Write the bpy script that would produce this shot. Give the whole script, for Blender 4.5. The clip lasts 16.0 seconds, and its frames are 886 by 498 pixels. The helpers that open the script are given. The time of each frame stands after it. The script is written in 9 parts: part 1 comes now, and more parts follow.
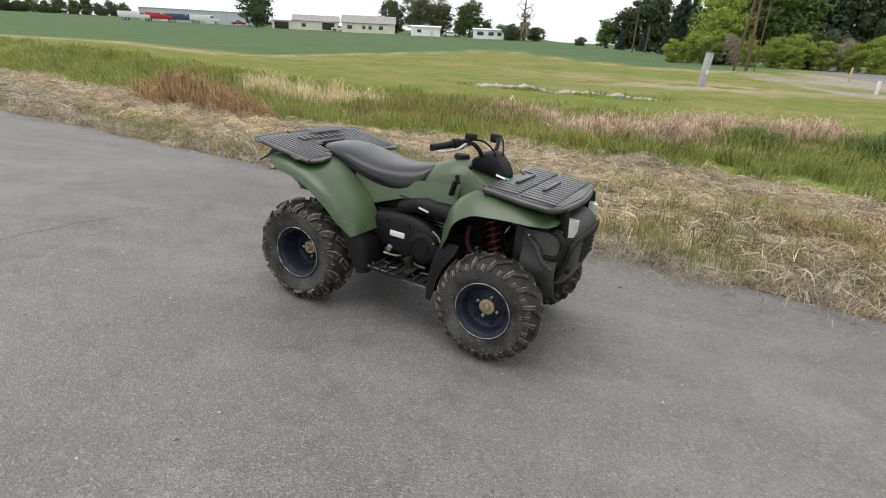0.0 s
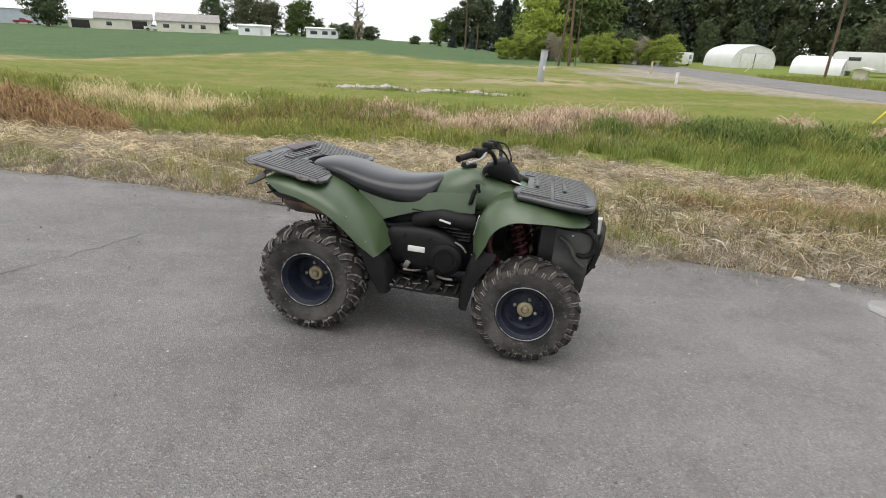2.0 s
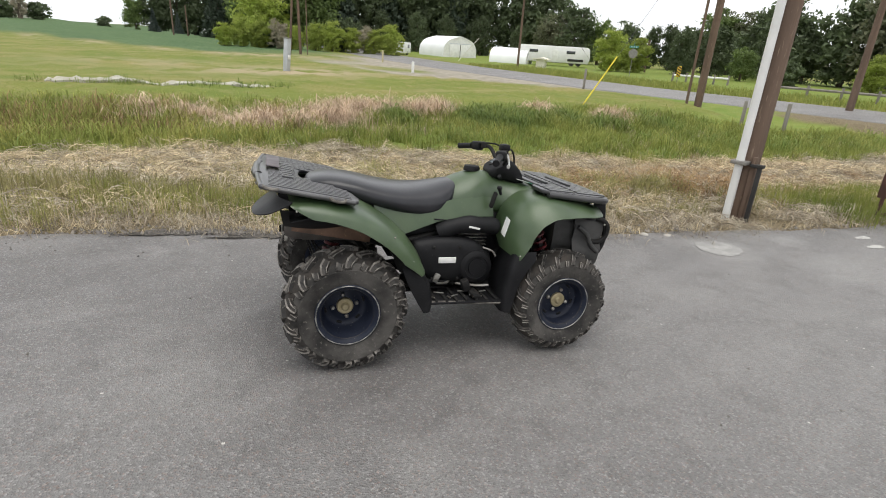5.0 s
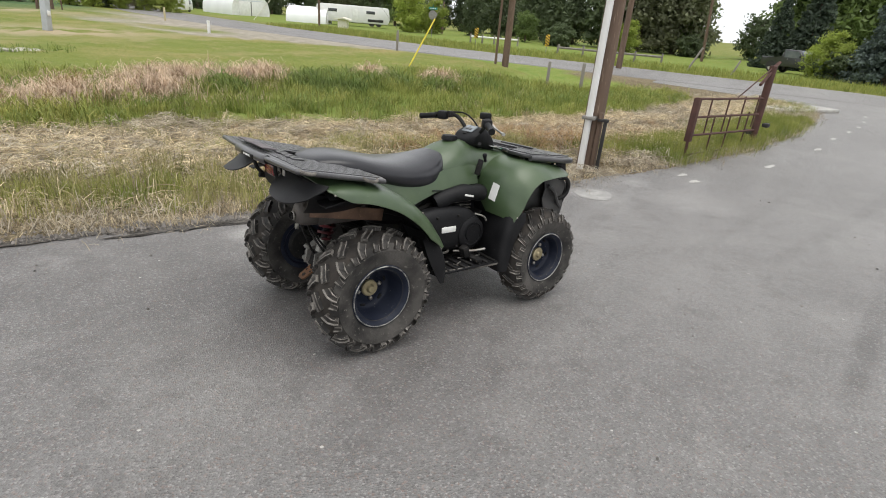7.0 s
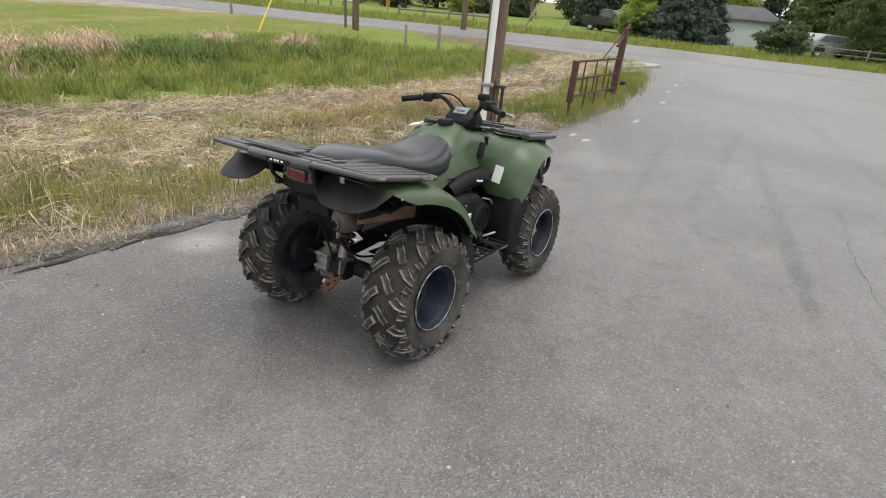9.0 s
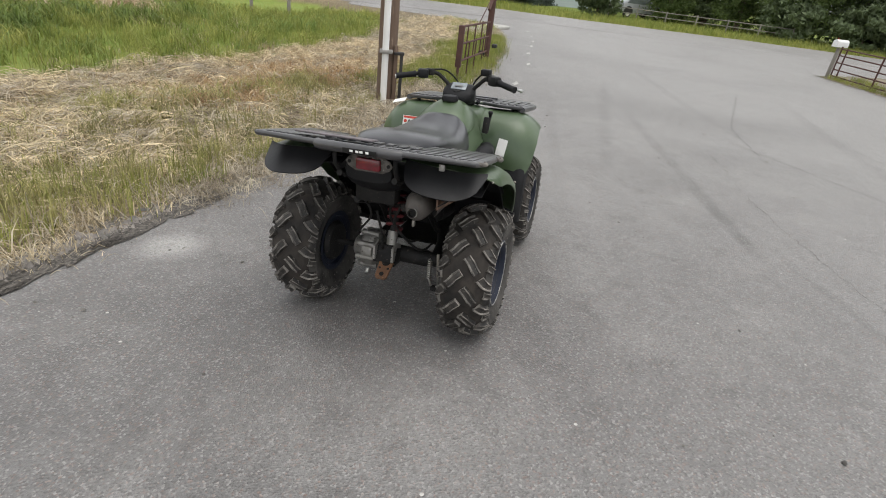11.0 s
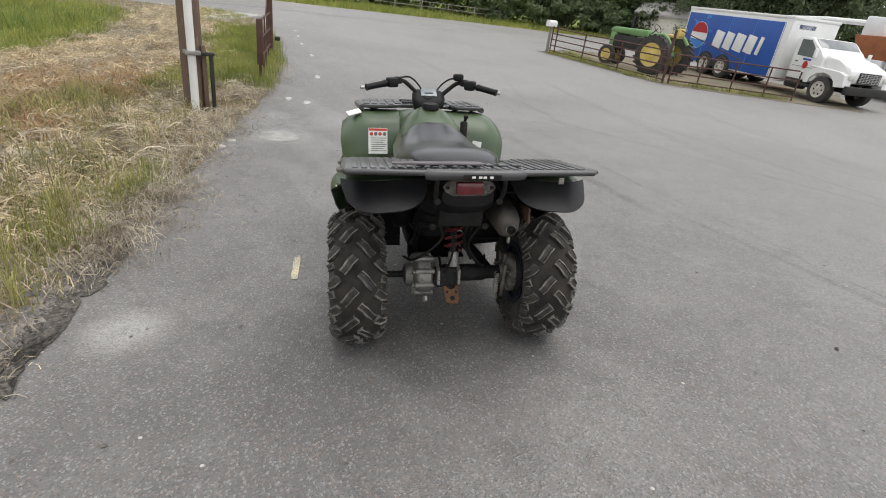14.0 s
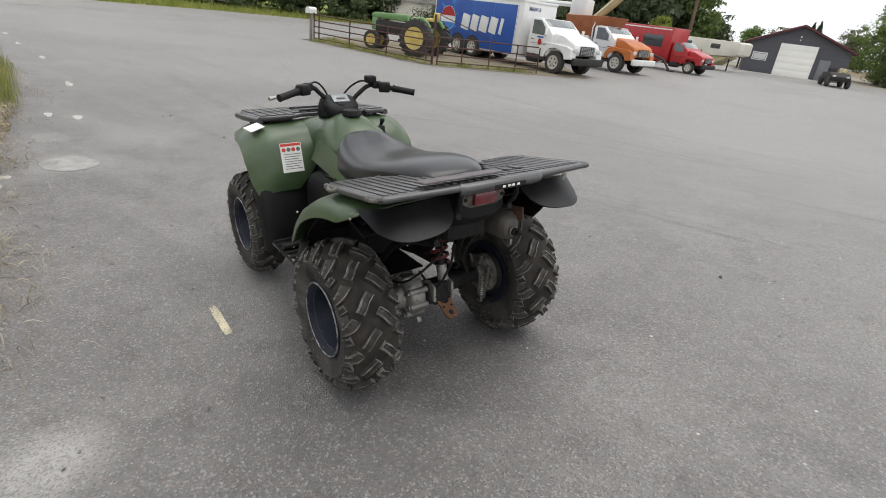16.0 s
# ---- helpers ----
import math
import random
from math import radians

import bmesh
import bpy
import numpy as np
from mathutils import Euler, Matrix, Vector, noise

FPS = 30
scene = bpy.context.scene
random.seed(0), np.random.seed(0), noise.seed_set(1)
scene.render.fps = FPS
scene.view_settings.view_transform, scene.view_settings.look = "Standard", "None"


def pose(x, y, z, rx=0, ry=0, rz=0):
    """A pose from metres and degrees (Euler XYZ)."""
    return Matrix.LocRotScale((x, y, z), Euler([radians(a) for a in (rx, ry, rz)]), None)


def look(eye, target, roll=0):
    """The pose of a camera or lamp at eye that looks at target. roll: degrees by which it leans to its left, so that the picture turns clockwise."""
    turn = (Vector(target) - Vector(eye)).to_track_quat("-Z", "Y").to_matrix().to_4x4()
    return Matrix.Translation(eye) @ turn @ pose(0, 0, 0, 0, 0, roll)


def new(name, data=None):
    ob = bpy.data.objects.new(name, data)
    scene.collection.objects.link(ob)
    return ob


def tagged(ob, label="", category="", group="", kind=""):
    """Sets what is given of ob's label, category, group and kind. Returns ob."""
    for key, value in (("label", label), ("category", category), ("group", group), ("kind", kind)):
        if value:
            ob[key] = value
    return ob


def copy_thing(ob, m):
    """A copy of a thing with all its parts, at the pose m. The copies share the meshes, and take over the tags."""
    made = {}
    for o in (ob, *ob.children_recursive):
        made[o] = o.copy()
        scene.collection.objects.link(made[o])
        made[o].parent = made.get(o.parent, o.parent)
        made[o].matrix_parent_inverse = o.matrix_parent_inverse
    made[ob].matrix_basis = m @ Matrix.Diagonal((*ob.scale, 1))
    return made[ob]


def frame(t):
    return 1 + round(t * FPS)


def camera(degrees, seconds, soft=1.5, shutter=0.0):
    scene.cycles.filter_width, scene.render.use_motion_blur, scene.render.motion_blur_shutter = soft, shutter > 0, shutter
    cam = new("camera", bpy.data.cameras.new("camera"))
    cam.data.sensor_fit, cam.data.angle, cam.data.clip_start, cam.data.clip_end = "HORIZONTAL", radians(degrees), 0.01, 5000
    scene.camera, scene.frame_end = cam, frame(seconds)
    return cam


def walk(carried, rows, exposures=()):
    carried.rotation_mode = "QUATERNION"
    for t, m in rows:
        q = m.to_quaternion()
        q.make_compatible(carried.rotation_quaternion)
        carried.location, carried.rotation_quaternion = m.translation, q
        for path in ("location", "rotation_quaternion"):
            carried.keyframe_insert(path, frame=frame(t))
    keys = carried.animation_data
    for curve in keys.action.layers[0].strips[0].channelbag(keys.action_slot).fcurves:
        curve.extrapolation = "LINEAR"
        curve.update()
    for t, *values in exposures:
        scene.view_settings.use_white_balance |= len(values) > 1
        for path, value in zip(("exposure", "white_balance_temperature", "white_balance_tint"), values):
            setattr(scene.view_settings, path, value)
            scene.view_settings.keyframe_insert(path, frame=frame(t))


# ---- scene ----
cam = camera(79.6, 16.0, 1.0)
PATH = [
    (0, (0.22, 0.038, 1.596), (0.12, 1.915, 0.912), 6.6),
    (0.5, (0.003, 0.023, 1.573), (0.036, 1.907, 0.903), 6.3),
    (1, (-0.224, 0.103, 1.568), (-0.05, 1.98, 0.901), 6.0),
    (1.5, (-0.487, 0.117, 1.562), (-0.184, 1.985, 0.913), 5.9),
    (2, (-0.768, 0.128, 1.559), (-0.334, 1.975, 0.925), 5.5),
    (2.5, (-0.997, 0.253, 1.545), (-0.428, 2.063, 0.913), 5.2),
    (3, (-1.248, 0.341, 1.552), (-0.522, 2.098, 0.93), 5.3),
    (3.5, (-1.55, 0.417, 1.55), (-0.652, 2.099, 0.945), 5.7),
    (4, (-1.787, 0.566, 1.522), (-0.756, 2.17, 0.922), 5.4),
    (4.2, (-1.86, 0.642, 1.504), (-0.783, 2.219, 0.91), 5.3),
    (6.3, (-2.715, 1.422, 1.478), (-1.163, 2.517, 0.853), 5.2),
    (6.5, (-2.793, 1.499, 1.477), (-1.201, 2.532, 0.846), 5.2),
    (7, (-2.895, 1.718, 1.458), (-1.226, 2.603, 0.799), 4.7),
    (7.5, (-2.972, 1.925, 1.456), (-1.237, 2.653, 0.779), 3.9),
    (8, (-3.131, 2.185, 1.484), (-1.344, 2.751, 0.787), 4.4),
    (8.5, (-3.155, 2.406, 1.475), (-1.347, 2.861, 0.751), 4.1),
    (9, (-3.116, 2.656, 1.495), (-1.293, 3.015, 0.754), 3.8),
    (9.2, (-3.121, 2.761, 1.496), (-1.294, 3.085, 0.748), 3.9),
    (11.3, (-3.218, 3.79, 1.521), (-1.42, 3.514, 0.69), 3.8),
    (11.5, (-3.214, 3.875, 1.514), (-1.424, 3.554, 0.681), 3.4),
    (12, (-3.128, 4.104, 1.524), (-1.363, 3.689, 0.68), 3.2),
    (12.5, (-3.098, 4.361, 1.542), (-1.362, 3.822, 0.707), 3.2),
    (13, (-3.022, 4.57, 1.538), (-1.341, 3.866, 0.713), 3.0),
    (13.5, (-2.836, 4.759, 1.537), (-1.235, 3.889, 0.714), 3.2),
    (14, (-2.656, 4.991, 1.538), (-1.132, 3.986, 0.721), 3.5),
    (14.5, (-2.491, 5.163, 1.535), (-1.083, 4.004, 0.714), 3.2),
    (15, (-2.267, 5.273, 1.539), (-0.991, 3.973, 0.715), 2.8),
    (15.5, (-2.055, 5.423, 1.538), (-0.929, 3.987, 0.718), 3.1),
    (16, (-1.87, 5.547, 1.549), (-0.923, 3.988, 0.728), 2.6),
]
LEVEL = pose(0, 0, 0, -2.0, 3.6, 0)  # the drive near the quad bike falls a little
walk(cam, [(t, LEVEL @ look(eye, target, roll)) for t, eye, target, roll in PATH],
     [(0, -0.08), (2, -0.03), (3.5, 0.01), (7, 0.06), (9, 0.08), (12, 0.08), (14.5, 0.02), (16, 0.0)])

# ---- sky and sun: bright overcast ----
world = bpy.data.worlds.new("overcast_sky")
scene.world = world
world.use_nodes = True
wn, wl = world.node_tree.nodes, world.node_tree.links
wn.clear()
sky = wn.new("ShaderNodeTexSky")
sky.sky_type, sky.sun_disc = "NISHITA", False
sky.sun_elevation, sky.sun_rotation = radians(76), radians(214)
sky.air_density, sky.dust_density, sky.ozone_density = 1.0, 4.0, 1.0
grey = wn.new("ShaderNodeHueSaturation")
grey.inputs["Saturation"].default_value = 0.12
cloud = wn.new("ShaderNodeMixRGB")
cloud.inputs[0].default_value = 0.85
cloud.inputs[2].default_value = (10.6, 10.8, 11.1, 1)
bg = wn.new("ShaderNodeBackground")
bg.inputs[1].default_value = 0.118
wo = wn.new("ShaderNodeOutputWorld")
wl.new(sky.outputs[0], grey.inputs["Color"])
wl.new(grey.outputs[0], cloud.inputs[1])
wl.new(cloud.outputs[0], bg.inputs[0])
wl.new(bg.outputs[0], wo.inputs[0])
sun_data = bpy.data.lights.new("sun", "SUN")
sun_data.energy, sun_data.angle, sun_data.color = 1.7, radians(50), (1.0, 0.96, 0.9)
sun = new("sun", sun_data)
sun.matrix_world = look((0, 0, 60), (8, 12, 0))


# ---- materials ----
def mat(name, c1, c2=None, scale=8.0, rough=0.6, metal=0.0, bump=0.15, fine=60.0, c3=None, spots=0.0, rough2=None, coat=0.0,
        vary=0.0, stretch=(1, 1, 1), world_space=False, through_light=0.0):
    """A procedural surface: two colours mixed by broad noise, a third by finer spots, relief from fine noise."""
    m = bpy.data.materials.new(name)
    m.use_nodes = True
    n, l = m.node_tree.nodes, m.node_tree.links
    b = n["Principled BSDF"]
    b.inputs["Metallic"].default_value = metal
    b.inputs["Coat Weight"].default_value = coat
    tc = n.new("ShaderNodeTexCoord")
    mp = n.new("ShaderNodeMapping")
    mp.inputs["Scale"].default_value = stretch
    if world_space:
        geo = n.new("ShaderNodeNewGeometry")
        l.new(geo.outputs["Position"], mp.inputs[0])
    else:
        l.new(tc.outputs["Object"], mp.inputs[0])
    n1 = n.new("ShaderNodeTexNoise")
    n1.inputs["Scale"].default_value, n1.inputs["Detail"].default_value = scale, 6
    l.new(mp.outputs[0], n1.inputs["Vector"])
    n2 = n.new("ShaderNodeTexNoise")
    n2.inputs["Scale"].default_value, n2.inputs["Detail"].default_value = fine, 4
    l.new(mp.outputs[0], n2.inputs["Vector"])
    ramp = n.new("ShaderNodeMapRange")
    ramp.inputs[1].default_value, ramp.inputs[2].default_value = 0.35, 0.65
    l.new(n1.outputs[0], ramp.inputs[0])
    mix = n.new("ShaderNodeMixRGB")
    mix.inputs[1].default_value = (*c1, 1)
    mix.inputs[2].default_value = (*(c2 or c1), 1)
    l.new(ramp.outputs[0], mix.inputs[0])
    out = mix.outputs[0]
    if c3:
        sp = n.new("ShaderNodeMapRange")
        sp.inputs[1].default_value, sp.inputs[2].default_value = 0.62 - spots * 0.2, 0.72 - spots * 0.2
        l.new(n2.outputs[0], sp.inputs[0])
        mx = n.new("ShaderNodeMixRGB")
        mx.inputs[2].default_value = (*c3, 1)
        l.new(sp.outputs[0], mx.inputs[0])
        l.new(out, mx.inputs[1])
        out = mx.outputs[0]
    if vary:
        oi = n.new("ShaderNodeObjectInfo")
        ge = n.new("ShaderNodeNewGeometry")
        ad = n.new("ShaderNodeMath")
        ad.operation = "ADD"
        l.new(oi.outputs["Random"], ad.inputs[0])
        l.new(ge.outputs["Random Per Island"], ad.inputs[1])
        mr = n.new("ShaderNodeMapRange")
        mr.inputs[1].default_value, mr.inputs[2].default_value = 0.0, 2.0
        mr.inputs[3].default_value, mr.inputs[4].default_value = 1 - vary, 1 + vary
        l.new(ad.outputs[0], mr.inputs[0])
        hs = n.new("ShaderNodeHueSaturation")
        l.new(mr.outputs[0], hs.inputs["Value"])
        l.new(out, hs.inputs["Color"])
        out = hs.outputs[0]
    l.new(out, b.inputs["Base Color"])
    rr = n.new("ShaderNodeMapRange")
    rr.inputs[3].default_value, rr.inputs[4].default_value = rough, rough2 if rough2 is not None else min(1, rough + 0.15)
    l.new(n1.outputs[0], rr.inputs[0])
    l.new(rr.outputs[0], b.inputs["Roughness"])
    if bump:
        bp = n.new("ShaderNodeBump")
        bp.inputs["Strength"].default_value, bp.inputs["Distance"].default_value = bump, 0.01
        l.new(n2.outputs[0], bp.inputs["Height"])
        l.new(bp.outputs[0], b.inputs["Normal"])
    if through_light:
        tr_ = n.new("ShaderNodeBsdfTranslucent")
        l.new(out, tr_.inputs[0])
        ms = n.new("ShaderNodeMixShader")
        ms.inputs[0].default_value = through_light
        l.new(b.outputs[0], ms.inputs[1])
        l.new(tr_.outputs[0], ms.inputs[2])
        l.new(ms.outputs[0], n["Material Output"].inputs["Surface"])
    return m


# ---- mesh helpers ----
def put(name, bm, material=None, parent=None, label="", smooth=True):
    me = bpy.data.meshes.new(name)
    bmesh.ops.recalc_face_normals(bm, faces=bm.faces)
    bm.to_mesh(me)
    bm.free()
    if smooth:
        me.shade_smooth()
        me.set_sharp_from_angle(angle=radians(38))
    if material:
        me.materials.append(material)
    ob = new(name, me)
    if parent:
        ob.parent = parent
    if label:
        ob["label"] = label
    return ob


def part(name, bm, material, parent, label=""):
    return put(name, bm, material, parent, label)


def thing(name, m, label, category, group="", kind=""):
    ob = new(name)
    ob.matrix_world = m
    ob.empty_display_size = 0.1
    return tagged(ob, label, category, group, kind)


def box(bm, c, s, bevel=0.0, rot=None, seg=2):
    r = bmesh.ops.create_cube(bm, size=1.0)
    vs = r["verts"]
    bmesh.ops.scale(bm, vec=s, verts=vs)
    if bevel:
        es = list({e for v in vs for e in v.link_edges})
        g = bmesh.ops.bevel(bm, geom=es, offset=bevel, segments=seg, affect="EDGES", profile=0.5)
        vs = list({v for v in g["verts"]} | {v for v in vs if v.is_valid})
    m = Matrix.Translation(c) @ (rot.to_4x4() if rot else Matrix())
    bmesh.ops.transform(bm, matrix=m, verts=vs)
    return vs


def bx(c, s, bevel=0.0, rot=None):
    bm = bmesh.new()
    box(bm, c, s, bevel, rot)
    return bm


def eul(x=0, y=0, z=0):
    return Euler((radians(x), radians(y), radians(z))).to_matrix()


def tube(bm, pts, r, seg=8, cap=True):
    """A round bar along pts; r is one radius or one for each point."""
    pts = [Vector(p) for p in pts]
    rs = r if isinstance(r, (list, tuple)) else [r] * len(pts)
    rings, up = [], None
    for i, p in enumerate(pts):
        d = (pts[min(i + 1, len(pts) - 1)] - pts[max(i - 1, 0)]).normalized()
        if up is None:
            up = d.orthogonal().normalized()
        up = (up - d * up.dot(d)).normalized()
        side = d.cross(up)
        rings.append([bm.verts.new(p + (up * math.cos(a) + side * math.sin(a)) * rs[i])
                      for a in [2 * math.pi * k / seg for k in range(seg)]])
    for a, b in zip(rings, rings[1:]):
        for k in range(seg):
            bm.faces.new((a[k], a[(k + 1) % seg], b[(k + 1) % seg], b[k]))
    if cap:
        bm.faces.new(rings[0][::-1])
        bm.faces.new(rings[-1])
    return bm


def bar(pts, r, seg=8):
    return tube(bmesh.new(), pts, r, seg)


def curve(pts, n=6):
    """A smooth line through pts (Catmull-Rom)."""
    p = [Vector(q) for q in pts]
    p = [p[0] * 2 - p[1]] + p + [p[-1] * 2 - p[-2]]
    out = []
    for i in range(1, len(p) - 2):
        for k in range(n):
            t = k / n
            a, b, c, d = p[i - 1], p[i], p[i + 1], p[i + 2]
            out.append(0.5 * ((2 * b) + (c - a) * t + (2 * a - 5 * b + 4 * c - d) * t * t + (3 * b - a - 3 * c + d) * t ** 3))
    out.append(p[-2])
    return out


def loft(bm, rings, close=True, cap=True):
    vs = [[bm.verts.new(p) for p in r] for r in rings]
    n = len(vs[0])
    for a, b in zip(vs, vs[1:]):
        for k in range(n if close else n - 1):
            bm.faces.new((a[k], a[(k + 1) % n], b[(k + 1) % n], b[k]))
    if cap and close:
        bm.faces.new(vs[0][::-1])
        bm.faces.new(vs[-1])
    return bm


def shell(rows, thick):
    """A sheet through a grid of points, with thickness."""
    bm = bmesh.new()
    loft(bm, rows, close=False)
    bmesh.ops.recalc_face_normals(bm, faces=bm.faces)
    bmesh.ops.solidify(bm, geom=bm.faces[:], thickness=thick)
    return bm


def lathe(bm, prof, axis="y", seg=40, centre=(0, 0, 0), cap=True):
    """Turns (along, radius) points about an axis."""
    rings = []
    for a, r in prof:
        ring = []
        for k in range(seg):
            w = 2 * math.pi * k / seg
            c, s = r * math.cos(w), r * math.sin(w)
            ring.append({"y": Vector((c, a, s)), "x": Vector((a, c, s)), "z": Vector((c, s, a))}[axis] + Vector(centre))
        rings.append(ring)
    return loft(bm, rings, cap=cap)


def plate(outline, depth, m=None, bevel=0.0):
    """An outline in x, y raised by depth along z."""
    bm = bmesh.new()
    f = bm.faces.new([bm.verts.new((x, y, 0)) for x, y in outline])
    r = bmesh.ops.extrude_face_region(bm, geom=[f])
    bmesh.ops.translate(bm, vec=(0, 0, depth), verts=[v for v in r["geom"] if isinstance(v, bmesh.types.BMVert)])
    if bevel:
        bmesh.ops.bevel(bm, geom=bm.edges[:], offset=bevel, segments=2, affect="EDGES", profile=0.5)
    if m is not None:
        bmesh.ops.transform(bm, matrix=m, verts=bm.verts[:])
    return bm


def smooth(a, b, x):
    t = np.clip((np.asarray(x, float) - a) / (b - a), 0, 1)
    return t * t * (3 - 2 * t)


def raw(name, verts, faces, material):
    me = bpy.data.meshes.new(name)
    me.from_pydata(verts, [], faces)
    me.materials.append(material)
    return new(name, me)


def mesh_fast(name, verts, tris, material):
    """A triangle mesh from arrays, for grass and leaves."""
    me = bpy.data.meshes.new(name)
    verts, tris = np.asarray(verts, np.float32), np.asarray(tris, np.int32)
    me.vertices.add(len(verts))
    me.vertices.foreach_set("co", verts.ravel())
    me.loops.add(tris.size)
    me.loops.foreach_set("vertex_index", tris.ravel())
    me.polygons.add(len(tris))
    me.polygons.foreach_set("loop_start", np.arange(0, tris.size, 3, dtype=np.int32))
    me.update(calc_edges=True)
    me.validate()
    me.materials.append(material)
    return me


# ---- the ground ----
EDGE_X = [-300, -40, -7.5, -2.7, 1.4, 4.4, 7.0, 9.5, 12.5, 16.5, 19.5, 21.0, 22.2, 23.2, 24.0]
EDGE_Y = [118, 20.5, 8.15, 6.7, 5.0, 3.6, 2.4, 1.5, 0.74, 0.05, -0.25, 0.2, 1.2, 3.0, 6.0]
ROAD_Y = [-400, -60, -18, -3, 10, 20, 38, 60, 75, 150, 300, 900]
ROAD_X = [-150, 8, 26.5, 29.5, 29.8, 29.3, 31.5, 37, 42, 66, 110, 290]
ROAD_W = 4.0


def drive_edge(x):
    return np.interp(x, EDGE_X, EDGE_Y)


def road_mid(y):
    return np.interp(y, ROAD_Y, ROAD_X)


def limit(u):
    a = np.abs(u)
    return np.sign(u) * np.where(a < 0.2, a, 0.2 + 0.15 * np.tanh((a - 0.2) / 0.15))


def base_z(x, y):
    """The lie of the land without the ditch."""
    x, y = np.asarray(x, float), np.asarray(y, float)
    near = -limit(0.063 * x + 0.035 * np.maximum(y, -3))
    south = smooth(0, -10, y)
    near = near * (1 - south) - 0.4 * south
    r = np.hypot(x, y)
    rise = 0.0135 * np.clip(r - 70, 0, 400) * (1 - smooth(12, 45, x)) * smooth(0, 50, y)
    return near * (1 - smooth(30, 120, r)) + rise


def verge(x, y):
    """How far a place lies from the paved edges into the field; negative on the paving."""
    s1 = (y - drive_edge(x)) * 0.92
    s2 = road_mid(y) - ROAD_W - x
    return np.where((np.asarray(x) > 24.0) & (np.asarray(y) > 6.0), s2, np.minimum(s1, s2))


def ripple(x, y, f, seed=0.0):
    x, y = np.asarray(x, float), np.asarray(y, float)
    return (np.sin(x * f + 1.7 * np.sin(y * f * 0.7 + seed)) + np.sin(y * f * 1.3 + 2.1 * np.sin(x * f * 0.6 + seed * 2))
            + np.sin((x + y) * f * 2.1 + seed * 3)) / 3


def ground_z(x, y):
    s = verge(x, y)
    z = base_z(x, y)
    s1 = (y - drive_edge(x)) * 0.92
    ditch = (-0.30 * smooth(1.0, 5.5, s1) + 0.42 * smooth(7.0, 12.0, s1) - 0.12 * smooth(12, 22, s1)) * smooth(0, 4, road_mid(y) - ROAD_W - x)
    bumps = (0.07 * ripple(x, y, 1.9) + 0.035 * ripple(x, y, 4.3, 1.3)) * smooth(0.2, 2.0, s)
    paved = -0.035 * smooth(0.02, -0.15, s)
    dip = -0.10 * np.exp(-((x - 5.55) ** 2 + (y - 4.0) ** 2) / 0.5)
    mound = 0.40 * np.exp(-(((x + 6.3) / 1.25) ** 2 + ((y - 11.8) / 0.9) ** 2))
    return z + ditch + bumps + paved + dip + mound


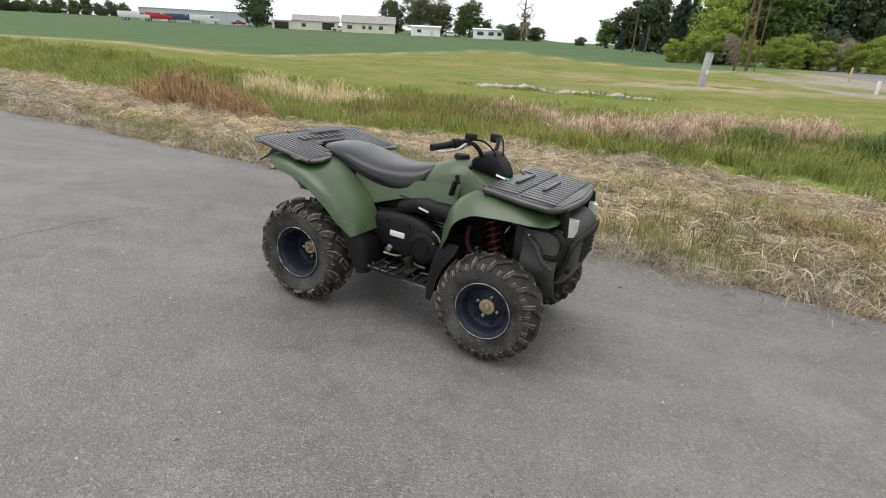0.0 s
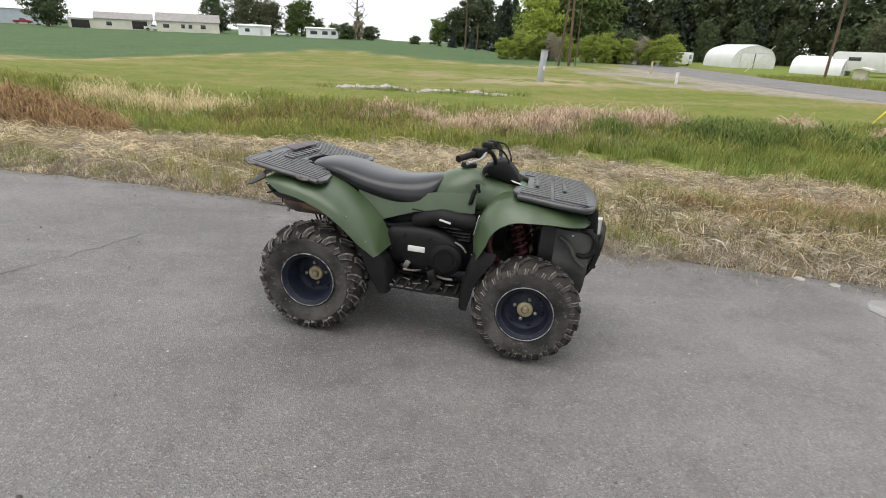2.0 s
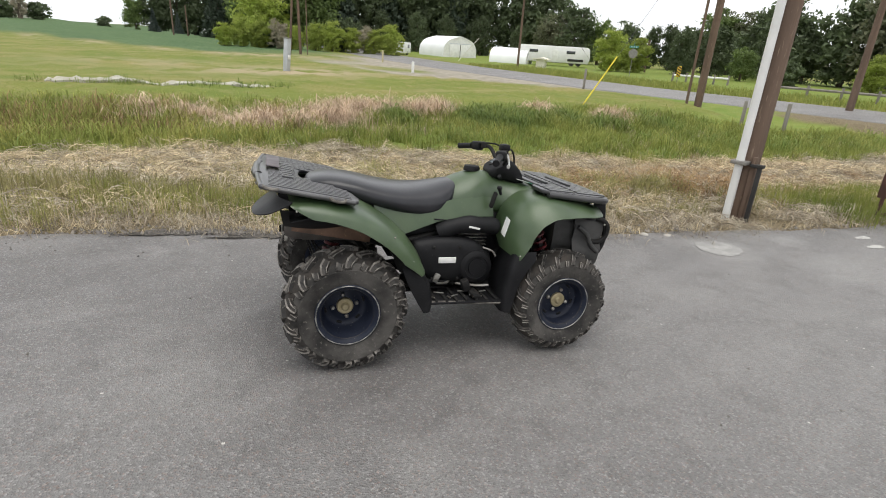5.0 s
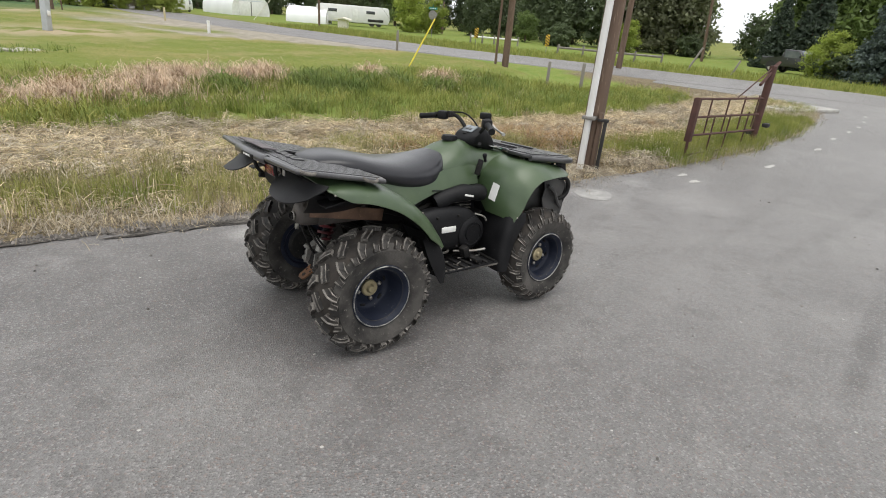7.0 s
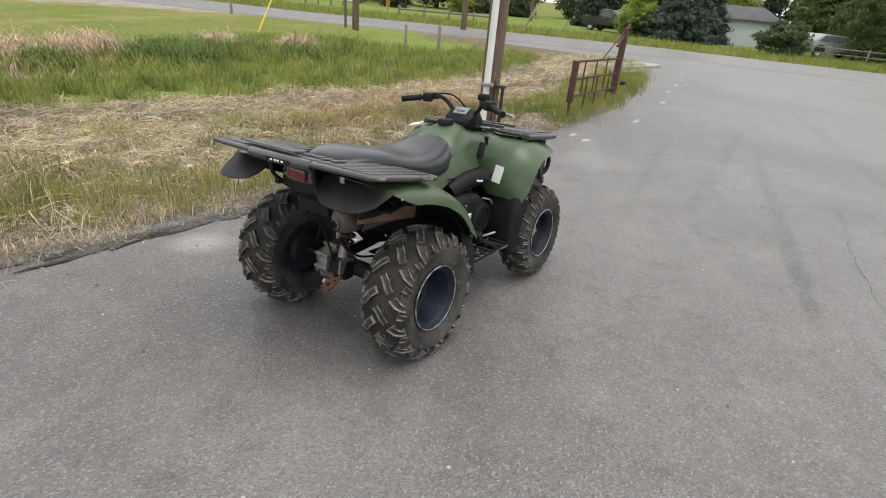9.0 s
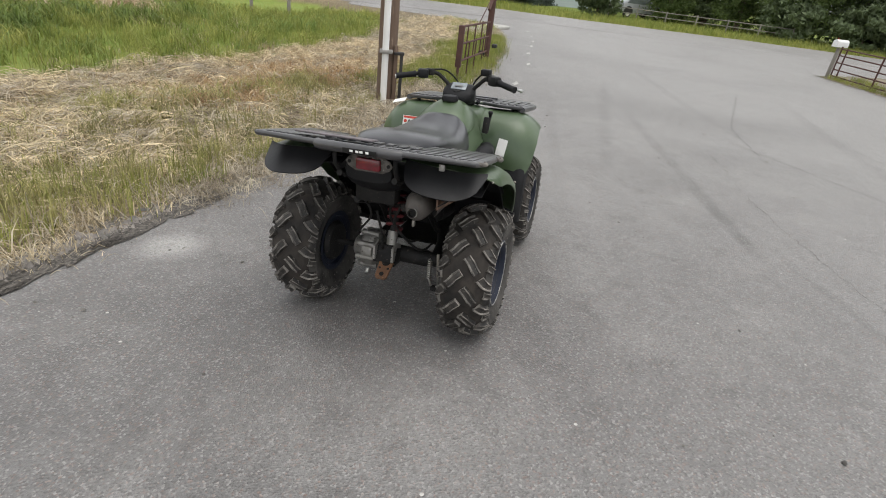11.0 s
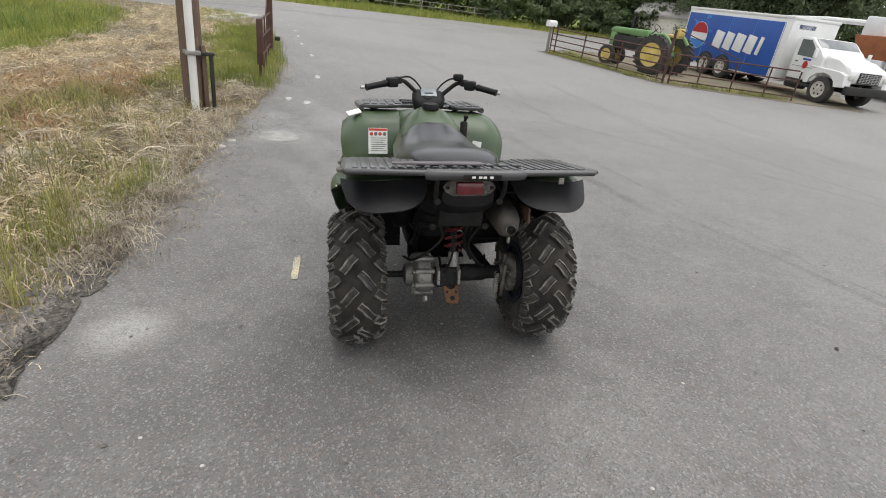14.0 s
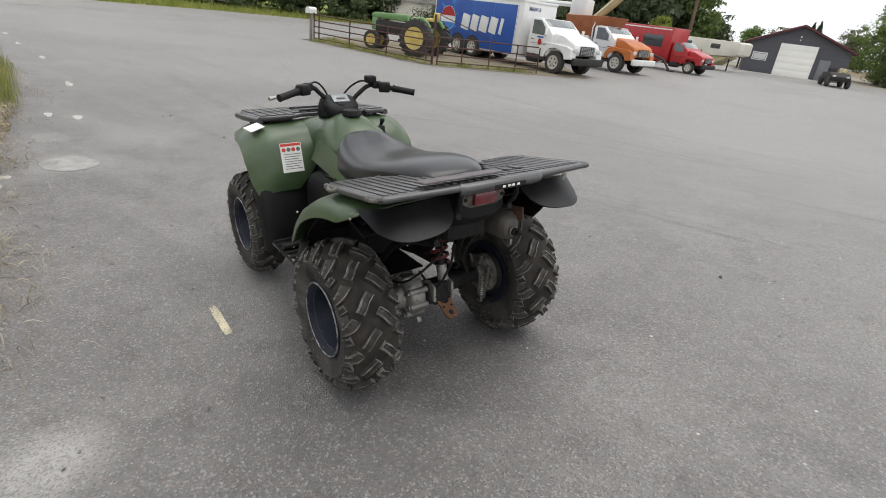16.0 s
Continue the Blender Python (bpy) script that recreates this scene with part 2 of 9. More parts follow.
def asphalt_material():
    """Weathered asphalt: light and dark chips, broad fading, pale dusty spots at their places."""
    m = bpy.data.materials.new("asphalt")
    m.use_nodes = True
    n, l = m.node_tree.nodes, m.node_tree.links
    b = n["Principled BSDF"]
    geo = n.new("ShaderNodeNewGeometry")

    def rng_map(src, a, c, lo=0.0, hi=1.0):
        r = n.new("ShaderNodeMapRange")
        for k, v in enumerate((a, c, lo, hi)):
            r.inputs[k + 1].default_value = v
        l.new(src, r.inputs[0])
        return r.outputs[0]

    def noise_at(scale, detail=5):
        t = n.new("ShaderNodeTexNoise")
        t.inputs["Scale"].default_value, t.inputs["Detail"].default_value = scale, detail
        l.new(geo.outputs["Position"], t.inputs["Vector"])
        return t.outputs[0]

    def blend(fac, a, c):
        x = n.new("ShaderNodeMixRGB")
        for i, v in ((0, fac), (1, a), (2, c)):
            if isinstance(v, tuple):
                x.inputs[i].default_value = (*v, 1)
            elif isinstance(v, float):
                x.inputs[i].default_value = v
            else:
                l.new(v, x.inputs[i])
        return x.outputs[0]

    streak = n.new("ShaderNodeMapping")
    streak.inputs["Rotation"].default_value = (0, 0, radians(20))
    streak.inputs["Scale"].default_value = (0.35, 2.4, 1)
    l.new(geo.outputs["Position"], streak.inputs[0])
    sn = n.new("ShaderNodeTexNoise")
    sn.inputs["Scale"].default_value, sn.inputs["Detail"].default_value = 1.0, 6
    l.new(streak.outputs[0], sn.inputs["Vector"])
    col = blend(rng_map(noise_at(0.35), 0.35, 0.65), (0.142, 0.137, 0.134), (0.190, 0.184, 0.179))
    col = blend(rng_map(sn.outputs[0], 0.52, 0.72, 0, 0.5), col, (0.095, 0.092, 0.090))
    col = blend(rng_map(sn.outputs[0], 0.46, 0.30, 0, 0.5), col, (0.245, 0.240, 0.235))
    col = blend(rng_map(noise_at(1.6, 7), 0.5, 0.75, 0, 0.7), col, (0.235, 0.228, 0.218))
    col = blend(rng_map(noise_at(4.5, 6), 0.54, 0.70, 0, 0.6), col, (0.105, 0.100, 0.097))
    col = blend(rng_map(noise_at(11, 5), 0.58, 0.72, 0, 0.4), col, (0.26, 0.25, 0.24))
    # the open yard is more worn and paler
    sx = n.new("ShaderNodeSeparateXYZ")
    l.new(geo.outputs["Position"], sx.inputs[0])
    wob = n.new("ShaderNodeMath")
    wob.operation = "MULTIPLY_ADD"
    wob.inputs[1].default_value = 3.0
    l.new(noise_at(0.5, 4), wob.inputs[0])
    l.new(sx.outputs[1], wob.inputs[2])
    col = blend(rng_map(wob.outputs[0], 4.2, -1.5, 0, 0.68), col, (0.272, 0.267, 0.258))
    col = blend(rng_map(noise_at(0.22, 7), 0.50, 0.66, 0, 0.40), col, (0.150, 0.147, 0.142))
    # dusty spots
    warp = n.new("ShaderNodeTexNoise")
    warp.inputs["Scale"].default_value = 5
    l.new(geo.outputs["Position"], warp.inputs["Vector"])
    for x, y, r, k in ((3.82, 3.2, 0.45, 0.4), (0.02, 5.06, 0.25, 1.0), (-2.0, 6.1, 0.5, 0.2), (0.6, 3.6, 0.5, 0.22), (4.9, 2.9, 0.3, 0.28), (-1.6, 3.4, 0.5, 0.16), (1.5, 1.9, 0.6, 0.2), (4.4, 2.2, 0.7, 0.24), (-3.5, 7.2, 0.4, 0.6)):
        d = n.new("ShaderNodeVectorMath")
        d.operation = "SUBTRACT"
        d.inputs[1].default_value = (x, y, 0)
        l.new(geo.outputs["Position"], d.inputs[0])
        f = n.new("ShaderNodeVectorMath")
        f.operation = "MULTIPLY"
        f.inputs[1].default_value = (1, 1, 0)
        l.new(d.outputs[0], f.inputs[0])
        ln = n.new("ShaderNodeVectorMath")
        ln.operation = "LENGTH"
        l.new(f.outputs[0], ln.inputs[0])
        ad = n.new("ShaderNodeMath")
        ad.operation = "MULTIPLY_ADD"
        ad.inputs[1].default_value, ad.inputs[2].default_value = r * 0.9, -r * 0.45
        l.new(warp.outputs[0], ad.inputs[0])
        su = n.new("ShaderNodeMath")
        l.new(ln.outputs["Value"], su.inputs[0])
        l.new(ad.outputs[0], su.inputs[1])
        col = blend(rng_map(su.outputs[0], r * 0.35, r, k, 0.0), col, (0.39, 0.38, 0.365))
    # darker soft-edged patches at their places, some beneath and behind the quad bike
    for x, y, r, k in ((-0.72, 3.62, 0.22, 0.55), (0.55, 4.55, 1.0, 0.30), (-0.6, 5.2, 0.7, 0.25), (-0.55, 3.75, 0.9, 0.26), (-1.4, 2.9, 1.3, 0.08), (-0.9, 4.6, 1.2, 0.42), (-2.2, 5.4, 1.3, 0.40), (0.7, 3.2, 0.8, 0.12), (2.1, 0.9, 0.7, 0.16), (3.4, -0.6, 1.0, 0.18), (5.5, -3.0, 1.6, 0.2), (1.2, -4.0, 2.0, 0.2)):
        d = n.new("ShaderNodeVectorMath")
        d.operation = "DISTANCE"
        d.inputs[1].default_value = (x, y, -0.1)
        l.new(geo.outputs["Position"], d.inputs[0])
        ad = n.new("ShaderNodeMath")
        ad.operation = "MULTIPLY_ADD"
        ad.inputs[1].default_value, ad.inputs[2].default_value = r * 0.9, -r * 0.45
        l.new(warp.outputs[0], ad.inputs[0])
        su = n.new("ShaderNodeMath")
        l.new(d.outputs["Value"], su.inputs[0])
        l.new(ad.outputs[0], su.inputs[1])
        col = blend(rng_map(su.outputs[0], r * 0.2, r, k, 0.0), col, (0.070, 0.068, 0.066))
    # faded wheel tracks
    for x0, y0, x1, y1, w, k in ((-0.02, 0.98, 1.9, 0.56, 0.075, 0.75), (0.6, 0.84, 6.6, -0.58, 0.10, 0.42), (2.2, 1.35, 9.5, -1.2, 0.12, 0.30), (1.0, 2.2, 7.5, 0.6, 0.10, 0.22), (4.0, -1.6, 12.0, -3.0, 0.14, 0.25), (0.5, -1.5, 9.0, -5.5, 0.18, 0.25), (-3.0, -2.5, 6.0, -7.5, 0.2, 0.22), (-2.6, -1.75, 4.6, -1.25, 0.05, 0.5), (-2.4, 1.1, 0.6, 0.7, 0.05, 0.45), (4.5, -3.5, -2.2, -1.5, 0.05, 0.45), (-1.45, 1.74, -2.05, 1.84, 0.03, 0.35), (-1.5, 1.84, -2.1, 1.95, 0.03, 0.35), (-1.55, 1.95, -2.1, 2.06, 0.03, 0.3), (-1.6, 2.06, -2.15, 2.18, 0.03, 0.3), (-1.65, 2.18, -2.15, 2.30, 0.03, 0.25), (-6.0, -3.6, 3.0, -3.2, 0.07, 0.4), (-5.5, 0.2, -1.0, -0.6, 0.06, 0.35), (-1.5, -6.5, 8.0, -6.0, 0.1, 0.3)):
        ln_ = math.hypot(x1 - x0, y1 - y0)
        ux, uy = (x1 - x0) / ln_, (y1 - y0) / ln_

        def along(vx, vy):
            d = n.new("ShaderNodeVectorMath")
            d.operation = "SUBTRACT"
            d.inputs[1].default_value = (x0, y0, 0)
            l.new(geo.outputs["Position"], d.inputs[0])
            dt = n.new("ShaderNodeVectorMath")
            dt.operation = "DOT_PRODUCT"
            dt.inputs[1].default_value = (vx, vy, 0)
            l.new(d.outputs[0], dt.inputs[0])
            return dt.outputs["Value"]
        ab = n.new("ShaderNodeMath")
        ab.operation = "ABSOLUTE"
        l.new(along(-uy, ux), ab.inputs[0])
        f1 = rng_map(ab.outputs[0], w * 0.4, w, 1, 0)
        f2 = rng_map(along(ux, uy), 0.0, 0.4, 0, 1)
        f3 = rng_map(along(ux, uy), ln_ - 1.5, ln_, 1, 0)
        acc = f1
        for f in (f2, f3, rng_map(noise_at(3, 4), 0.3, 0.6, 0.3, 1)):
            mu = n.new("ShaderNodeMath")
            mu.operation = "MULTIPLY"
            l.new(acc, mu.inputs[0])
            l.new(f, mu.inputs[1])
            acc = mu.outputs[0]
        mu = n.new("ShaderNodeMath")
        mu.operation = "MULTIPLY"
        mu.inputs[1].default_value = k
        l.new(acc, mu.inputs[0])
        col = blend(mu.outputs[0], col, (0.085, 0.083, 0.08))
    # chips of stone
    vor = n.new("ShaderNodeTexVoronoi")
    vor.inputs["Scale"].default_value = 122
    l.new(geo.outputs["Position"], vor.inputs["Vector"])
    sep = n.new("ShaderNodeSeparateColor")
    l.new(vor.outputs["Color"], sep.inputs[0])
    col = blend(rng_map(sep.outputs[0], 0.74, 1.0, 0, 0.56), col, (0.38, 0.367, 0.352))
    col = blend(rng_map(sep.outputs[1], 0.5, 1.0, 0, 0.50), col, (0.066, 0.059, 0.057))
    col = blend(rng_map(sep.outputs[2], 0.86, 1.0, 0, 0.35), col, (0.28, 0.17, 0.13))
    vor2 = n.new("ShaderNodeTexVoronoi")
    vor2.inputs["Scale"].default_value = 24
    l.new(geo.outputs["Position"], vor2.inputs["Vector"])
    sep2 = n.new("ShaderNodeSeparateColor")
    l.new(vor2.outputs["Color"], sep2.inputs[0])
    dot = n.new("ShaderNodeMath")
    dot.operation = "MULTIPLY"
    l.new(rng_map(vor2.outputs["Distance"], 0.16, 0.22, 1, 0), dot.inputs[0])
    l.new(rng_map(sep2.outputs[0], 0.992, 0.994), dot.inputs[1])
    col = blend(dot.outputs[0], col, (0.50, 0.48, 0.45))
    l.new(col, b.inputs["Base Color"])
    b.inputs["Roughness"].default_value = 0.52
    bp = n.new("ShaderNodeBump")
    bp.inputs["Strength"].default_value, bp.inputs["Distance"].default_value = 0.75, 0.007
    l.new(vor.outputs["Distance"], bp.inputs["Height"])
    bp2 = n.new("ShaderNodeBump")
    bp2.inputs["Strength"].default_value, bp2.inputs["Distance"].default_value = 0.3, 0.03
    l.new(noise_at(6, 5), bp2.inputs["Height"])
    l.new(bp.outputs[0], bp2.inputs["Normal"])
    l.new(bp2.outputs[0], b.inputs["Normal"])
    return m


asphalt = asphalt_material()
concrete = mat("concrete", (0.42, 0.41, 0.38), (0.33, 0.32, 0.30), 3, 0.85, 0, 0.3, 50)
straw = mat("straw", (0.68, 0.575, 0.39), (0.27, 0.215, 0.135), 4.5, 0.8, 0, 0, vary=0.6, through_light=0.25)
straw_grey = mat("weathered_straw", (0.60, 0.535, 0.42), (0.22, 0.18, 0.13), 4.0, 0.85, 0, 0, vary=0.45, through_light=0.2)
blade = mat("grass_blade", (0.150, 0.195, 0.036), (0.350, 0.355, 0.100), 1.8, 0.7, 0, 0, vary=0.5, through_light=0.4)
brome = mat("brome_seed", (0.40, 0.30, 0.22), (0.72, 0.58, 0.43), 3.0, 0.85, 0, 0, vary=0.35, through_light=0.3)
edge_green = mat("edge_green", (0.21, 0.215, 0.062), (0.46, 0.42, 0.18), 3.5, 0.75, 0, 0, vary=0.4, through_light=0.4)
olive_grass = mat("olive_grass", (0.175, 0.170, 0.062), (0.37, 0.325, 0.15), 3.0, 0.75, 0, 0, vary=0.4, through_light=0.35)
leafy_green = mat("leafy_green", (0.130, 0.190, 0.042), (0.215, 0.265, 0.065), 0.9, 0.6, 0, 0, vary=0.4, through_light=0.4)
rust_weed = mat("rusty_weed", (0.20, 0.118, 0.060), (0.42, 0.29, 0.15), 3.0, 0.85, 0, 0, vary=0.4, through_light=0.25)
yellow_weed = mat("yellow_weed", (0.33, 0.32, 0.09), (0.24, 0.28, 0.07), 1.0, 0.85, 0, 0, vary=0.35, through_light=0.35)


def field_material():
    m = bpy.data.materials.new("field")
    m.use_nodes = True
    n, l = m.node_tree.nodes, m.node_tree.links
    b = n["Principled BSDF"]
    b.inputs["Roughness"].default_value = 0.95
    b.inputs["Specular IOR Level"].default_value = 0.15
    geo = n.new("ShaderNodeNewGeometry")

    def noise_at(scale, detail=5, lo=0.35, hi=0.65):
        t = n.new("ShaderNodeTexNoise")
        t.inputs["Scale"].default_value, t.inputs["Detail"].default_value = scale, detail
        l.new(geo.outputs["Position"], t.inputs["Vector"])
        r = n.new("ShaderNodeMapRange")
        r.inputs[1].default_value, r.inputs[2].default_value = lo, hi
        l.new(t.outputs[0], r.inputs[0])
        return r.outputs[0]

    def blend(fac, a, c):
        x = n.new("ShaderNodeMixRGB")
        for i, v in ((1, a), (2, c)):
            if isinstance(v, tuple):
                x.inputs[i].default_value = (*v, 1)
            else:
                l.new(v, x.inputs[i])
        l.new(fac, x.inputs[0])
        return x.outputs[0]

    def mask(name):
        a = n.new("ShaderNodeAttribute")
        a.attribute_name = name
        return a.outputs["Fac"]

    lawn = blend(noise_at(0.35), (0.136, 0.170, 0.035), (0.186, 0.198, 0.050))
    lawn = blend(noise_at(0.16, 7, 0.52, 0.68), lawn, (0.265, 0.222, 0.09))
    lawn = blend(noise_at(0.9, 7, 0.54, 0.70), lawn, (0.25, 0.215, 0.09))
    lawn = blend(noise_at(9, 4, 0.45, 0.75), lawn, (0.12, 0.155, 0.03))
    band = n.new("ShaderNodeMapping")
    band.inputs["Rotation"].default_value = (0, 0, radians(12))
    band.inputs["Scale"].default_value = (0.07, 0.34, 1)
    l.new(geo.outputs["Position"], band.inputs[0])
    bn = n.new("ShaderNodeTexNoise")
    bn.inputs["Scale"].default_value, bn.inputs["Detail"].default_value = 1.0, 8
    l.new(band.outputs[0], bn.inputs["Vector"])
    bm_ = n.new("ShaderNodeMapRange")
    bm_.inputs[1].default_value, bm_.inputs[2].default_value = 0.54, 0.76
    l.new(bn.outputs[0], bm_.inputs[0])
    lawn = blend(bm_.outputs[0], lawn, (0.26, 0.225, 0.10))
    tan = noise_at(0.42, 7, 0.40, 0.52)
    tm = n.new("ShaderNodeMath")
    tm.operation = "MULTIPLY"
    l.new(tan, tm.inputs[0])
    l.new(mask("worn"), tm.inputs[1])
    lawn = blend(tm.outputs[0], lawn, (0.37, 0.30, 0.20))
    crop = blend(noise_at(0.2), (0.085, 0.135, 0.060), (0.112, 0.160, 0.072))
    crop = blend(noise_at(3.0, 4, 0.4, 0.7), crop, (0.05, 0.10, 0.04))
    soil = blend(noise_at(2.5), (0.105, 0.085, 0.055), (0.055, 0.046, 0.030))
    soil = blend(noise_at(30, 3), soil, (0.26, 0.21, 0.13))
    lush = blend(noise_at(1.5), (0.14, 0.20, 0.04), (0.20, 0.23, 0.06))
    gravel = blend(noise_at(1.3, 6), (0.25, 0.225, 0.180), (0.34, 0.31, 0.255))
    col = blend(mask("crop"), lawn, crop)
    col = blend(mask("lush"), col, lush)
    col = blend(mask("dry"), col, soil)
    col = blend(mask("gravel"), col, gravel)
    l.new(col, b.inputs["Base Color"])
    bp = n.new("ShaderNodeBump")
    bp.inputs["Strength"].default_value, bp.inputs["Distance"].default_value = 0.6, 0.05
    l.new(noise_at(14, 5, 0, 1), bp.inputs["Height"])
    l.new(bp.outputs[0], b.inputs["Normal"])
    return m


def spaced(lo, hi, fine, far):
    a = list(np.arange(lo, hi + 1e-6, fine))
    step, p, q = fine, lo, hi
    while q < far:
        step *= 1.22
        p, q = p - step, q + step
        a = [p] + a + [q]
    return np.array(a)


def straw_end(x):
    """How far the straw reaches from the paving before the green ditch begins."""
    return np.interp(x, [-16, -5, -3.4, -1.4, 1, 3, 5, 6.6, 8.3, 9.4, 12.4, 15], [3.6, 3.8, 4.7, 5.8, 6.5, 6.7, 6.5, 5.9, 5.6, 4.9, 4.0, 3.6])


def build_ground():
    xs, ys = spaced(-14, 26, 0.33, 2600), spaced(-4, 24, 0.33, 2600)
    X, Y = np.meshgrid(xs, ys, indexing="ij")
    Z = ground_z(X, Y)
    Z += 0.02 * ripple(X, Y, 5.3, 1.0) * smooth(0.5, 3, verge(X, Y))
    nx, ny = X.shape
    verts = np.stack([X, Y, Z], -1).reshape(-1, 3)
    i = np.arange(nx * ny).reshape(nx, ny)
    faces = np.stack([i[:-1, :-1], i[1:, :-1], i[1:, 1:], i[:-1, 1:]], -1).reshape(-1, 4)
    ob = raw("ground", verts.tolist(), faces.tolist(), field_material())
    ob.data.shade_smooth()
    s = verge(X, Y)
    wob = (Y - drive_edge(X)) * 0.92 + 0.8 * ripple(X, Y, 0.8, 2.0)
    end = straw_end(X)
    dry = np.maximum(smooth(0.7, -0.2, wob - end), 0.5 * smooth(9.0, 9.8, wob) * smooth(11.5, 10.6, wob) * (X < 10))
    lush = smooth(-0.2, 0.7, wob - end) * smooth(10.2, 9.4, wob)
    crop = smooth(0, 6, Y - np.interp(X, [-300, -18, -14, 0, 8, 15, 40], [0, 38, 50, 84, 66, 52, 60])) * (X < road_mid(Y) - 6)
    far_side = smooth(3, 5, X - road_mid(Y) - ROAD_W)
    gravel = (smooth(3.4, 1.6, np.abs(X - (road_mid(Y) - ROAD_W - 2) + 1.2 * ripple(X, Y, 0.3))) * smooth(30, 36, Y) * smooth(60, 52, Y))
    rough = X + 0.8 * ripple(X, Y, 0.5)
    apron = smooth(-0.5, 1.2, rough - np.interp(Y, [17, 22, 27, 30, 36, 42, 46], [25, 23, 20, 18.2, 18.6, 19, 20])) * smooth(18, 22, Y) * smooth(47.5, 45, Y) * (X < road_mid(Y))
    island = smooth(1.1, 0.7, np.hypot((X - 21.6) / 2.0, (Y - 35.5) / 4.6) + 0.15 * ripple(X, Y, 0.9, 2))
    gravel = np.maximum(gravel, apron * (1 - 0.9 * island))
    gravel = np.maximum(gravel, smooth(-6, -9, Y) * (X < 18) * smooth(-70, -60, Y))
    crop_y = np.interp(X, [-300, -18, -14, 0, 8, 15, 40], [0, 38, 50, 84, 66, 52, 60])
    worn = np.maximum(np.exp(-(((X - 11.5) / 5.5) ** 2 + ((Y - 31.0) / 3.2) ** 2)), 0.75 * np.exp(-((Y - crop_y + 1.5) / 2.6) ** 2) * (X < 24))
    worn = np.maximum(worn, 0.7 * np.exp(-(((X - 5) / 5.0) ** 2 + ((Y - 37.0) / 2.0) ** 2)))
    for name, v in (("worn", worn), ("dry", dry * (1 - far_side) * (X < 27)), ("lush", np.maximum(lush * (X < 27), far_side * (X < 80))), ("crop", crop), ("gravel", gravel)):
        at = ob.data.attributes.new(name, "FLOAT", "POINT")
        at.data.foreach_set("value", v.astype(np.float32).ravel())
    return tagged(ob, "grassy verge and wide green farm field", "ground", kind="structure")


build_ground()


def paved_strip(name, us, edge_a, edge_b, rows, lift, label):
    """Paving between two edges, with a broken rim that drops into the soil."""
    verts, faces = [], []
    for u in us:
        a, b = Vector(edge_a(u)), Vector(edge_b(u))
        for k, w in enumerate(rows):
            p = a.lerp(b, w)
            z = float(base_z(p.x, p.y)) + lift
            if k in (0, len(rows) - 1):
                z -= 0.06
            verts.append((p.x, p.y, z))
    n = len(rows)
    for i in range(len(us) - 1):
        for k in range(n - 1):
            faces.append((i * n + k, i * n + k + 1, (i + 1) * n + k + 1, (i + 1) * n + k))
    ob = raw(name, verts, faces, asphalt)
    ob.data.shade_smooth()
    bm = bmesh.new()
    bm.from_mesh(ob.data)
    bmesh.ops.recalc_face_normals(bm, faces=bm.faces)
    bm.to_mesh(ob.data)
    bm.free()
    return tagged(ob, label, "road", kind="structure")


def rim(x):
    return float(drive_edge(x) + 0.07 * ripple(x, 0, 3.1) + 0.035 * ripple(x, 0, 11.0, 4) + 0.02 * ripple(x, 0, 29, 2))


drive_x = np.concatenate([np.arange(-70, -12, 2.0), np.arange(-12, 21, 0.11), np.arange(21, 25.9, 0.4)])
rows = [0, 0.0008, 0.004, 0.01] + [0.02 + 0.98 * (k / 60) ** 1.6 for k in range(0, 60)] + [0.999, 1]
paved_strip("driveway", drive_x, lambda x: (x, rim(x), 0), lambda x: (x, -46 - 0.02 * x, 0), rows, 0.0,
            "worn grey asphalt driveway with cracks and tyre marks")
paved_strip("road", np.concatenate([np.arange(-380, -60, 20.0), np.arange(-60, 90, 1.0), np.arange(90, 900, 20.0)]),
            lambda y: (float(road_mid(y)) - ROAD_W - 0.15 * float(ripple(y, 0, 0.9)), y, 0),
            lambda y: (float(road_mid(y)) + ROAD_W + 0.15 * float(ripple(0, y, 0.8)), y, 0),
            [0, 0.01, 0.1, 0.2, 0.3, 0.4, 0.5, 0.6, 0.7, 0.8, 0.9, 0.99, 1], 0.012, "grey asphalt country road beside the fields")


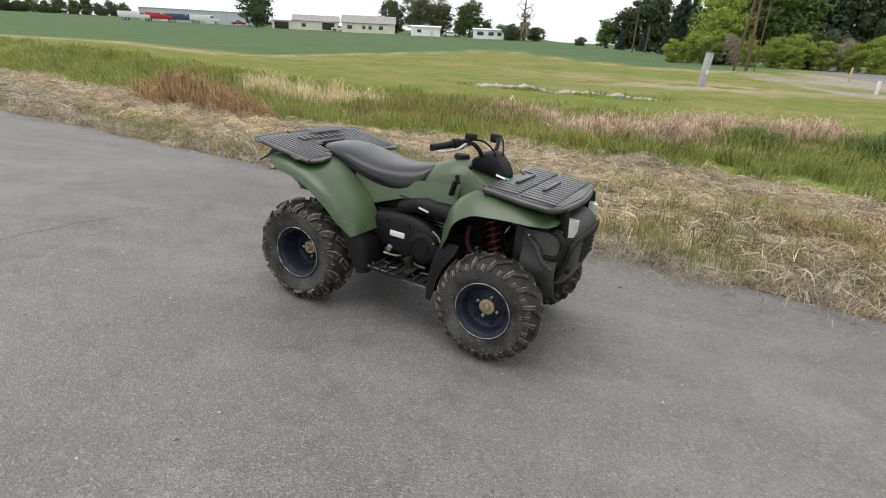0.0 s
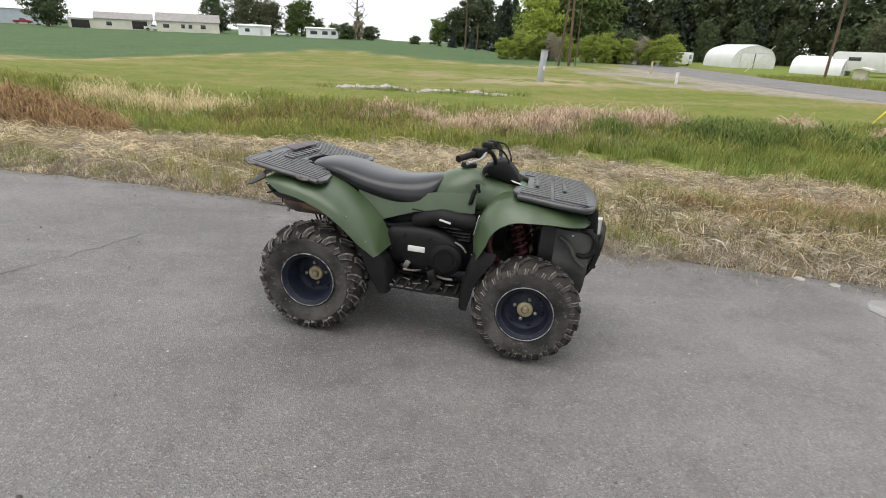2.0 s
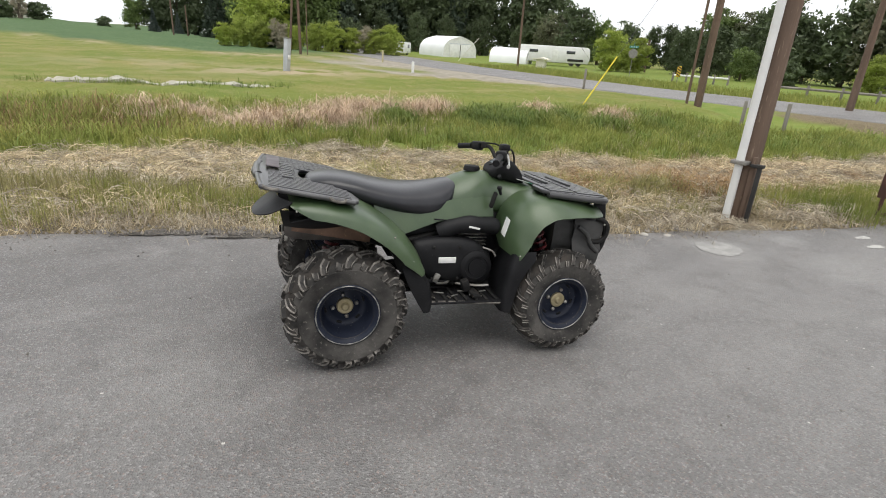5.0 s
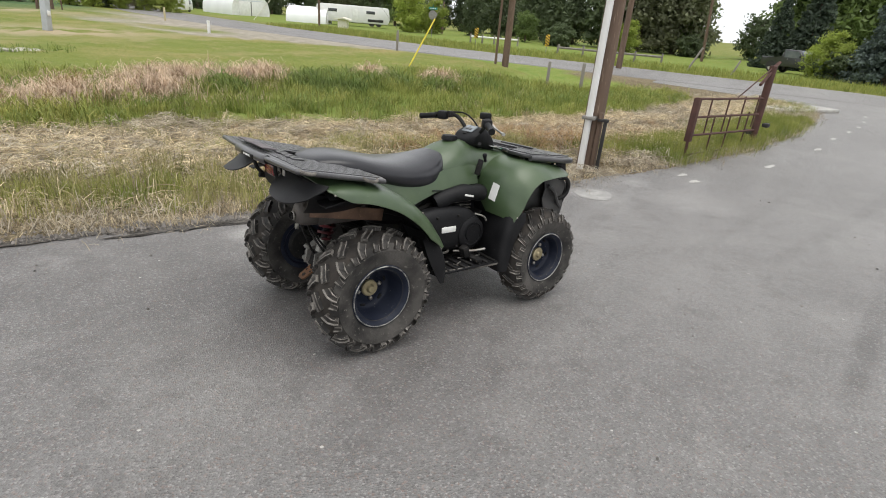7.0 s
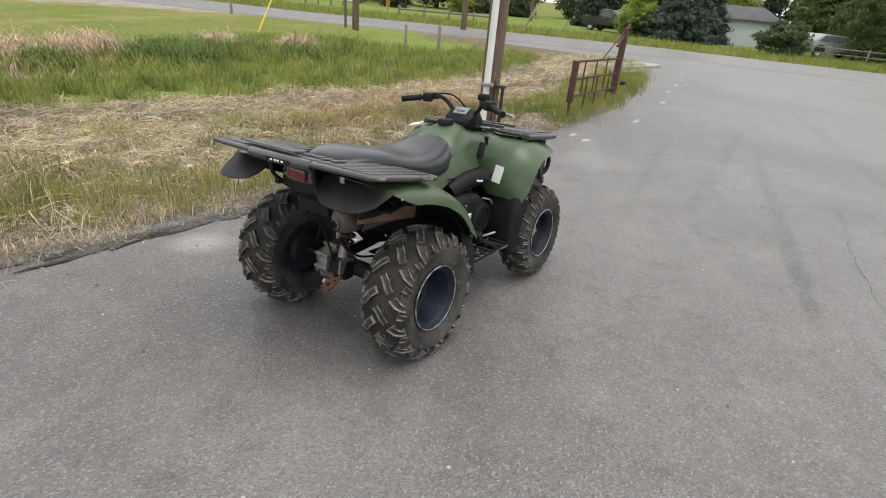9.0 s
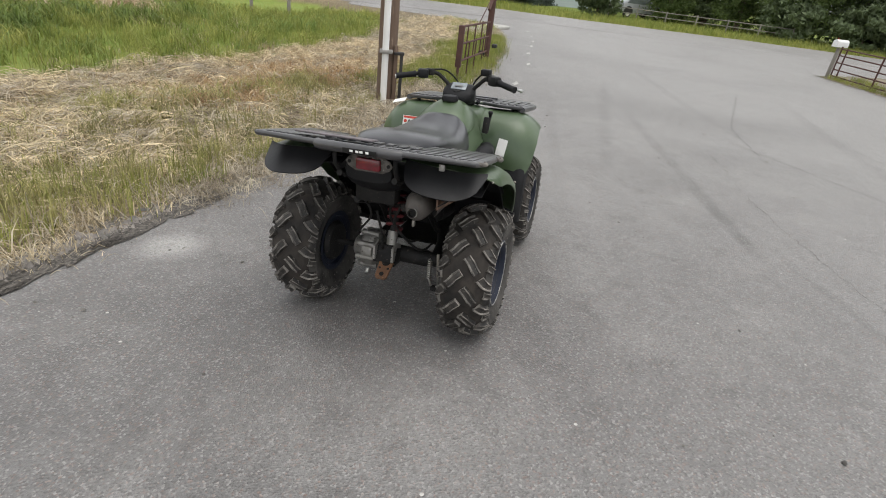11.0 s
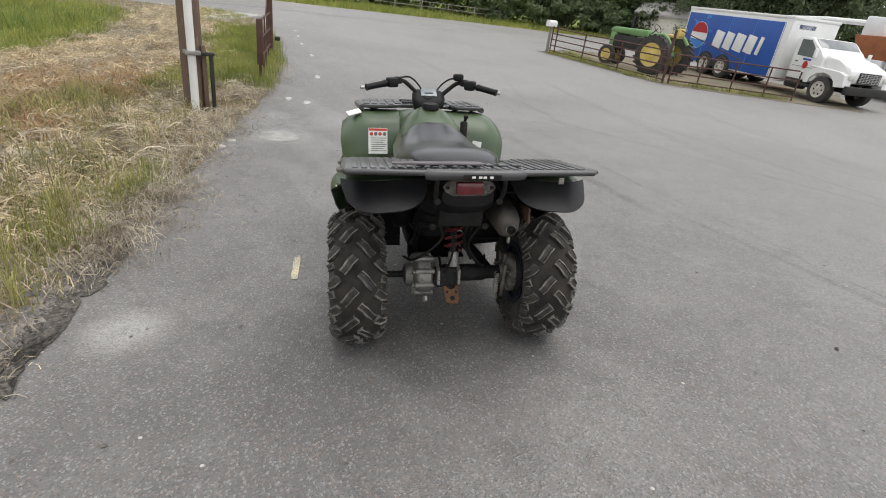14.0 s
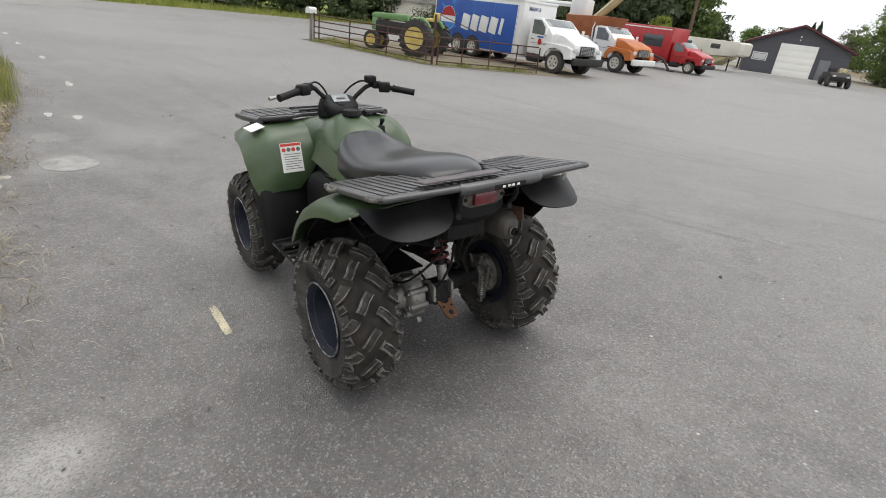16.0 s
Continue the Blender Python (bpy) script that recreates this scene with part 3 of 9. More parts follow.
# ---- grass ----
def blades(name, places, height, width, lean, material, label, lay=0.0):
    """Bent blades: places is an array of x, y; lay is the share that lies flat as thatch."""
    rng = np.random.default_rng(len(places) + int(height * 100))
    n = len(places)
    x, y = places[:, 0], places[:, 1]
    z = ground_z(x, y) - 0.01
    h = height * rng.uniform(0.45, 1.25, n)
    a = rng.uniform(0, 2 * np.pi, n)
    tilt = np.abs(rng.normal(0, lean, n))
    flat = rng.random(n) < lay
    tilt = np.where(flat, rng.uniform(0.9, 1.5, n), tilt)
    w = width * rng.uniform(0.6, 1.4, n)
    side = np.stack([-np.sin(a), np.cos(a), np.zeros(n)], -1) * w[:, None] / 2
    if n:
        turn = rng.normal(0, 0.8, n)
        side = np.stack([-np.sin(a + turn), np.cos(a + turn), np.zeros(n)], -1) * w[:, None] / 2
    p0 = np.stack([x, y, z], -1)
    d1 = np.stack([np.cos(a) * np.sin(tilt * 0.6), np.sin(a) * np.sin(tilt * 0.6), np.cos(tilt * 0.6)], -1)
    d2 = np.stack([np.cos(a) * np.sin(tilt * 1.5), np.sin(a) * np.sin(tilt * 1.5), np.cos(tilt * 1.5)], -1)
    p1 = p0 + d1 * (h * 0.55)[:, None]
    p2 = p1 + d2 * (h * 0.45)[:, None]
    p2[:, 2] = np.maximum(p2[:, 2], z + 0.015)
    v = np.stack([p0 - side, p0 + side, p1 - side * 0.8, p1 + side * 0.8, p2], 1).reshape(-1, 3)
    k = np.arange(n)[:, None] * 5
    t = np.concatenate([k + [0, 1, 3], k + [0, 3, 2], k + [2, 3, 4]], 1).reshape(-1, 3)
    ob = new(name, mesh_fast(name, v, t, material))
    return tagged(ob, label, "grass", kind="stuff")


rng = np.random.default_rng(3)


def scatter(n, lo, hi, x0, x1, keep=None, power=1.0):
    """Random places between two distances from the paved edge."""
    x = rng.uniform(x0, x1, n * 2)
    s = lo + (hi - lo) * rng.random(n * 2) ** power
    y = drive_edge(x) + s / 0.92
    ok = (road_mid(y) - ROAD_W - x > 0.3) & (np.abs(verge(x, y) - s) < 1.0) & (np.hypot(x - 5.5, y - 3.7) > 0.5)
    if keep is not None:
        ok &= rng.random(n * 2) < keep(x, y, s)
    return np.stack([x, y], -1)[ok][:n]


def dry_side(f, seed, lo, hi):
    base = patch(f, seed, lo, hi)
    return lambda x, y, s: base(x, y, s) * (s + rng.normal(0, 0.25, len(x)) < straw_end(x))


def wet_side(f, seed, lo, hi):
    base = patch(f, seed, lo, hi)
    return lambda x, y, s: base(x, y, s) * (s + rng.normal(0, 0.25, len(x)) > straw_end(x))


def patch(f, seed, lo=0.0, hi=0.5):
    return lambda x, y, s: smooth(lo, hi, ripple(x, y, f, seed) + rng.normal(0, 0.15, len(x)))


def tussocks(n, per, spread, lo, hi, x0, x1, keep=None):
    """Places gathered in clumps."""
    c = scatter(n, lo, hi, x0, x1, keep)
    p = np.repeat(c, per, 0)
    return p + rng.normal(0, spread, p.shape)


def fountain(name, centres, per, length, width, spread, material, label, rise=0.9, out=1.0):
    """Tussocks whose blades rise from a centre and arch over outwards."""
    g = np.random.default_rng(len(centres) + per)
    c = np.repeat(centres, per, 0)
    n = len(c)
    size = np.repeat(g.uniform(0.55, 1.25, len(centres)), per)
    lean_to = np.repeat(g.uniform(0, 2 * np.pi, len(centres)), per)
    a = np.where(g.random(n) < 0.45, lean_to + g.normal(0, 0.5, n), g.uniform(0, 2 * np.pi, n))
    d = np.stack([np.cos(a), np.sin(a), np.zeros(n)], -1)
    p = c + g.normal(0, spread, c.shape)
    z = ground_z(p[:, 0], p[:, 1]) - 0.01
    L = length * size * g.uniform(0.5, 1.25, n)
    up = rise * g.uniform(0.35, 1.0, n)
    w = width * g.uniform(0.6, 1.4, n)
    base = np.stack([p[:, 0], p[:, 1], z], -1)
    zz = np.array([0, 0, 1.0])
    k1 = base + d * (L * 0.18 * out)[:, None] + zz * (L * 0.42 * up)[:, None]
    k2 = base + d * (L * 0.50 * out)[:, None] + zz * (L * 0.52 * up)[:, None]
    k3 = base + d * (L * 0.85 * out)[:, None] + zz * (L * 0.24 * up)[:, None]
    turn = a + np.pi / 2 + g.normal(0, 0.5, n)
    side = np.stack([np.cos(turn), np.sin(turn), np.zeros(n)], -1) * w[:, None] / 2
    for q in (k1, k2, k3):
        q[:, 2] = np.maximum(q[:, 2], ground_z(q[:, 0], q[:, 1]) + 0.012)
    v = np.stack([base - side, base + side, k1 - side, k1 + side, k2 - side * 0.8, k2 + side * 0.8, k3], 1).reshape(-1, 3)
    k = np.arange(n)[:, None] * 7
    t = np.concatenate([k + [0, 1, 3], k + [0, 3, 2], k + [2, 3, 5], k + [2, 5, 4], k + [4, 5, 6]], 1).reshape(-1, 3)
    return tagged(new(name, mesh_fast(name, v, t, material)), label, "grass", kind="stuff")


def tangle(name, centres, per, length, width, material, label, dome=0.12):
    """Mats of long curled stems that lie over one another, each mat combed its own way."""
    g = np.random.default_rng(len(centres) * 3 + per)
    m = len(centres)
    k = np.repeat(np.arange(m), per)
    n = len(k)
    R, H, phi = g.uniform(0.18, 0.42, m)[k], (dome * g.uniform(0.3, 1.4, m))[k], g.uniform(0, 2 * np.pi, m)[k]
    p = centres[k] + g.normal(0, 0.5, (n, 2)) * R[:, None]
    ang, bend = phi + g.normal(0, 0.8, n), g.normal(0, 2.8, n)
    L, lift, arch = length * g.uniform(0.5, 1.35, n), g.uniform(0.1, 1.0, n), g.uniform(0, 0.11, n)
    roll, w = g.uniform(-1.2, 1.2, n), width * g.uniform(0.55, 1.45, n)
    rows_ = []
    for q in range(5):
        r = np.hypot(*(p - centres[k]).T)
        z = ground_z(p[:, 0], p[:, 1]) + 0.006 + H * np.exp(-(r / R) ** 2) * lift + arch * np.sin(np.pi * (q + 0.4) / 4.6)
        at = np.stack([p[:, 0], p[:, 1], z], -1)
        side = np.stack([-np.sin(ang) * np.cos(roll), np.cos(ang) * np.cos(roll), np.sin(roll)], -1) * (w * (1.0, 1.0, 0.9, 0.7, 0.0)[q] / 2)[:, None]
        rows_ += [at - side, at + side] if q < 4 else [at]
        p = p + np.stack([np.cos(ang), np.sin(ang)], -1) * (L / 4)[:, None]
        ang = ang + bend * L / 4
    v = np.stack(rows_, 1).reshape(-1, 3)
    b = np.arange(n)[:, None] * 9
    t = np.concatenate([b + [0, 1, 3], b + [0, 3, 2], b + [2, 3, 5], b + [2, 5, 4], b + [4, 5, 7], b + [4, 7, 6], b + [6, 7, 8]], 1).reshape(-1, 3)
    return tagged(new(name, mesh_fast(name, v, t, material)), label, "grass", kind="stuff")


def mounds(spots, n):
    """Places inside round patches (x, y, radius)."""
    out = []
    for x, y, r in spots:
        q = rng.normal(0, r * 0.45, (n, 2))
        out.append(np.array([x, y]) + q)
    return np.concatenate(out)


# thatch of old straw, first flat, then in arching tussocks
blades("dry_grass", scatter(26000, -0.02, 7.6, -17, 22, dry_side(0.5, 2, -2, -1)), 0.26, 0.008, 0.9, straw_grey, "matted weathered dry grass on the verge", 0.8)
tangle("straw_mats", scatter(1700, 0.8, 7.6, -16, 21, dry_side(0.9, 1, -0.7, 0.1)), 26, 0.42, 0.0078, straw, "curled mats of pale straw lying over one another", 0.16)
tangle("grey_straw_mats", scatter(1500, 0.35, 7.6, -16, 21, dry_side(0.6, 3, -0.8, 0.1)), 26, 0.42, 0.0085, straw_grey, "grey mats of last year's grass", 0.13)
tangle("spilling_straw", np.concatenate([scatter(420, 0.0, 0.45, -12, 20), mounds([(0.95, 5.13, 0.12), (1.25, 4.99, 0.14), (1.45, 4.88, 0.14), (1.75, 4.76, 0.14), (2.0, 4.65, 0.13), (2.3, 4.54, 0.14), (3.1, 4.25, 0.22), (4.2, 3.84, 0.25), (5.0, 3.46, 0.25)], 14)]), 20, 0.13, 0.0045, straw_grey, "bleached straw spilling over the asphalt edge", 0.05)
fountain("straw_tussocks", scatter(900, 0.45, 7.6, -16, 21, dry_side(0.9, 1, -0.7, 0.1)), 28, 0.40, 0.0058, 0.05, straw, "arching tussocks of pale straw-coloured grass", 0.8)
fountain("grey_straw_tussocks", scatter(450, 0.5, 7.6, -16, 21, dry_side(0.6, 3, -0.5, 0.3)), 22, 0.38, 0.007, 0.05, straw_grey, "matted grey tussocks of last year's grass", 0.6)
fountain("olive_tussocks", scatter(1700, 0.4, 7.6, -16, 21, dry_side(0.7, 8, -0.4, 0.4)), 20, 0.34, 0.006, 0.06, olive_grass, "olive grass growing up through the straw", 0.85, 0.85)
blades("straw_edge", tussocks(620, 30, 0.08, -0.06, 0.75, -14, 20), 0.16, 0.005, 0.9, straw, "bleached grass spilling over the asphalt edge", 0.75)
blades("edge_grass", tussocks(950, 34, 0.09, 0.12, 1.7, -16, 21, patch(0.8, 5, -0.2, 0.5)), 0.22, 0.005, 0.22, blade, "fresh green grass along the asphalt")
fountain("strip_grass", scatter(340, 0.5, 2.4, -3.5, 7.5, patch(0.9, 15, -0.5, 0.3)), 24, 0.34, 0.006, 0.07, olive_grass, "yellow-green grass in a strip along the asphalt", 1.5, 0.5)
fountain("verge_tufts", scatter(80, 0.16, 1.1, -3.2, 2.4, patch(1.1, 31, -0.2, 0.4)), 20, 0.30, 0.0055, 0.05, edge_green, "upright yellow-green tufts near the asphalt", 1.9, 0.35)
fountain("green_in_straw", scatter(420, 0.9, 6.0, -9, 9, patch(0.6, 41, -0.1, 0.5)), 16, 0.30, 0.006, 0.07, edge_green, "olive grass showing through the straw mats", 1.1, 0.7)
fountain("olive_growth", mounds([(5.2, 5.6, 0.5), (4.4, 6.3, 0.55), (5.9, 5.2, 0.4), (3.9, 7.2, 0.6), (2.6, 8.2, 0.6)], 34), 22, 0.38, 0.007, 0.08, edge_green, "olive-green grass among the straw", 1.3, 0.7)
blades("tall_green_grass", tussocks(1700, 25, 0.14, 3.6, 9.9, -20, 23, wet_side(0.5, 4, -1.0, -0.3)), 0.32, 0.011, 0.35, blade, "tall green grass in the ditch")
fountain("green_tussocks", scatter(1500, 3.6, 10.0, -20, 23, wet_side(0.8, 9, -0.8, 0.1)), 20, 0.46, 0.014, 0.10, blade, "bushy tussocks of green grass in the ditch", 1.5, 0.7)
fountain("dark_green_tussocks", scatter(520, 3.8, 10.4, -20, 23, wet_side(0.9, 21, 0.0, 0.5)), 22, 0.50, 0.016, 0.11, leafy_green, "darker leafy clumps among the ditch grass", 1.5, 0.8)
fountain("straw_in_ditch", scatter(520, 3.8, 10.2, -20, 23, wet_side(0.6, 12, 0.0, 0.6)), 20, 0.40, 0.008, 0.10, straw, "pale dry stalks among the green grass", 1.4, 0.6)
BROME = [(2.4, 13.7, 0.8), (3.2, 13.9, 0.7), (4.2, 13.5, 0.8), (4.9, 13.6, 0.8), (5.5, 14.3, 0.7), (7.2, 13.5, 0.6), (8.0, 13.4, 0.5), (13.3, 11.0, 0.5), (1.6, 14.8, 0.7), (6.2, 14.0, 0.5), (0.7, 15.2, 0.6), (11.2, 12.3, 0.35)]
fountain("brome_grass", mounds(BROME, 70), 24, 0.50, 0.013, 0.10, brome, "mounds of faded pink seeding brome grass", 1.5, 0.95)
fountain("brome_stalks", mounds(BROME, 30), 14, 0.52, 0.008, 0.10, rust_weed, "brown stalks inside the brome mounds", 1.5, 0.4)
LEAFY = [(8.6, 12.4, 0.6), (9.2, 11.7, 0.6), (10.4, 12.2, 0.7), (6.4, 13.1, 0.4), (11.6, 11.6, 0.6), (12.4, 10.6, 0.6), (9.6, 12.8, 0.5), (14.5, 10.4, 0.6)]
fountain("leafy_weeds", mounds(LEAFY, 60), 20, 0.40, 0.022, 0.14, leafy_green, "leafy dark green weeds on the far bank", 1.7, 0.9)
pale_straw = mat("pale_straw", (0.68, 0.575, 0.36), (0.56, 0.46, 0.27), 0.9, 0.8, 0, 0, vary=0.45, through_light=0.25)
fountain("tall_straw", mounds([(-5.1, 16.5, 0.9), (-4.2, 16.1, 0.7), (-3.4, 15.8, 0.6), (-6.0, 16.8, 0.7), (-7.2, 17.4, 0.7)], 48), 18, 0.75, 0.010, 0.10, pale_straw, "mound of tall pale straw on the far bank", 1.4, 0.6)
fountain("yellow_weeds", mounds([(-2.4, 15.2, 0.8), (-1.2, 15.1, 0.8), (0.0, 15.0, 0.8), (1.0, 14.4, 0.7), (-3.2, 15.0, 0.7), (-8.5, 17.6, 1.2), (-10.5, 18.6, 1.4)], 60), 16, 0.62, 0.014, 0.12, yellow_weed, "yellow-green weeds beyond the ditch", 1.5, 0.5)
fountain("weed_band", mounds([(-3.6, 13.2, 0.8), (-2.6, 13.6, 0.9), (-1.6, 13.8, 0.9), (-0.6, 13.8, 0.9), (0.4, 13.6, 0.9), (1.4, 13.3, 0.8), (2.2, 12.9, 0.7)], 46), 16, 0.46, 0.013, 0.12, yellow_weed, "yellow-green weeds along the ditch", 1.5, 0.6)
fountain("rust_stalks", mounds([(-3.2, 13.9, 0.9), (-2.0, 14.3, 0.9), (-0.8, 14.4, 0.9), (0.2, 14.2, 0.8), (1.2, 13.9, 0.8)], 40), 14, 0.52, 0.010, 0.12, rust_weed, "rust-coloured stalks among the ditch weeds", 1.4, 0.5)
fountain("rust_band", mounds([(-2.6, 15.4, 0.9), (-1.5, 15.6, 0.8), (-0.4, 15.5, 0.8), (0.8, 15.4, 0.7)], 40), 14, 0.66, 0.010, 0.10, rust_weed, "rust-coloured weeds among the yellow ones", 1.4, 0.5)
fountain("bank_green", scatter(1300, 9.4, 11.4, -26, 23, patch(0.6, 6, -0.9, 0.0)), 16, 0.30, 0.012, 0.14, blade, "green grass beyond the ditch", 1.5, 0.5)
fountain("rusty_weeds", mounds([(-6.2, 11.6, 0.9), (-5.5, 11.5, 0.7), (-7.0, 11.8, 0.8), (-6.3, 11.1, 0.7), (-4.9, 11.3, 0.5)], 120), 20, 0.44, 0.010, 0.12, rust_weed, "rust-brown mound of dry weeds on the bank", 1.5, 0.9)
fountain("rusty_weeds_by_pole", mounds([(4.6, 5.4, 0.5), (5.3, 5.7, 0.6), (6.3, 4.9, 0.6), (4.0, 6.2, 0.5), (7.0, 4.8, 0.6), (5.6, 6.6, 0.7), (7.4, 6.0, 0.7), (8.6, 5.0, 0.7), (6.6, 5.6, 0.7)], 44), 18, 0.40, 0.008, 0.08, rust_weed, "rust-tinted dry grass round the utility pole", 1.0, 0.9)
fountain("rusty_weeds_by_gate", scatter(1150, 0.6, 6.5, 3.5, 17, lambda x, y, s: np.exp(-(((x - 8.4) / 3.4) ** 2 + ((s - 3) / 1.9) ** 2))), 24, 0.36, 0.008, 0.08, rust_weed, "rust-brown dry grass near the gate", 0.8)
blades("gate_grass", tussocks(620, 40, 0.11, 0.03, 1.25, 6.7, 15.5), 0.27, 0.007, 0.28, blade, "lush green grass below the gate")


fountain("headwall_weeds", mounds([(1.5, 22.4, 0.6), (1.9, 22.2, 0.6), (1.1, 22.4, 0.5), (2.4, 22.0, 0.5), (5.6, 21.0, 0.7), (4.2, 21.6, 0.5), (-0.8, 23.4, 0.6), (4.8, 21.4, 0.9), (6.4, 20.9, 0.9), (0.6, 22.6, 1.0), (3.2, 21.7, 1.0)], 12), 8, 0.24, 0.014, 0.16, leafy_green, "green weeds growing over the old concrete edge", 1.6, 0.6)


def fence_tufts():
    out = []
    for (x0, y0), (x1, y1), n in (((8.8, -10.65), (15.2, -11.5), 60), ((8.7, -10.8), (6.3, -13.8), 40), ((13.3, -12.0), (15.2, -12.6), 20)):
        for _ in range(n):
            t = rng.random()
            out.append((x0 + (x1 - x0) * t, y0 + (y1 - y0) * t))
    p = np.repeat(np.array(out), 34, 0)
    return p + rng.normal(0, 0.13, p.shape)


blades("fence_grass", fence_tufts(), 0.22, 0.010, 0.3, blade, "green grass tufts along the pipe fence")


def roadside(n, side):
    y = rng.uniform(-45, 45, n)
    x = road_mid(y) + ROAD_W + 0.3 + 9 * rng.random(n) ** 1.4
    return np.stack([x, y], -1)


blades("roadside_grass", roadside(30000, 1), 0.36, 0.028, 0.3, blade, "bright green grass across the road")


def crumbs():
    """Broken bits of asphalt and gravel along the rim."""
    g = np.random.default_rng(8)
    n = 5200
    x = np.where(g.random(n) < 0.55, g.normal(0.1, 0.75, n), g.uniform(-9, 12, n))
    y = drive_edge(x) + g.normal(-0.03, 0.11, n)
    r = g.uniform(0.006, 0.022, n) * np.where(g.random(n) < 0.06, 1.7, 1)
    z = np.maximum(ground_z(x, y), base_z(x, y) - 0.03) + r * 0.3
    tet = np.array([(1, 0, -0.4), (-0.6, 0.9, -0.4), (-0.6, -0.9, -0.4), (0.1, 0.1, 0.8), (0.7, 0.7, 0.2)])
    v = np.stack([x, y, z], -1)[:, None, :] + (tet[None] * g.uniform(0.6, 1.3, (n, 5, 3))) * r[:, None, None]
    k = np.arange(n)[:, None] * 5
    t = np.concatenate([k + [0, 1, 3], k + [1, 2, 3], k + [2, 0, 3], k + [0, 4, 3], k + [4, 1, 3], k + [0, 1, 4]], 1).reshape(-1, 3)
    ob = new("asphalt_crumbs", mesh_fast("asphalt_crumbs", v.reshape(-1, 3), t, mat("crumb", (0.11, 0.105, 0.10), (0.22, 0.20, 0.18), 9, 0.9, 0, 0, vary=0.6)))
    return tagged(ob, "crumbled asphalt and gravel along the drive's edge", "gravel", kind="stuff")


crumbs()


# ---- the quad bike ----
green_plastic = mat("green_plastic", (0.039, 0.067, 0.029), (0.061, 0.094, 0.043), 5, 0.33, 0, 0.03, 90, (0.11, 0.13, 0.09), -0.3, rough2=0.40)
flap_rubber = mat("flap_rubber", (0.006, 0.006, 0.007), (0.017, 0.017, 0.018), 5, 0.34, 0, 0.05, 60)
black_plastic = mat("black_plastic", (0.005, 0.005, 0.006), (0.010, 0.010, 0.011), 9, 0.48, 0, 0.08, 120, (0.05, 0.05, 0.05), -0.25)
nose_plastic = mat("dusty_black_plastic", (0.030, 0.030, 0.030), (0.072, 0.070, 0.067), 7, 0.5, 0, 0.15, 90, (0.07, 0.068, 0.064), -0.1)
rack_plastic = mat("rack_plastic", (0.019, 0.0185, 0.0205), (0.050, 0.048, 0.050), 7, 0.26, 0, 0.08, 140, (0.09, 0.09, 0.09), -0.15, rough2=0.46)
seat_vinyl = mat("seat_vinyl", (0.010, 0.0102, 0.0135), (0.018, 0.018, 0.022), 6, 0.26, 0, 0.03, 200, rough2=0.36)
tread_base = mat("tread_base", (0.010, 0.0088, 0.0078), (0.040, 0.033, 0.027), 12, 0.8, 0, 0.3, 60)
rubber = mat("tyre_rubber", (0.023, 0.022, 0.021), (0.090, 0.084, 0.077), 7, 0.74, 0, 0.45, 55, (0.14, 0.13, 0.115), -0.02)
pale_rubber = mat("pale_lug_edge", (0.022, 0.020, 0.018), (0.24, 0.222, 0.198), 26, 0.75, 0, 0.3, 60, (0.07, 0.063, 0.055), 0.05, vary=0.45)
worn_lip = mat("worn_rim_edge", (0.05, 0.052, 0.06), (0.40, 0.39, 0.36), 26, 0.45, 0.3, 0.1, 80)
rim_paint = mat("rim_paint", (0.008, 0.011, 0.022), (0.016, 0.020, 0.034), 12, 0.42, 0.0, 0.1, 80, (0.14, 0.13, 0.12), -0.25)
bare_steel = mat("bare_steel", (0.42, 0.41, 0.38), (0.28, 0.26, 0.23), 14, 0.35, 0.9, 0.15, 90, (0.2, 0.13, 0.08), -0.1)
cast_alloy = mat("cast_alloy", (0.33, 0.32, 0.30), (0.22, 0.21, 0.19), 12, 0.5, 0.7, 0.25, 90, (0.10, 0.085, 0.07), 0.1)
grimy_alloy = mat("grimy_alloy", (0.20, 0.185, 0.165), (0.055, 0.050, 0.045), 22, 0.7, 0.35, 0.4, 70, (0.30, 0.28, 0.25), -0.05)
brass_cap = mat("brass_cap", (0.42, 0.36, 0.22), (0.34, 0.29, 0.18), 20, 0.45, 0.6, 0.1, 90)
rust_steel = mat("rusty_steel", (0.20, 0.10, 0.05), (0.12, 0.07, 0.045), 10, 0.75, 0.3, 0.4, 70, (0.32, 0.15, 0.06), 0.1)
muffler_steel = mat("muffler_steel", (0.125, 0.112, 0.102), (0.070, 0.062, 0.056), 8, 0.55, 0.4, 0.2, 60, (0.12, 0.085, 0.06), -0.05)
worn_rubber = mat("worn_tread_rubber", (0.013, 0.0120, 0.011), (0.058, 0.050, 0.043), 18, 0.58, 0, 0.35, 60, (0.13, 0.12, 0.105), 0.0, vary=0.3)
red_spring = mat("red_spring", (0.115, 0.010, 0.014), (0.075, 0.010, 0.013), 10, 0.4, 0, 0.05)
frame_black = mat("frame_black", (0.009, 0.009, 0.009), (0.02, 0.019, 0.018), 15, 0.55, 0.1, 0.2, 80, (0.09, 0.07, 0.055), -0.1)
sticker = mat("white_sticker", (0.78, 0.78, 0.75), (0.70, 0.70, 0.67), 20, 0.5, 0, 0)
sticker_red = mat("red_print", (0.55, 0.05, 0.03), (0.48, 0.05, 0.03), 20, 0.5, 0, 0)
sticker_ink = mat("dark_print", (0.12, 0.12, 0.12), None, 20, 0.5, 0, 0)
sticker_green = mat("green_print", (0.05, 0.35, 0.20), None, 20, 0.5, 0, 0)
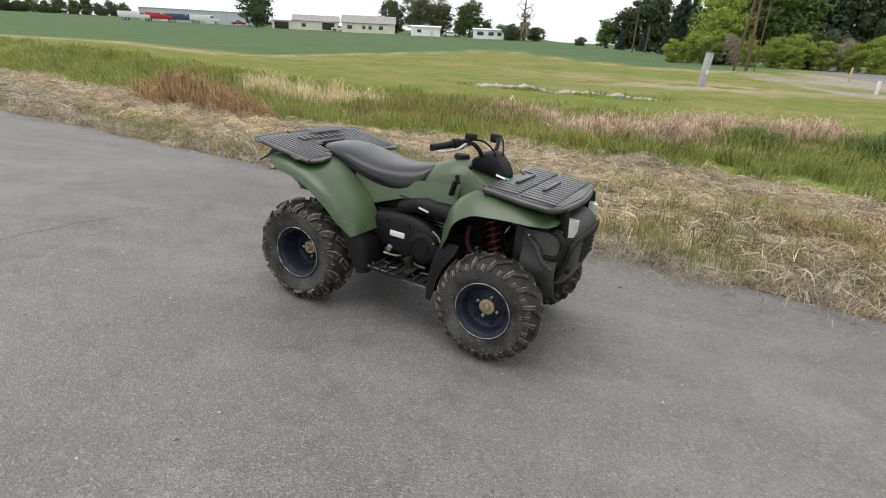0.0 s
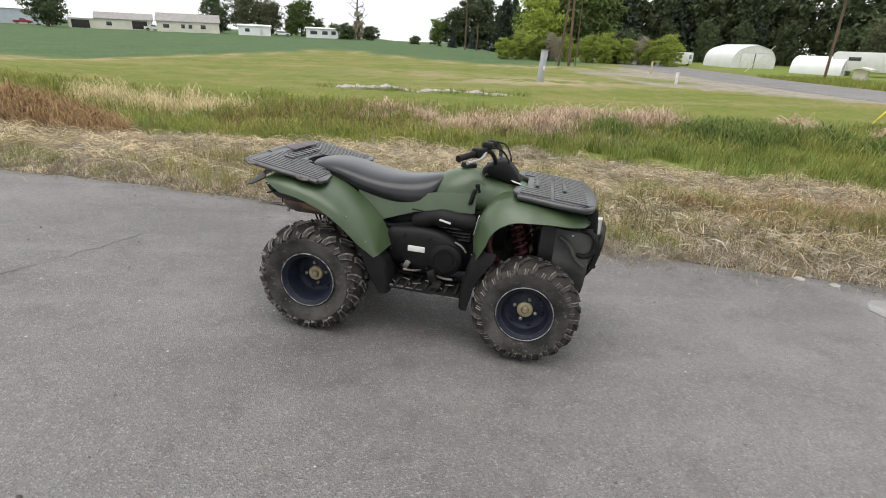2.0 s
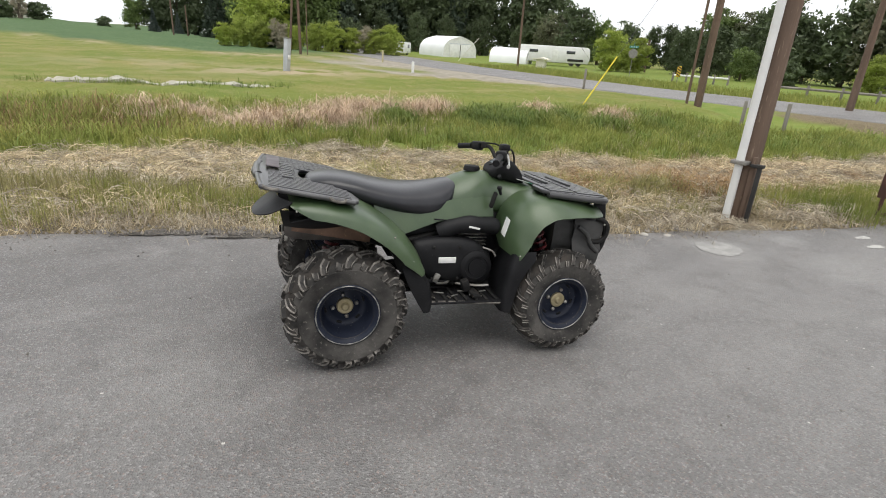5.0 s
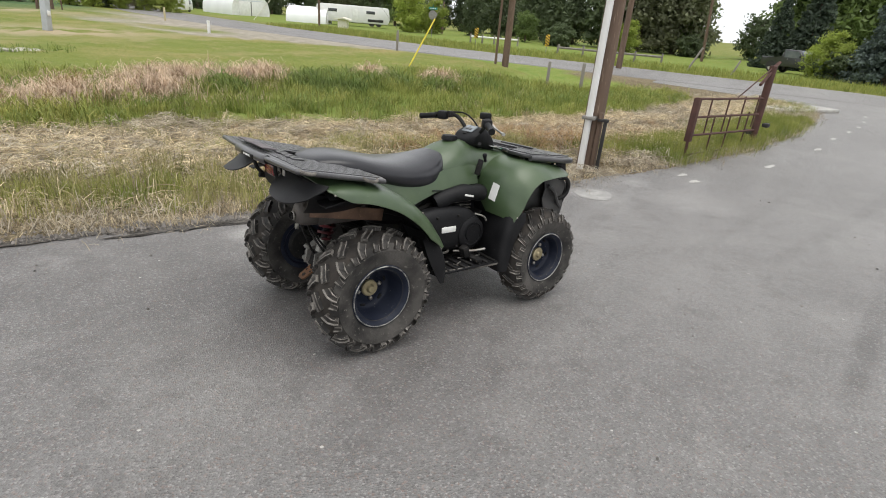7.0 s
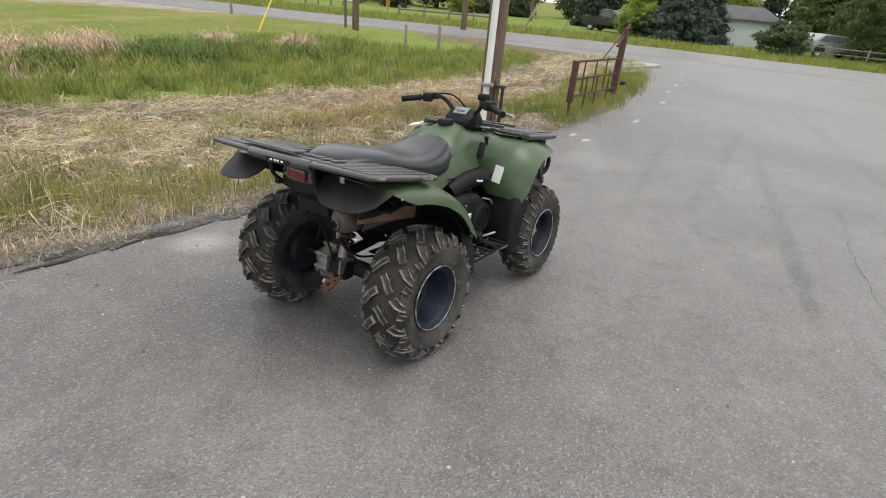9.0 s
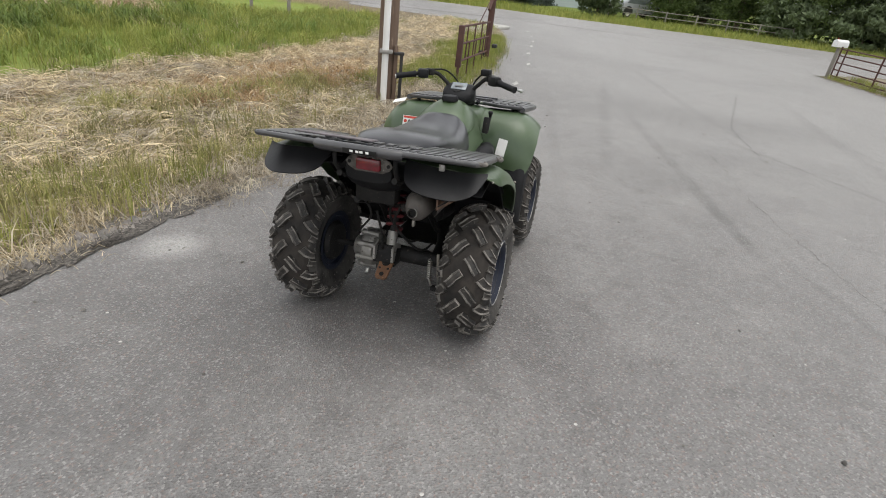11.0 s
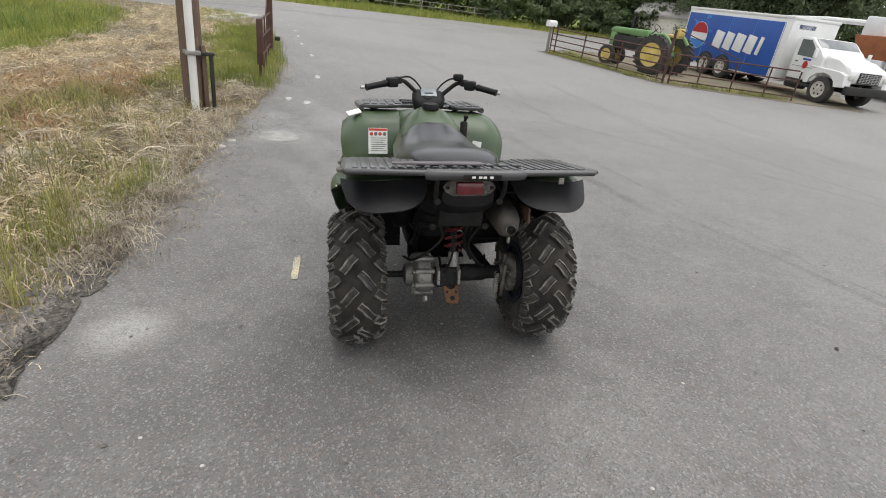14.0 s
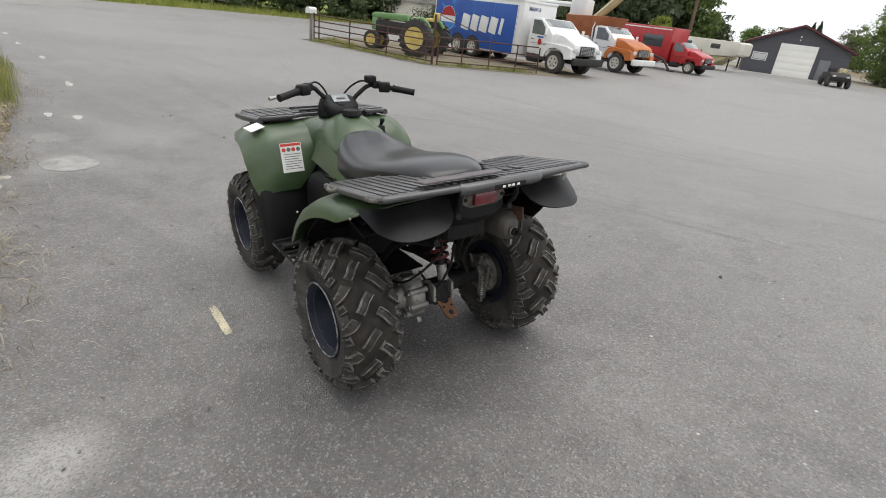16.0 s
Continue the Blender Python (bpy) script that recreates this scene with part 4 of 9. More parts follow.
tail_red = mat("tail_lens", (0.13, 0.008, 0.015), (0.19, 0.011, 0.019), 30, 0.12, 0, 0.1, 160, coat=0.6)
lamp_lens = mat("lamp_lens", (0.62, 0.62, 0.58), (0.5, 0.5, 0.47), 20, 0.12, 0, 0.1, 60, coat=0.8)
lcd = mat("display_glass", (0.20, 0.225, 0.24), (0.15, 0.17, 0.185), 30, 0.15, 0, 0, coat=0.5)
chrome = mat("lever_alloy", (0.6, 0.6, 0.58), (0.5, 0.5, 0.48), 20, 0.3, 0.9, 0.05)

for m_, w_, r_ in ((seat_vinyl, 0.48, 0.27), (rack_plastic, 0.50, 0.30), (green_plastic, 0.24, 0.40)):
    b_ = m_.node_tree.nodes["Principled BSDF"]
    b_.inputs["Coat Weight"].default_value, b_.inputs["Coat Roughness"].default_value, b_.inputs["Coat IOR"].default_value = w_, r_, 1.6
seat_vinyl.node_tree.nodes["Principled BSDF"].inputs["Specular IOR Level"].default_value = 0.2
seat_vinyl.node_tree.nodes["Principled BSDF"].inputs["Sheen Weight"].default_value = 0.03
for m_ in (black_plastic, frame_black, rubber, flap_rubber, rim_paint):
    m_.node_tree.nodes["Principled BSDF"].inputs["Specular IOR Level"].default_value = 0.24

slope = Vector((0.063, 0.035, 1)).normalized()
ahead = Vector((math.cos(radians(-22.4)), math.sin(radians(-22.4)), 0))
ahead = (ahead - slope * ahead.dot(slope)).normalized()
aside = slope.cross(ahead)
stand = Matrix((ahead, aside, slope)).transposed().to_4x4()
stand.translation = (-0.062, 3.386, float(base_z(-0.062, 3.386)))
quad = thing("quad_bike", stand, "green quad bike with black racks parked on asphalt", "quad bike")


def both(f):
    """Makes a part for each side: f(+1) left, f(-1) right."""
    return [f(s) for s in (1, -1)]


# -- wheels --
def tyre_profile(R, w, rim_r):
    prof = [(-w * 0.34, rim_r - 0.022), (-w * 0.40, rim_r + 0.004), (-w * 0.48, rim_r + (R - rim_r) * 0.36), (-w * 0.495, rim_r + (R - rim_r) * 0.58),
            (-w * 0.465, R - 0.062), (-w * 0.40, R - 0.034), (-w * 0.30, R - 0.016), (-w * 0.15, R - 0.007), (0, R - 0.004)]
    return prof + [(-a, r) for a, r in prof[-2::-1]]


def tyre_skin(prof):
    """Maps a turn, a way across from the middle and a height onto the tyre."""
    arc = [0]
    for (a, r), (c, d) in zip(prof, prof[1:]):
        arc.append(arc[-1] + math.hypot(c - a, d - r))
    A, B, mid = [p[0] for p in prof], [p[1] for p in prof], arc[-1] / 2

    def skin(theta, v, h):
        u = min(max(v + mid, 0.004), arc[-1] - 0.004)
        a, r = np.interp(u, arc, A), np.interp(u, arc, B)
        da, dr = np.interp(u + 0.004, arc, A) - np.interp(u - 0.004, arc, A), np.interp(u + 0.004, arc, B) - np.interp(u - 0.004, arc, B)
        q = math.hypot(da, dr) or 1
        a, r = a - h * dr / q, r + h * da / q
        return Vector((r * math.cos(theta), a, r * math.sin(theta)))
    return skin


def tread_lug(skin, R, path, width, h):
    """One rubber block along path (turn, way across)."""
    rings = []
    for i, (th, v) in enumerate(path):
        t0, v0 = path[max(i - 1, 0)]
        t1, v1 = path[min(i + 1, len(path) - 1)]
        dx, dy = (t1 - t0) * R, v1 - v0
        q = math.hypot(dx, dy) or 1
        ox, oy = -dy / q * width / 2, dx / q * width / 2
        ring = [(1.16, -0.004), (0.94, h * 0.93), (0.70, h), (0.46, h * 0.74), (-0.46, h * 0.74), (-0.70, h), (-0.94, h * 0.93), (-1.16, -0.004)]
        rings.append([skin(th + k * ox / R, v + k * oy, q_) for k, q_ in ring])
    return loft(bmesh.new(), rings)


LUGS = {}


def lug_meshes(R, w, rim_r, lugs, rear):
    """The blocks of one pitch of the tread, made once for all wheels of a kind."""
    if rear not in LUGS:
        skin, step, W = tyre_skin(tyre_profile(R, w, rim_r)), 2 * math.pi / lugs, w * 0.5
        out = []
        for s in (1, -1):
            t = 0 if s > 0 else step * 0.5
            if rear:
                paths = [([(t, s * W * 0.06), (t + step * 0.16, s * W * 0.24), (t + step * 0.34, s * W * 0.38), (t + step * 0.46, s * W * 0.50)], 0.036, 0.021),
                         ([(t + step * 0.62, s * W * 0.62), (t + step * 0.80, s * W * 0.80), (t + step * 0.88, s * W * 0.94), (t + step * 0.91, s * W * 1.10)], 0.040, 0.021),
                         ([(t + step * 0.20, s * W * 0.86), (t + step * 0.25, s * W * 1.00), (t + step * 0.28, s * W * 1.14)], 0.036, 0.017)]
            else:
                paths = [([(t, s * 0.006), (t + step * 0.25, s * W * 0.38), (t + step * 0.5, s * W * 0.66)], 0.019, 0.012),
                         ([(t + step * 0.6, s * W * 0.60), (t + step * 0.72, s * W * 0.9), (t + step * 0.78, s * W * 1.22)], 0.025, 0.012),
                         ([(t + step * 0.12, s * W * 0.92), (t + step * 0.18, s * W * 1.28)], 0.021, 0.010)]
            for p, wd, h in paths:
                me = bpy.data.meshes.new("tread_lug")
                bm = tread_lug(skin, R, p, wd, h)
                bmesh.ops.recalc_face_normals(bm, faces=bm.faces)
                bm.to_mesh(me)
                bm.free()
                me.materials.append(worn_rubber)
                me.materials.append(pale_rubber)
                # edge bands, mostly on one flank, and lug ends take the paler rubber
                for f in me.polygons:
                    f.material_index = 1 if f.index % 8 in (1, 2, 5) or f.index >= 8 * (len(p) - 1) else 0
                out.append(me)
        LUGS[rear] = out
    return LUGS[rear]


def wheel(name, x, y, R, w, rim_r, lugs, rear, out):
    bm = bmesh.new()
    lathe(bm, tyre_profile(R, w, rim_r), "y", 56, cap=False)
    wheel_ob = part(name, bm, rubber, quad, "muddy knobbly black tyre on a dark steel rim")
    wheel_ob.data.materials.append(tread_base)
    # the tread floor between the lugs takes a darker rubber
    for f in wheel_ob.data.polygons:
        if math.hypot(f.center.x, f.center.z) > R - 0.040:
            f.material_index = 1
    step = 2 * math.pi / lugs
    for k in range(lugs):
        for me in lug_meshes(R, w, rim_r, lugs, rear):
            o = new("tread_lug", me)
            o.parent = wheel_ob
            o.matrix_basis = pose(0, 0, 0, 0, -math.degrees(step * k), 0)
    bm = bmesh.new()
    e = out * w / 2
    dish = -0.30 if rear else -0.02
    lathe(bm, [(-e * 0.70, rim_r - 0.03), (-e * 0.82, rim_r - 0.02), (-e * 0.84, rim_r + 0.004), (-e * 0.70, rim_r - 0.010), (-e * 0.55, rim_r - 0.02), (0, rim_r - 0.03),
               (e * 0.50, rim_r - 0.022), (e * 0.68, rim_r - 0.008), (e * 0.84, rim_r + 0.010), (e * 0.88, rim_r + 0.003), (e * 0.83, rim_r - 0.010),
               (e * 0.60, rim_r - 0.026), (e * (dish + 0.12), rim_r - 0.036), (e * (dish + 0.02), rim_r - 0.048), (e * (dish - 0.03), 0.100), (e * (dish - 0.02), 0.078),
               (e * (dish + 0.06), 0.066), (e * (dish + 0.08), 0.02)], "y", 44)
    part("rim", bm, rim_paint, wheel_ob, "dark blue-black steel rim with scratches")
    bm = bmesh.new()
    lathe(bm, [(e * 0.86, rim_r - 0.001), (e * 0.895, rim_r + 0.001), (e * 0.895, rim_r + 0.003), (e * 0.86, rim_r + 0.006)], "y", 44, cap=False)
    part("rim_lip", bm, worn_lip, wheel_ob, "rim edge worn to bare steel")
    bm = bmesh.new()
    hub = [(e * dish, 0.046), (e * (dish + 0.20), 0.045), (e * (dish + 0.24), 0.039), (e * (dish + 0.23), 0.024), (e * (dish + 0.28), 0.021), (e * (dish + 0.34), 0.014), (e * (dish + 0.34), 0.004)]
    lathe(bm, hub, "y", 20)
    part("hub_cap", bm, brass_cap, wheel_ob, "dull brass-coloured hub cap")
    for k in range(4):
        a = radians(45 + 90 * k)
        bm = bmesh.new()
        lathe(bm, [(e * dish, 0.012), (e * (dish + 0.15), 0.011), (e * (dish + 0.19), 0.006)], "y", 8, (0.064 * math.cos(a), 0, 0.064 * math.sin(a)))
        part("wheel_nut", bm, bare_steel, wheel_ob)
    for k in range(6):
        a = radians(60 * k + 20)
        bm = bx((0.104 * math.cos(a), e * (dish - 0.01), 0.104 * math.sin(a)), (0.014, 0.012, 0.030), 0.004, eul(0, -math.degrees(a), 0))
        part("rim_slot", bm, black_plastic, wheel_ob)
    bm = bmesh.new()
    lathe(bm, [(-e * 0.92, 0.095), (-e * 0.75, 0.11), (e * (dish - 0.10), 0.10)], "y", 24)
    part("brake_drum", bm, frame_black, wheel_ob)
    wheel_ob.matrix_basis = pose(x, y, R + 0.003, 0, random.uniform(0, 360), 0)
    return wheel_ob


wheel("rear_wheel", -0.645, -0.452, 0.319, 0.255, 0.160, 14, True, -1)
wheel("rear_wheel", -0.645, 0.452, 0.319, 0.255, 0.160, 14, True, 1)
wheel("front_wheel", 0.632, -0.436, 0.307, 0.200, 0.158, 17, False, -1)
wheel("front_wheel", 0.632, 0.436, 0.307, 0.200, 0.158, 17, False, 1)


# -- bodywork --
def strip(path, laterals, s, thick, centre):
    """A fender skin: along path (x, z) and across laterals (y, sink towards the wheel's centre)."""
    pts = curve([(x, 0, z) for x, z in path], 5)
    rows_ = []
    for i, p in enumerate(pts):
        inward = (Vector((centre[0], 0, centre[1])) - p).normalized()
        rows_.append([Vector((p.x, s * y, p.z)) + inward * sink for y, sink in laterals(i / (len(pts) - 1))])
    return shell(rows_, thick)


REAR_LINE = [(-0.222, 0.532), (-0.256, 0.597), (-0.322, 0.680), (-0.432, 0.773), (-0.57, 0.850), (-0.72, 0.894), (-0.84, 0.908), (-0.905, 0.906), (-0.935, 0.898)]
FRONT_LINE = [(0.290, 0.595), (0.283, 0.66), (0.292, 0.73), (0.322, 0.82), (0.385, 0.890), (0.47, 0.922), (0.58, 0.918), (0.70, 0.900), (0.81, 0.878), (0.89, 0.860), (0.925, 0.850)]


def rear_fender(s):
    def lat(f):
        g = 1 - f
        o = float(np.interp(g, [0, 0.25, 0.6, 1], [0.520, 0.560, 0.572, 0.535]))
        inn = 0.13 + 0.16 * g
        q = min(1.0, 0.22 + 3.4 * g) * float(np.interp(g, [0.8, 1], [1, 0.45]))
        return [(inn, -0.012), (inn + 0.05, -0.010), (0.36, -0.004), (o - 0.12, 0.002), (o - 0.07, 0.012 * q), (o - 0.03, 0.030 * q), (o - 0.008, 0.055 * q), (o, 0.088 * q)]
    return part("rear_fender", strip(REAR_LINE, lat, s, 0.006, (-0.64, 0.33)), green_plastic, quad, "scuffed dark green plastic rear fender")


def front_width(f):
    return float(np.interp(f, [0, 0.15, 0.35, 0.6, 0.8, 0.92, 1], [0.490, 0.512, 0.532, 0.520, 0.465, 0.405, 0.345]))


def rear_width(f):
    return 0.53


def front_fender(s):
    def lat(f):
        o = front_width(f)
        inn = 0.16 + 0.11 * max(0, 1 - f * 5)
        deep = float(np.interp(f, [0, 0.1, 0.25, 0.45, 0.7, 1], [0.04, 0.08, 0.12, 0.115, 0.07, 0.03]))
        ys = [inn + (o - inn) * g for g in (0, 0.2, 0.4, 0.58, 0.72, 0.83, 0.91, 0.97, 1)]
        return [(y, deep * max(0, (y - o + 0.17) / 0.17) ** 2.2 - 0.003) for y in ys]
    return part("front_fender", strip(FRONT_LINE, lat, s, 0.006, (0.632, 0.313)), green_plastic, quad, "scuffed dark green plastic front fender")


def fender_liner(s, line, centre, name, width):
    def lat(f):
        o = width(f)
        return [(0.15, 0.012), (0.28, 0.014), (o - 0.13, 0.024), (o - 0.075, 0.050), (o - 0.040, 0.080)]
    return part(name, strip(line, lat, s, 0.004, centre), black_plastic, quad, "black plastic liner inside the fender")


both(rear_fender)
both(front_fender)
both(lambda s: fender_liner(s, FRONT_LINE, (0.632, 0.313), "front_liner", front_width))
both(lambda s: fender_liner(s, REAR_LINE, (-0.64, 0.33), "rear_liner", rear_width))


def ring_section(x, zt, zb, wt, wb, n=18, power=2.6):
    """A rounded cross-section at x: top, bottom, half width above and below."""
    out = []
    for k in range(n):
        a = 2 * math.pi * k / n
        c, s = math.cos(a), math.sin(a)
        w = wb + (wt - wb) * (s * 0.5 + 0.5)
        y = w * math.copysign(abs(c) ** (2 / power), c)
        z = (zt + zb) / 2 + (zt - zb) / 2 * math.copysign(abs(s) ** (2 / power), s)
        out.append(Vector((x, y, z)))
    return out


def body_loft(keys, n=18, power=2.6, sub=5):
    """keys: (x, top, bottom, half width top, half width bottom)."""
    ks = [list(k) for k in keys]
    fine = []
    pts = list(range(len(ks)))
    for i in range(len(ks) - 1):
        a, b = ks[i], ks[i + 1]
        p, q = ks[max(i - 1, 0)], ks[min(i + 2, len(ks) - 1)]
        for j in range(sub):
            t = j / sub
            fine.append([0.5 * (2 * u + (v - w) * t + (2 * w - 5 * u + 4 * v - x) * t * t + (3 * u - w - 3 * v + x) * t ** 3)
                         for w, u, v, x in zip(p, a, b, q)])
    fine.append(ks[-1])
    return loft(bmesh.new(), [ring_section(*f, n=n, power=power) for f in fine])


part("seat", body_loft([(-0.83, 0.928, 0.900, 0.06, 0.08), (-0.80, 0.953, 0.885, 0.13, 0.15), (-0.70, 0.970, 0.862, 0.188, 0.20), (-0.58, 0.962, 0.828, 0.215, 0.228),
                       (-0.44, 0.935, 0.785, 0.225, 0.244), (-0.30, 0.918, 0.750, 0.222, 0.250), (-0.17, 0.922, 0.732, 0.20, 0.246), (-0.08, 0.936, 0.740, 0.170, 0.238),
                       (-0.01, 0.950, 0.795, 0.135, 0.205), (0.025, 0.953, 0.87, 0.105, 0.14), (0.038, 0.950, 0.92, 0.08, 0.09)], 28, 2.6), seat_vinyl, quad, "smooth black vinyl seat")
part("tank_cover", body_loft([(-0.04, 0.915, 0.76, 0.10, 0.19), (0.03, 0.962, 0.745, 0.125, 0.215), (0.10, 0.99, 0.74, 0.135, 0.225), (0.18, 1.012, 0.74, 0.125, 0.22),
                             (0.25, 1.005, 0.74, 0.115, 0.21), (0.33, 0.975, 0.75, 0.12, 0.20), (0.42, 0.955, 0.76, 0.15, 0.24), (0.52, 0.945, 0.80, 0.18, 0.26),
                             (0.70, 0.905, 0.80, 0.20, 0.27), (0.80, 0.875, 0.80, 0.20, 0.26)], 24, 2.4), green_plastic, quad, "dark green plastic tank cover and cowl")
bm = bmesh.new()
lathe(bm, [(1.005, 0.05), (1.022, 0.05), (1.034, 0.044), (1.036, 0.02)], "z", 18, (0.165, 0, 0))
part("fuel_cap", bm, black_plastic, quad)
part("rear_body", body_loft([(-0.98, 0.90, 0.80, 0.10, 0.12), (-0.90, 0.915, 0.74, 0.14, 0.15), (-0.70, 0.90, 0.70, 0.17, 0.18), (-0.45, 0.80, 0.62, 0.18, 0.17),
                            (-0.25, 0.76, 0.52, 0.17, 0.15)], 16), black_plastic, quad, "black plastic under-seat body")


part("frame_cover", body_loft([(-0.55, 0.80, 0.60, 0.15, 0.15), (-0.35, 0.79, 0.52, 0.165, 0.16), (0.0, 0.80, 0.50, 0.165, 0.16), (0.30, 0.86, 0.48, 0.16, 0.15), (0.45, 0.88, 0.50, 0.15, 0.14)], 14), black_plastic, quad, "black plastic frame cover")


def side_cover(s):
    """The green skirt from the rear fender up to the tank."""
    rows_ = []
    for x, zt, zb, yt, yb in ((-0.47, 0.86, 0.72, 0.195, 0.248), (-0.40, 0.84, 0.675, 0.200, 0.252), (-0.30, 0.825, 0.665, 0.202, 0.248), (-0.19, 0.825, 0.705, 0.200, 0.240), (-0.10, 0.835, 0.735, 0.196, 0.232),
                              (0.0, 0.86, 0.752, 0.184, 0.226), (0.10, 0.87, 0.760, 0.180, 0.222), (0.19, 0.89, 0.765, 0.165, 0.216), (0.255, 0.89, 0.765, 0.15, 0.21)):
        row = []
        for k in range(7):
            f = k / 6
            row.append(Vector((x, s * (yt + (yb - yt) * (f * 1.25 - 0.25 * f * f)), zt + (zb - zt) * f)))
        row.append(Vector((x, s * (yb - 0.025), zb - 0.006)))
        rows_.append(row)
    ob = part("side_cover", shell(rows_, 0.005), green_plastic, quad, "dark green plastic side cover under the seat")
    part("seam", bar(curve([(-0.12, s * 0.236, 0.752), (-0.07, s * 0.234, 0.748), (-0.02, s * 0.231, 0.742), (0.03, s * 0.228, 0.740)], 4), 0.0045, 6), black_plastic, ob, "black rubber seam")
    return ob


both(side_cover)


def mud_guard(s, front):
    """Black plastic between a green fender and the footrest: a face across the tyre and a wing along its side."""
    if front:
        levels = [(0.625, 0.310, 0.430), (0.575, 0.290, 0.420), (0.52, 0.275, 0.382), (0.46, 0.262, 0.348), (0.40, 0.252, 0.326), (0.33, 0.246, 0.314), (0.262, 0.248, 0.300)]
    else:
        levels = [(0.565, -0.262, -0.355), (0.525, -0.236, -0.350), (0.46, -0.196, -0.322), (0.40, -0.174, -0.292), (0.34, -0.166, -0.258), (0.285, -0.172, -0.222)]
    sg = 1 if front else -1
    rows_ = []
    for k, (z, xa, xb) in enumerate(levels):
        o = 0.478 if k == 0 else 0.496
        rows_.append([Vector((xa + sg * 0.03, s * 0.20, z)), Vector((xa + sg * 0.008, s * 0.36, z)), Vector((xa, s * (o - 0.05), z)), Vector((xa + sg * 0.006, s * (o - 0.022), z)),
                      Vector((xa + sg * 0.020, s * (o - 0.006), z)), Vector((xa * 0.5 + xb * 0.5, s * o, z)), Vector((xb, s * (o + 0.002), z))])
    return part("mud_guard", shell(rows_, 0.006), black_plastic, quad, "black plastic mud guard beside the footrest")


both(lambda s: mud_guard(s, True))
both(lambda s: mud_guard(s, False))


def foot_board(s):
    bm = bx((0.04, s * 0.36, 0.325), (0.50, 0.22, 0.014), 0.005)
    ob = part("foot_board", bm, black_plastic, quad, "black footboard with worn ribs")
    for k in range(7):
        part("tread_bar", bx((-0.14 + 0.06 * k, s * 0.37, 0.337), (0.018, 0.19, 0.014), 0.004), frame_black, ob)
    part("side_rail", bar([(-0.22, s * 0.42, 0.345), (-0.18, s * 0.455, 0.33), (0.24, s * 0.462, 0.315), (0.30, s * 0.43, 0.33)], 0.010), grimy_alloy, ob, "scuffed steel rail")
    part("foot_peg", bx((0.10, s * 0.40, 0.355), (0.05, 0.12, 0.022), 0.006), frame_black, ob)
    for k, (x_, y_, ln_, tn_) in enumerate(((-0.10, 0.36, 0.06, 20), (-0.02, 0.41, 0.05, -25), (0.05, 0.35, 0.06, 8), (0.12, 0.42, 0.05, 38), (0.17, 0.36, 0.05, -12), (-0.16, 0.42, 0.05, 50), (-0.06, 0.43, 0.035, 75), (0.08, 0.40, 0.03, -60))):
        part("worn_edge", bx((x_, s * y_, 0.3475), (ln_, 0.007, 0.007), 0.002, eul(0, 0, s * tn_)), bare_steel, ob, "worn bare metal edge")
    return ob


both(foot_board)

# -- engine and drive --
engine = part("engine", body_loft([(-0.26, 0.55, 0.36, 0.13, 0.15), (-0.10, 0.66, 0.33, 0.16, 0.18), (0.10, 0.68, 0.32, 0.16, 0.18), (0.28, 0.60, 0.34, 0.13, 0.15)], 14), frame_black, quad,
              "black engine block with alloy bolts")
bm = body_loft([(-0.25, 0.615, 0.50, 0.02, 0.02), (-0.22, 0.64, 0.43, 0.06, 0.06), (-0.05, 0.66, 0.39, 0.07, 0.07), (0.10, 0.645, 0.385, 0.07, 0.07), (0.20, 0.58, 0.41, 0.06, 0.06), (0.235, 0.53, 0.47, 0.02, 0.02)], 18, 3.2)
bmesh.ops.translate(bm, vec=(0, -0.26, 0), verts=bm.verts)
cover = part("belt_cover", bm, black_plastic, engine, "black ribbed drive-belt cover")
bm = body_loft([(-0.30, 0.66, 0.50, 0.02, 0.02), (-0.26, 0.72, 0.42, 0.06, 0.06), (-0.05, 0.74, 0.38, 0.065, 0.065), (0.14, 0.73, 0.38, 0.065, 0.065), (0.24, 0.68, 0.42, 0.05, 0.05), (0.27, 0.60, 0.48, 0.02, 0.02)], 16, 3.2)
bmesh.ops.translate(bm, vec=(0, 0.20, 0), verts=bm.verts)
part("left_cover", bm, black_plastic, engine, "black plastic engine side cover")
bm = bmesh.new()
lathe(bm, [(-0.315, 0.10), (-0.335, 0.098), (-0.342, 0.085), (-0.345, 0.07), (-0.338, 0.068), (-0.338, 0.05), (-0.345, 0.048), (-0.345, 0.01)], "y", 28, (0.125, 0, 0.49))
part("clutch_cover", bm, black_plastic, engine)
part("badge_plate", bx((-0.055, -0.333, 0.535), (0.105, 0.008, 0.035), 0.003), sticker, engine, "worn silver badge plate")
part("intake_duct", bar(curve([(-0.09, -0.225, 0.672), (0.03, -0.255, 0.722), (0.15, -0.262, 0.726), (0.26, -0.235, 0.71)], 4), [0.050 + 0.004 * math.sin(k * 1.3) for k in range(13)], 12), black_plastic, engine)
part("duct_badge", bx((0.10, -0.3135, 0.722), (0.07, 0.006, 0.012), 0.002, eul(0, 12, 0)), sticker, engine, "small white lettering bar")
for k in range(6):
    a = radians(60 * k)
    bm = bmesh.new()
    lathe(bm, [(-0.318, 0.009), (-0.335, 0.008), (-0.337, 0.003)], "y", 8, (-0.06 + 0.155 * math.cos(a), 0, 0.515 + 0.11 * math.sin(a)))
    part("bolt", bm, frame_black, engine)
for k in range(5):
    part("cooling_fin", bx((0.14, 0, 0.58 + 0.022 * k), (0.2, 0.36, 0.006), 0.002), cast_alloy, engine)
